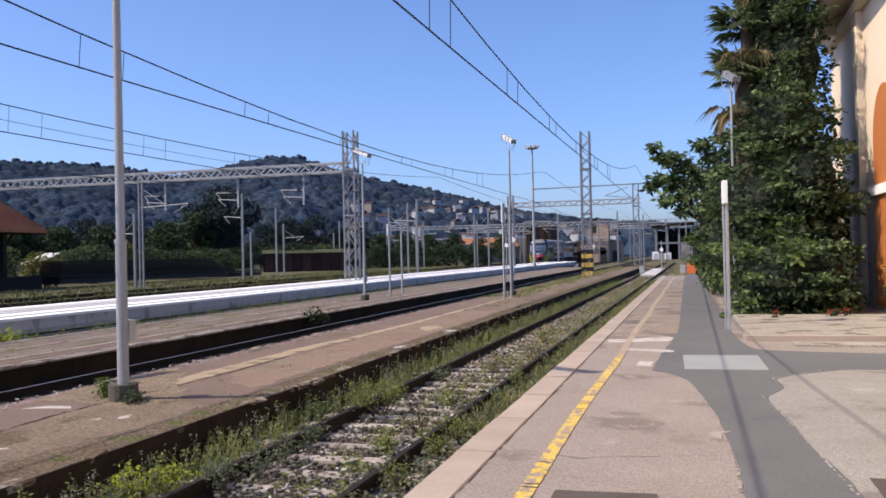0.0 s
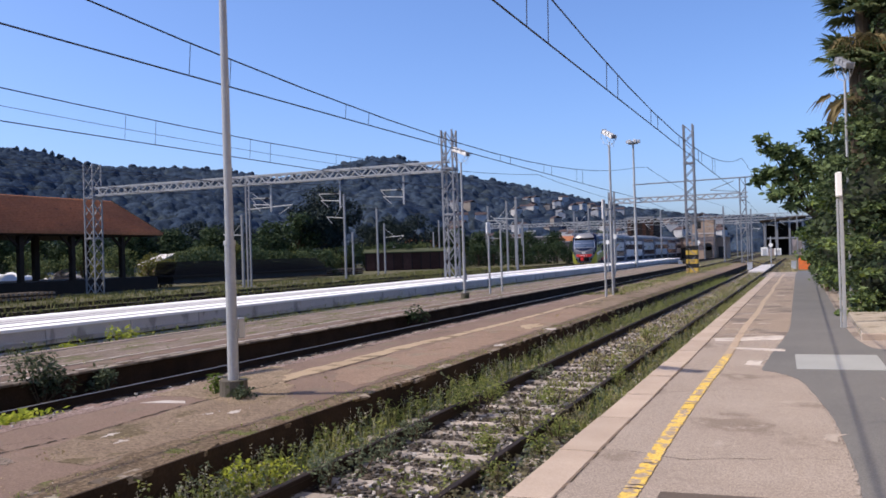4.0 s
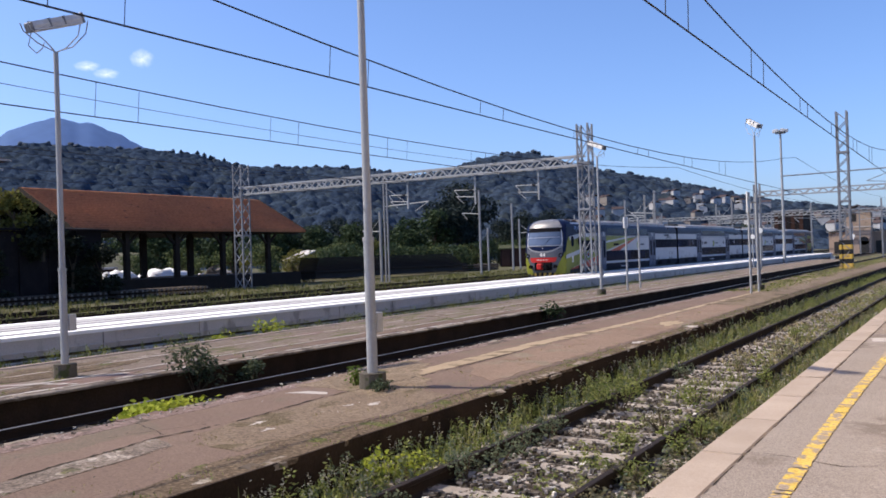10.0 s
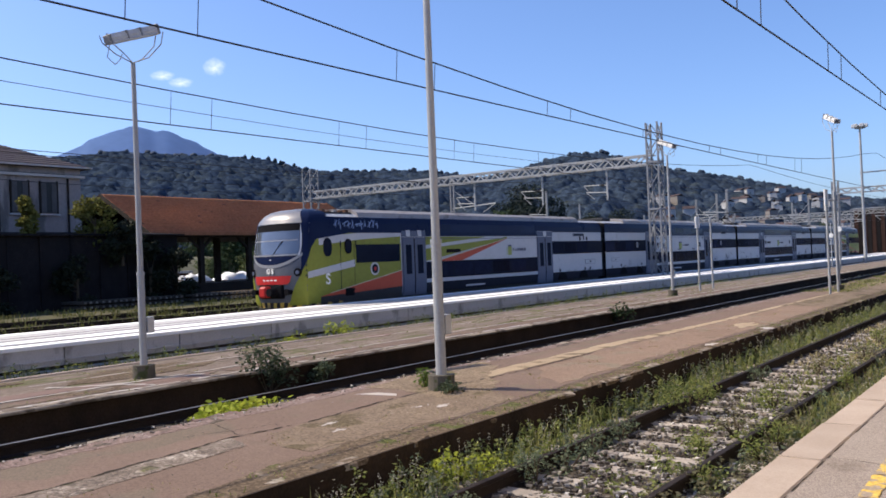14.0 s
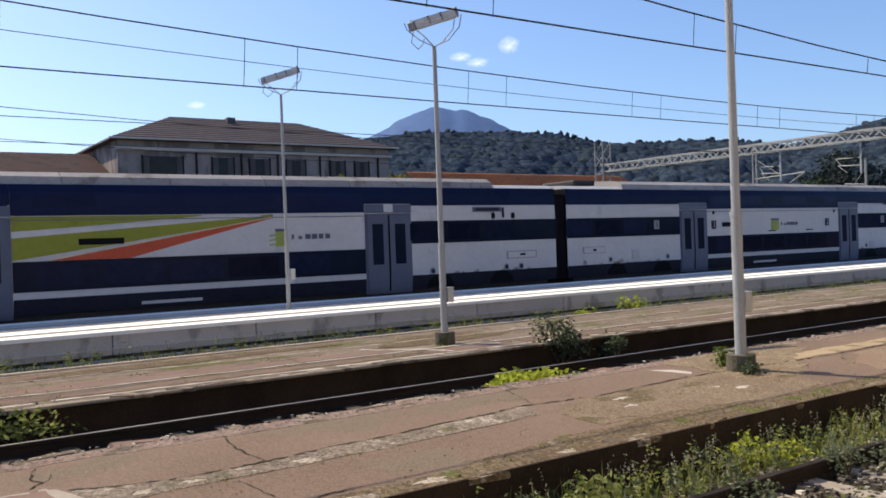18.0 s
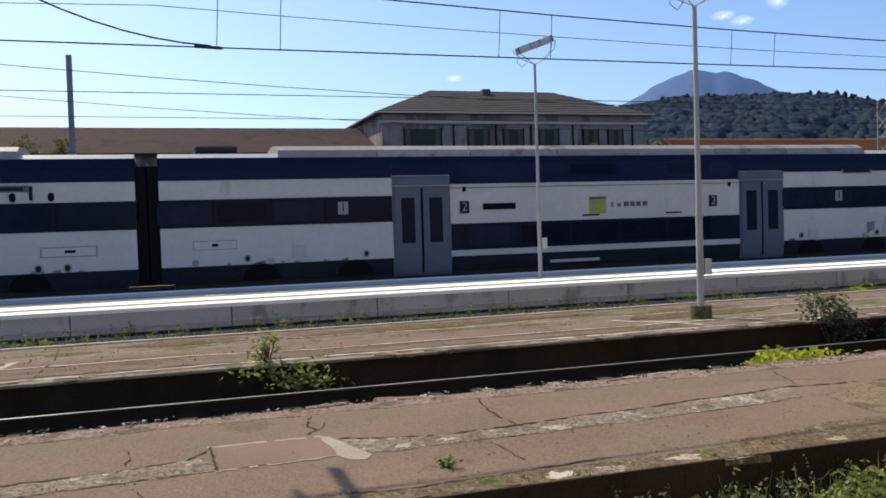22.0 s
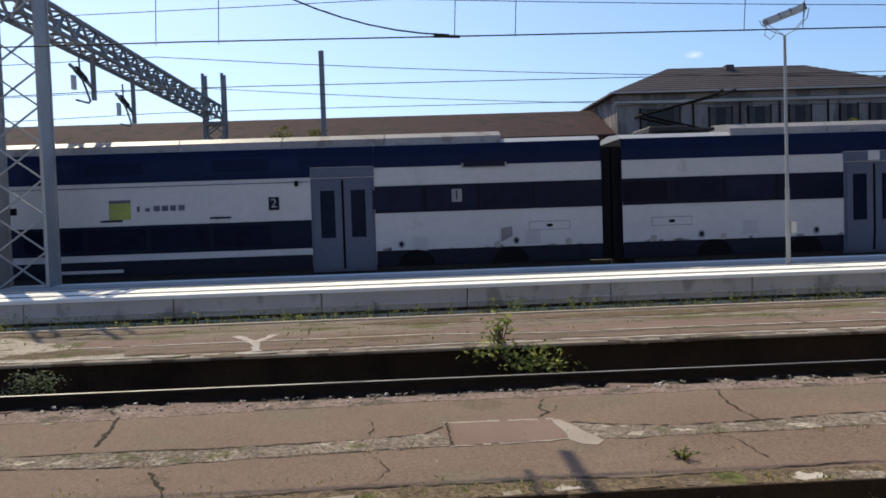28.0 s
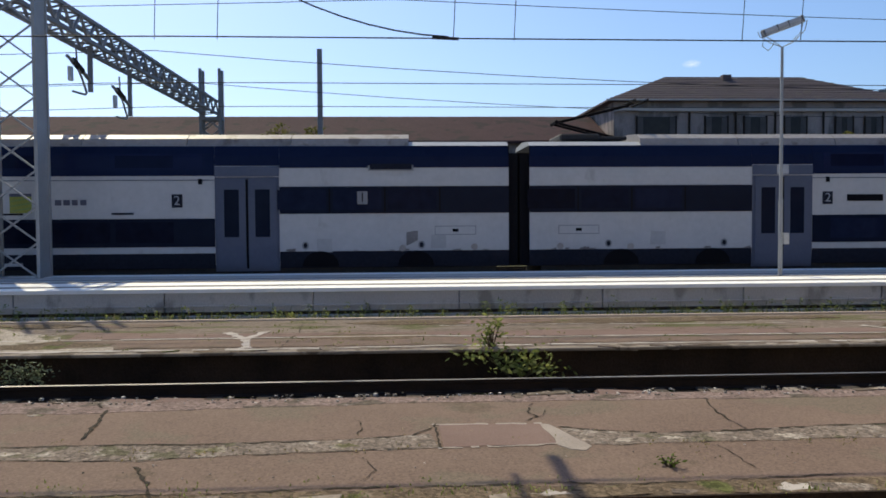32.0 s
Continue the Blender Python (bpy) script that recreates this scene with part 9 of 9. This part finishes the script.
M["brick_wall"] = mat("weathered_brick", (0.16, 0.115, 0.095), 0.9, 0, (0.22, 0.16, 0.13), 0.5, 0.8, 0.12, 6, 0.3, 0.02)
bs_ = thing("boarded_hut", "long dark brown boarded hut", "hut", at=pose(-69, 133, -0.6, 0, 0, -65))
part("wall", bx(-3, 3, -1, 13.5, 0, 3.0), M["black_board"], bs_)
part("roof", gable_roof(bmesh.new(), 3, -3, -1, 13.5, 3.0, 3.5, 0.3), M["roof_mossy"], bs_, "mossy greenish roof")
for k in range(9):
    part("board", bx(2.99, 3.05, -0.8 + k * 1.55, 0.6 + k * 1.55, 0.1, 2.9), M["board_red"], bs_)
for k in range(6):
    part("gable_board", bx(-2.9 + k, -1.96 + k, -1.06, -0.99, 0.1, 2.9), M["board_red"], bs_)


def low_wall(az0, az1, r, h, cap, material, label):
    """A straight low wall with a capping, between two bearings."""
    a, b = spot(az0, r).translation, spot(az1, r).translation
    d = b - a
    w = thing("yard_wall", label, "wall", "yard walls", at=pose(a.x, a.y, -0.6, 0, 0, math.degrees(math.atan2(d.y, d.x))))
    n = max(1, round(d.length / 4))
    for i in range(n):
        part("bay", bx(d.length * i / n, d.length * (i + 1) / n - 0.02, -0.15, 0.15, 0, h, bev=0.01), M[material], w)
    part("cap", bx(0, d.length, -0.22, 0.22, h, h + 0.28, bev=0.02), M[cap], w, "pale capping")
    return w


M["bank_grass"] = mat("dull_grassy_bank", (0.10, 0.10, 0.068), 0.95, 0, (0.17, 0.165, 0.115), 0.5, 0.9, 0.3, 5, 0.6, 0.05, spots=(0.07, 0.08, 0.04), spot_scale=0.5, spot_at=0.55)
V, F = [], []
for j in range(29):
    for i in range(13):
        x, y = -93 - i * 3.0, 28 + j * 2.5
        lift = min(1, i / 4) * min(1, j / 5, (28 - j) / 5)
        V.append((x, y, -0.75 + 4.2 * lift * lift * (3 - 2 * lift) + 0.5 * lift * noise.noise((x * 0.2, y * 0.2, 1))))
for j in range(28):
    for i in range(12):
        F.append((j * 13 + i, j * 13 + i + 1, j * 13 + i + 14, j * 13 + i + 13))
tagged(raw("earth_bank", V, F, M["bank_grass"], smooth=True), "dull grassy earth bank behind the shed", "bank", kind="structure")
low_wall(55.5, 52.3, 108, 1.9, "concrete", "board_red", "dark red low wall with a pale capping behind the shed")
low_wall(35.0, 32.2, 172, 5.2, "concrete", "brick_wall", "long wall with a pale edge behind the yard")
low_wall(26.5, 14.0, 214, 4.6, "concrete", "sleeper_old", "long dull wall with a pale edge beyond the tracks")
low_wall(22.0, 9.5, 236, 6.4, "concrete", "sleeper_old", "long dull wall with a pale edge beyond the tracks")
hut = thing("yard_hut", "small hut with a pale tin roof behind the yard", "hut", at=spot(40.4, 138))
part("wall", bx(-3, 3, -4, 4, 0, 2.3), M["brick_wall"], hut)
part("roof", gable_roof(bmesh.new(), 3, -3, -4, 4, 2.3, 3.6, 0.4), M["concrete"], hut, "pale tin roof")
g = random.Random(31)
heap = thing("rubble_heap", "heap of grey broken slabs and boards", "rubble heap", at=spot(46.4, 104))
for k in range(46):
    u, w_ = g.gauss(0, 1.7), g.gauss(0, 1.0)
    h = max(0.1, 2.2 - 0.55 * abs(u) - 0.4 * abs(w_)) * g.random()
    bm = bx(-g.uniform(0.3, 0.9), g.uniform(0.3, 0.9), -0.3, 0.3, -0.08, 0.08)
    bmesh.ops.transform(bm, matrix=pose(u, w_, h, g.uniform(-40, 40), g.uniform(-40, 40), g.uniform(0, 180)), verts=bm.verts)
    part("slab", bm, M[("sleeper_old", "concrete", "sleeper_dark")[k % 3]], heap)
dark = thing("boarded_tower", "dark boarded tower behind the tracks", "building", at=spot(9.6, 196))
part("wall", bx(-2.9, 2.9, -2.9, 2.9, 0, 9.0), M["wood_dark"], dark)
for k in range(7):
    part("board", bx(-2.8 + k * 0.82, -2.1 + k * 0.82, -2.98, -2.9, 0.2, 8.8), M["black_board" if k % 2 else "board_red"], dark)
part("roof", bx(-3.1, 3.1, -3.1, 3.1, 9.0, 9.3, bev=0.05), M["galv_dark"], dark)


M["tile_hazy"] = mat("dull_brown_roof", (0.055, 0.045, 0.048), 0.9, 0, (0.10, 0.072, 0.068), 0.3, 0.8, 0.1, 3, 0.2, 0.02)


def cottage(at, w, d, h, wall, label="small house with a tiled roof", windows=True):
    ho = thing("house", label, "house", "houses", at=at)
    part("wall", bx(-w / 2, w / 2, -d / 2, d / 2, -7, h), wall, ho)
    part("roof", gable_roof(bmesh.new(), -w / 2, w / 2, -d / 2, d / 2, h, h + w * 0.24, 0.4), M["tile_red"] if windows is True and h < 4.5 else M["tile_hazy"], ho)
    if windows:
        for k in range(max(1, int(d / 3))):
            for z in ((1.0,) if h < 4.5 else (1.0, 3.8)):
                part("window", bx(w / 2, w / 2 + 0.05, -d / 2 + 1.0 + k * 3, -d / 2 + 2.0 + k * 3, z, z + 1.4), M["shutter"], ho)
        part("window", bx(-0.5, 0.5, -d / 2 - 0.05, -d / 2, 1.0, 2.4), M["shutter"], ho)
    return ho


M["wall_white"] = mat("white_house_wall", (0.30, 0.31, 0.33), 0.9, 0, (0.46, 0.46, 0.46), 0.3, 0.8, 0.05, 4, 0.1, 0.01)
M["wall_ochre"] = mat("ochre_house_wall", (0.19, 0.175, 0.165), 0.9, 0, (0.25, 0.23, 0.21), 0.3, 0.8, 0.05, 4, 0.1, 0.01)
cottage(spot(23.6, 205, -1), 9, 12, 4.2, M["wall_ochre"], "house with an orange roof behind the yard")
cottage(spot(13.2, 230, -1), 9, 14, 4.4, M["wall_ochre"], "house with an orange roof behind the yard")
g = np.random.default_rng(17)
for k in range(64):
    az = g.uniform(5.0, 22.5)
    r = g.uniform(480, 1050)
    if hill_z(az, r) > r * math.tan(radians(3.3)) or hill_z(az, r) < r * math.tan(radians(0.4)):
        continue
    p = place(az, r)
    cottage(pose(p.x, p.y, p.z + 3.2, 0, 0, g.uniform(0, 180)), g.uniform(6, 9), g.uniform(8, 13), g.uniform(4.6, 7.0), M["wall_white"] if g.random() < 0.85 else M["wall_ochre"], "pale house on the wooded hillside", windows=True)

# signal house far along the line, with an arched wing
M["wall_beige"] = mat("beige_weathered_wall", (0.34, 0.255, 0.20), 0.9, 0, (0.42, 0.33, 0.265), 0.5, 0.8, 0.12, 6, 0.3, 0.02, spots=(0.24, 0.19, 0.155), spot_scale=0.7, spot_at=0.57)
sg = thing("signal_house", "beige signal house with a low tower and an arched wing", "building", at=pose(-18.2, 176, -0.6))
part("tower", bx(-2.1, 2.1, -1.9, 1.9, 0, 8.1), M["wall_beige"], sg)
part("tower_roof", gable_roof(bmesh.new(), 2.1, -2.1, -1.9, 1.9, 8.1, 8.9, 0.5), M["tile_brown"], sg)
part("string_course", bx(-2.16, 2.16, -1.96, 1.96, 4.9, 5.1), M["plaster_pale"], sg)
part("wing", bx(-5.5, 4.2, 2.0, 9, 0, 4.2), M["wall_beige"], sg)
part("wing_roof", gable_roof(bmesh.new(), 4.2, -5.5, 2.0, 9, 4.2, 5.0, 0.4), M["galv_dark"], sg, "grey metal roof")
for x in (-4.6, 2.5):
    part("archway", bx(x, x + 1.2, 1.92, 2.02, 0.2, 2.4), M["shutter"], sg)
bm = bmesh.new()
bmesh.ops.create_cone(bm, cap_ends=True, segments=20, radius1=0.8, radius2=0.8, depth=0.1, matrix=pose(0.9, -1.92, 2.4, 90))
box(bm, 0.1, 1.7, -1.97, -1.87, 0.2, 2.4)
part("archway", bm, M["shutter"], sg, "tall dark arch")
part("window", bx(-1.3, -0.3, -1.96, -1.89, 6.0, 7.3), M["shutter"], sg)
# two-storey open frame at the far end, dark inside
op = thing("open_frame_building", "unfinished two-storey frame building with dark open bays", "building", at=pose(-4.2, 205, -0.6))
part("roof", along_y(bmesh.new(), [(-4.9, 7.5), (4.6, 8.3), (4.6, 8.7), (-4.9, 7.85)], -1.2, 13), M["concrete_dark"], op, "dark sloping roof")
part("back_wall", bx(-4.0, 4.2, 11.6, 12, 0, 7.4), M["wood_dark"], op)
part("side_wall", bx(-4.3, -4.0, 1.6, 12, 0, 7.4), M["plaster"], op, "pale plastered side wall")
part("upper_floor", bx(-3.9, 4.2, -0.3, 11.5, 3.7, 4.05), M["galv_dark"], op)
for x in (-3.9, -1.4, 1.2, 3.9):
    part("pillar", bx(x - 0.22, x + 0.22, -0.4, 0.05, 0, 7.5), M["galv_dark"], op)
part("low_wall", bx(-3.6, -1.7, -0.25, -0.05, 0, 1.6), M["plaster"], op)
part("low_wall", bx(1.5, 3.6, -0.25, -0.05, 0, 3.6), M["plaster"], op)
for x, h in ((-6.6, 1.9), (-3.9, 1.6)):
    bc = thing("white_container", "white box container beside the frame building", "container", "white containers", at=pose(x - 1.5, 200, -0.6))
    part("body", bx(-0.7, 0.7, -0.6, 0.6, 0.1, h, bev=0.04), M["white_paint"], bc)
    part("door", bx(-0.4, 0.4, -0.64, -0.6, 0.2, h - 0.3), M["sign_grey"], bc)
    part("skid", bx(-0.7, 0.7, -0.5, 0.5, 0, 0.1), M["t_dark"], bc)


# ---- what moves ----
TRAIN_ROWS = [(0, 139), (3, 110.5), (6, 82.7), (9, 59.4), (10, 51.4), (11.5, 40.3), (13, 29.3), (14, 21.8), (15, 14.5), (16.2, 6.4), (17.5, -1.97), (18, -4.97), (18.5, -7.86), (19, -10.7), (19.5, -13.4),
              (20, -16.1), (20.5, -18.75), (21, -21.3), (22, -26.2), (23, -30.92), (24, -34.97), (25, -38.5), (26, -41.4), (26.5, -42.7), (27.5, -44.9), (28.5, -46.6), (29, -47.32), (29.5, -47.84), (30, -48.09), (30.5, -48.14), (32, -48.14)]


def motions():
    for car, back in TRAIN:
        walk(car, [(t, pose(-24.3, y + back, 0)) for t, y in TRAIN_ROWS])


motions()
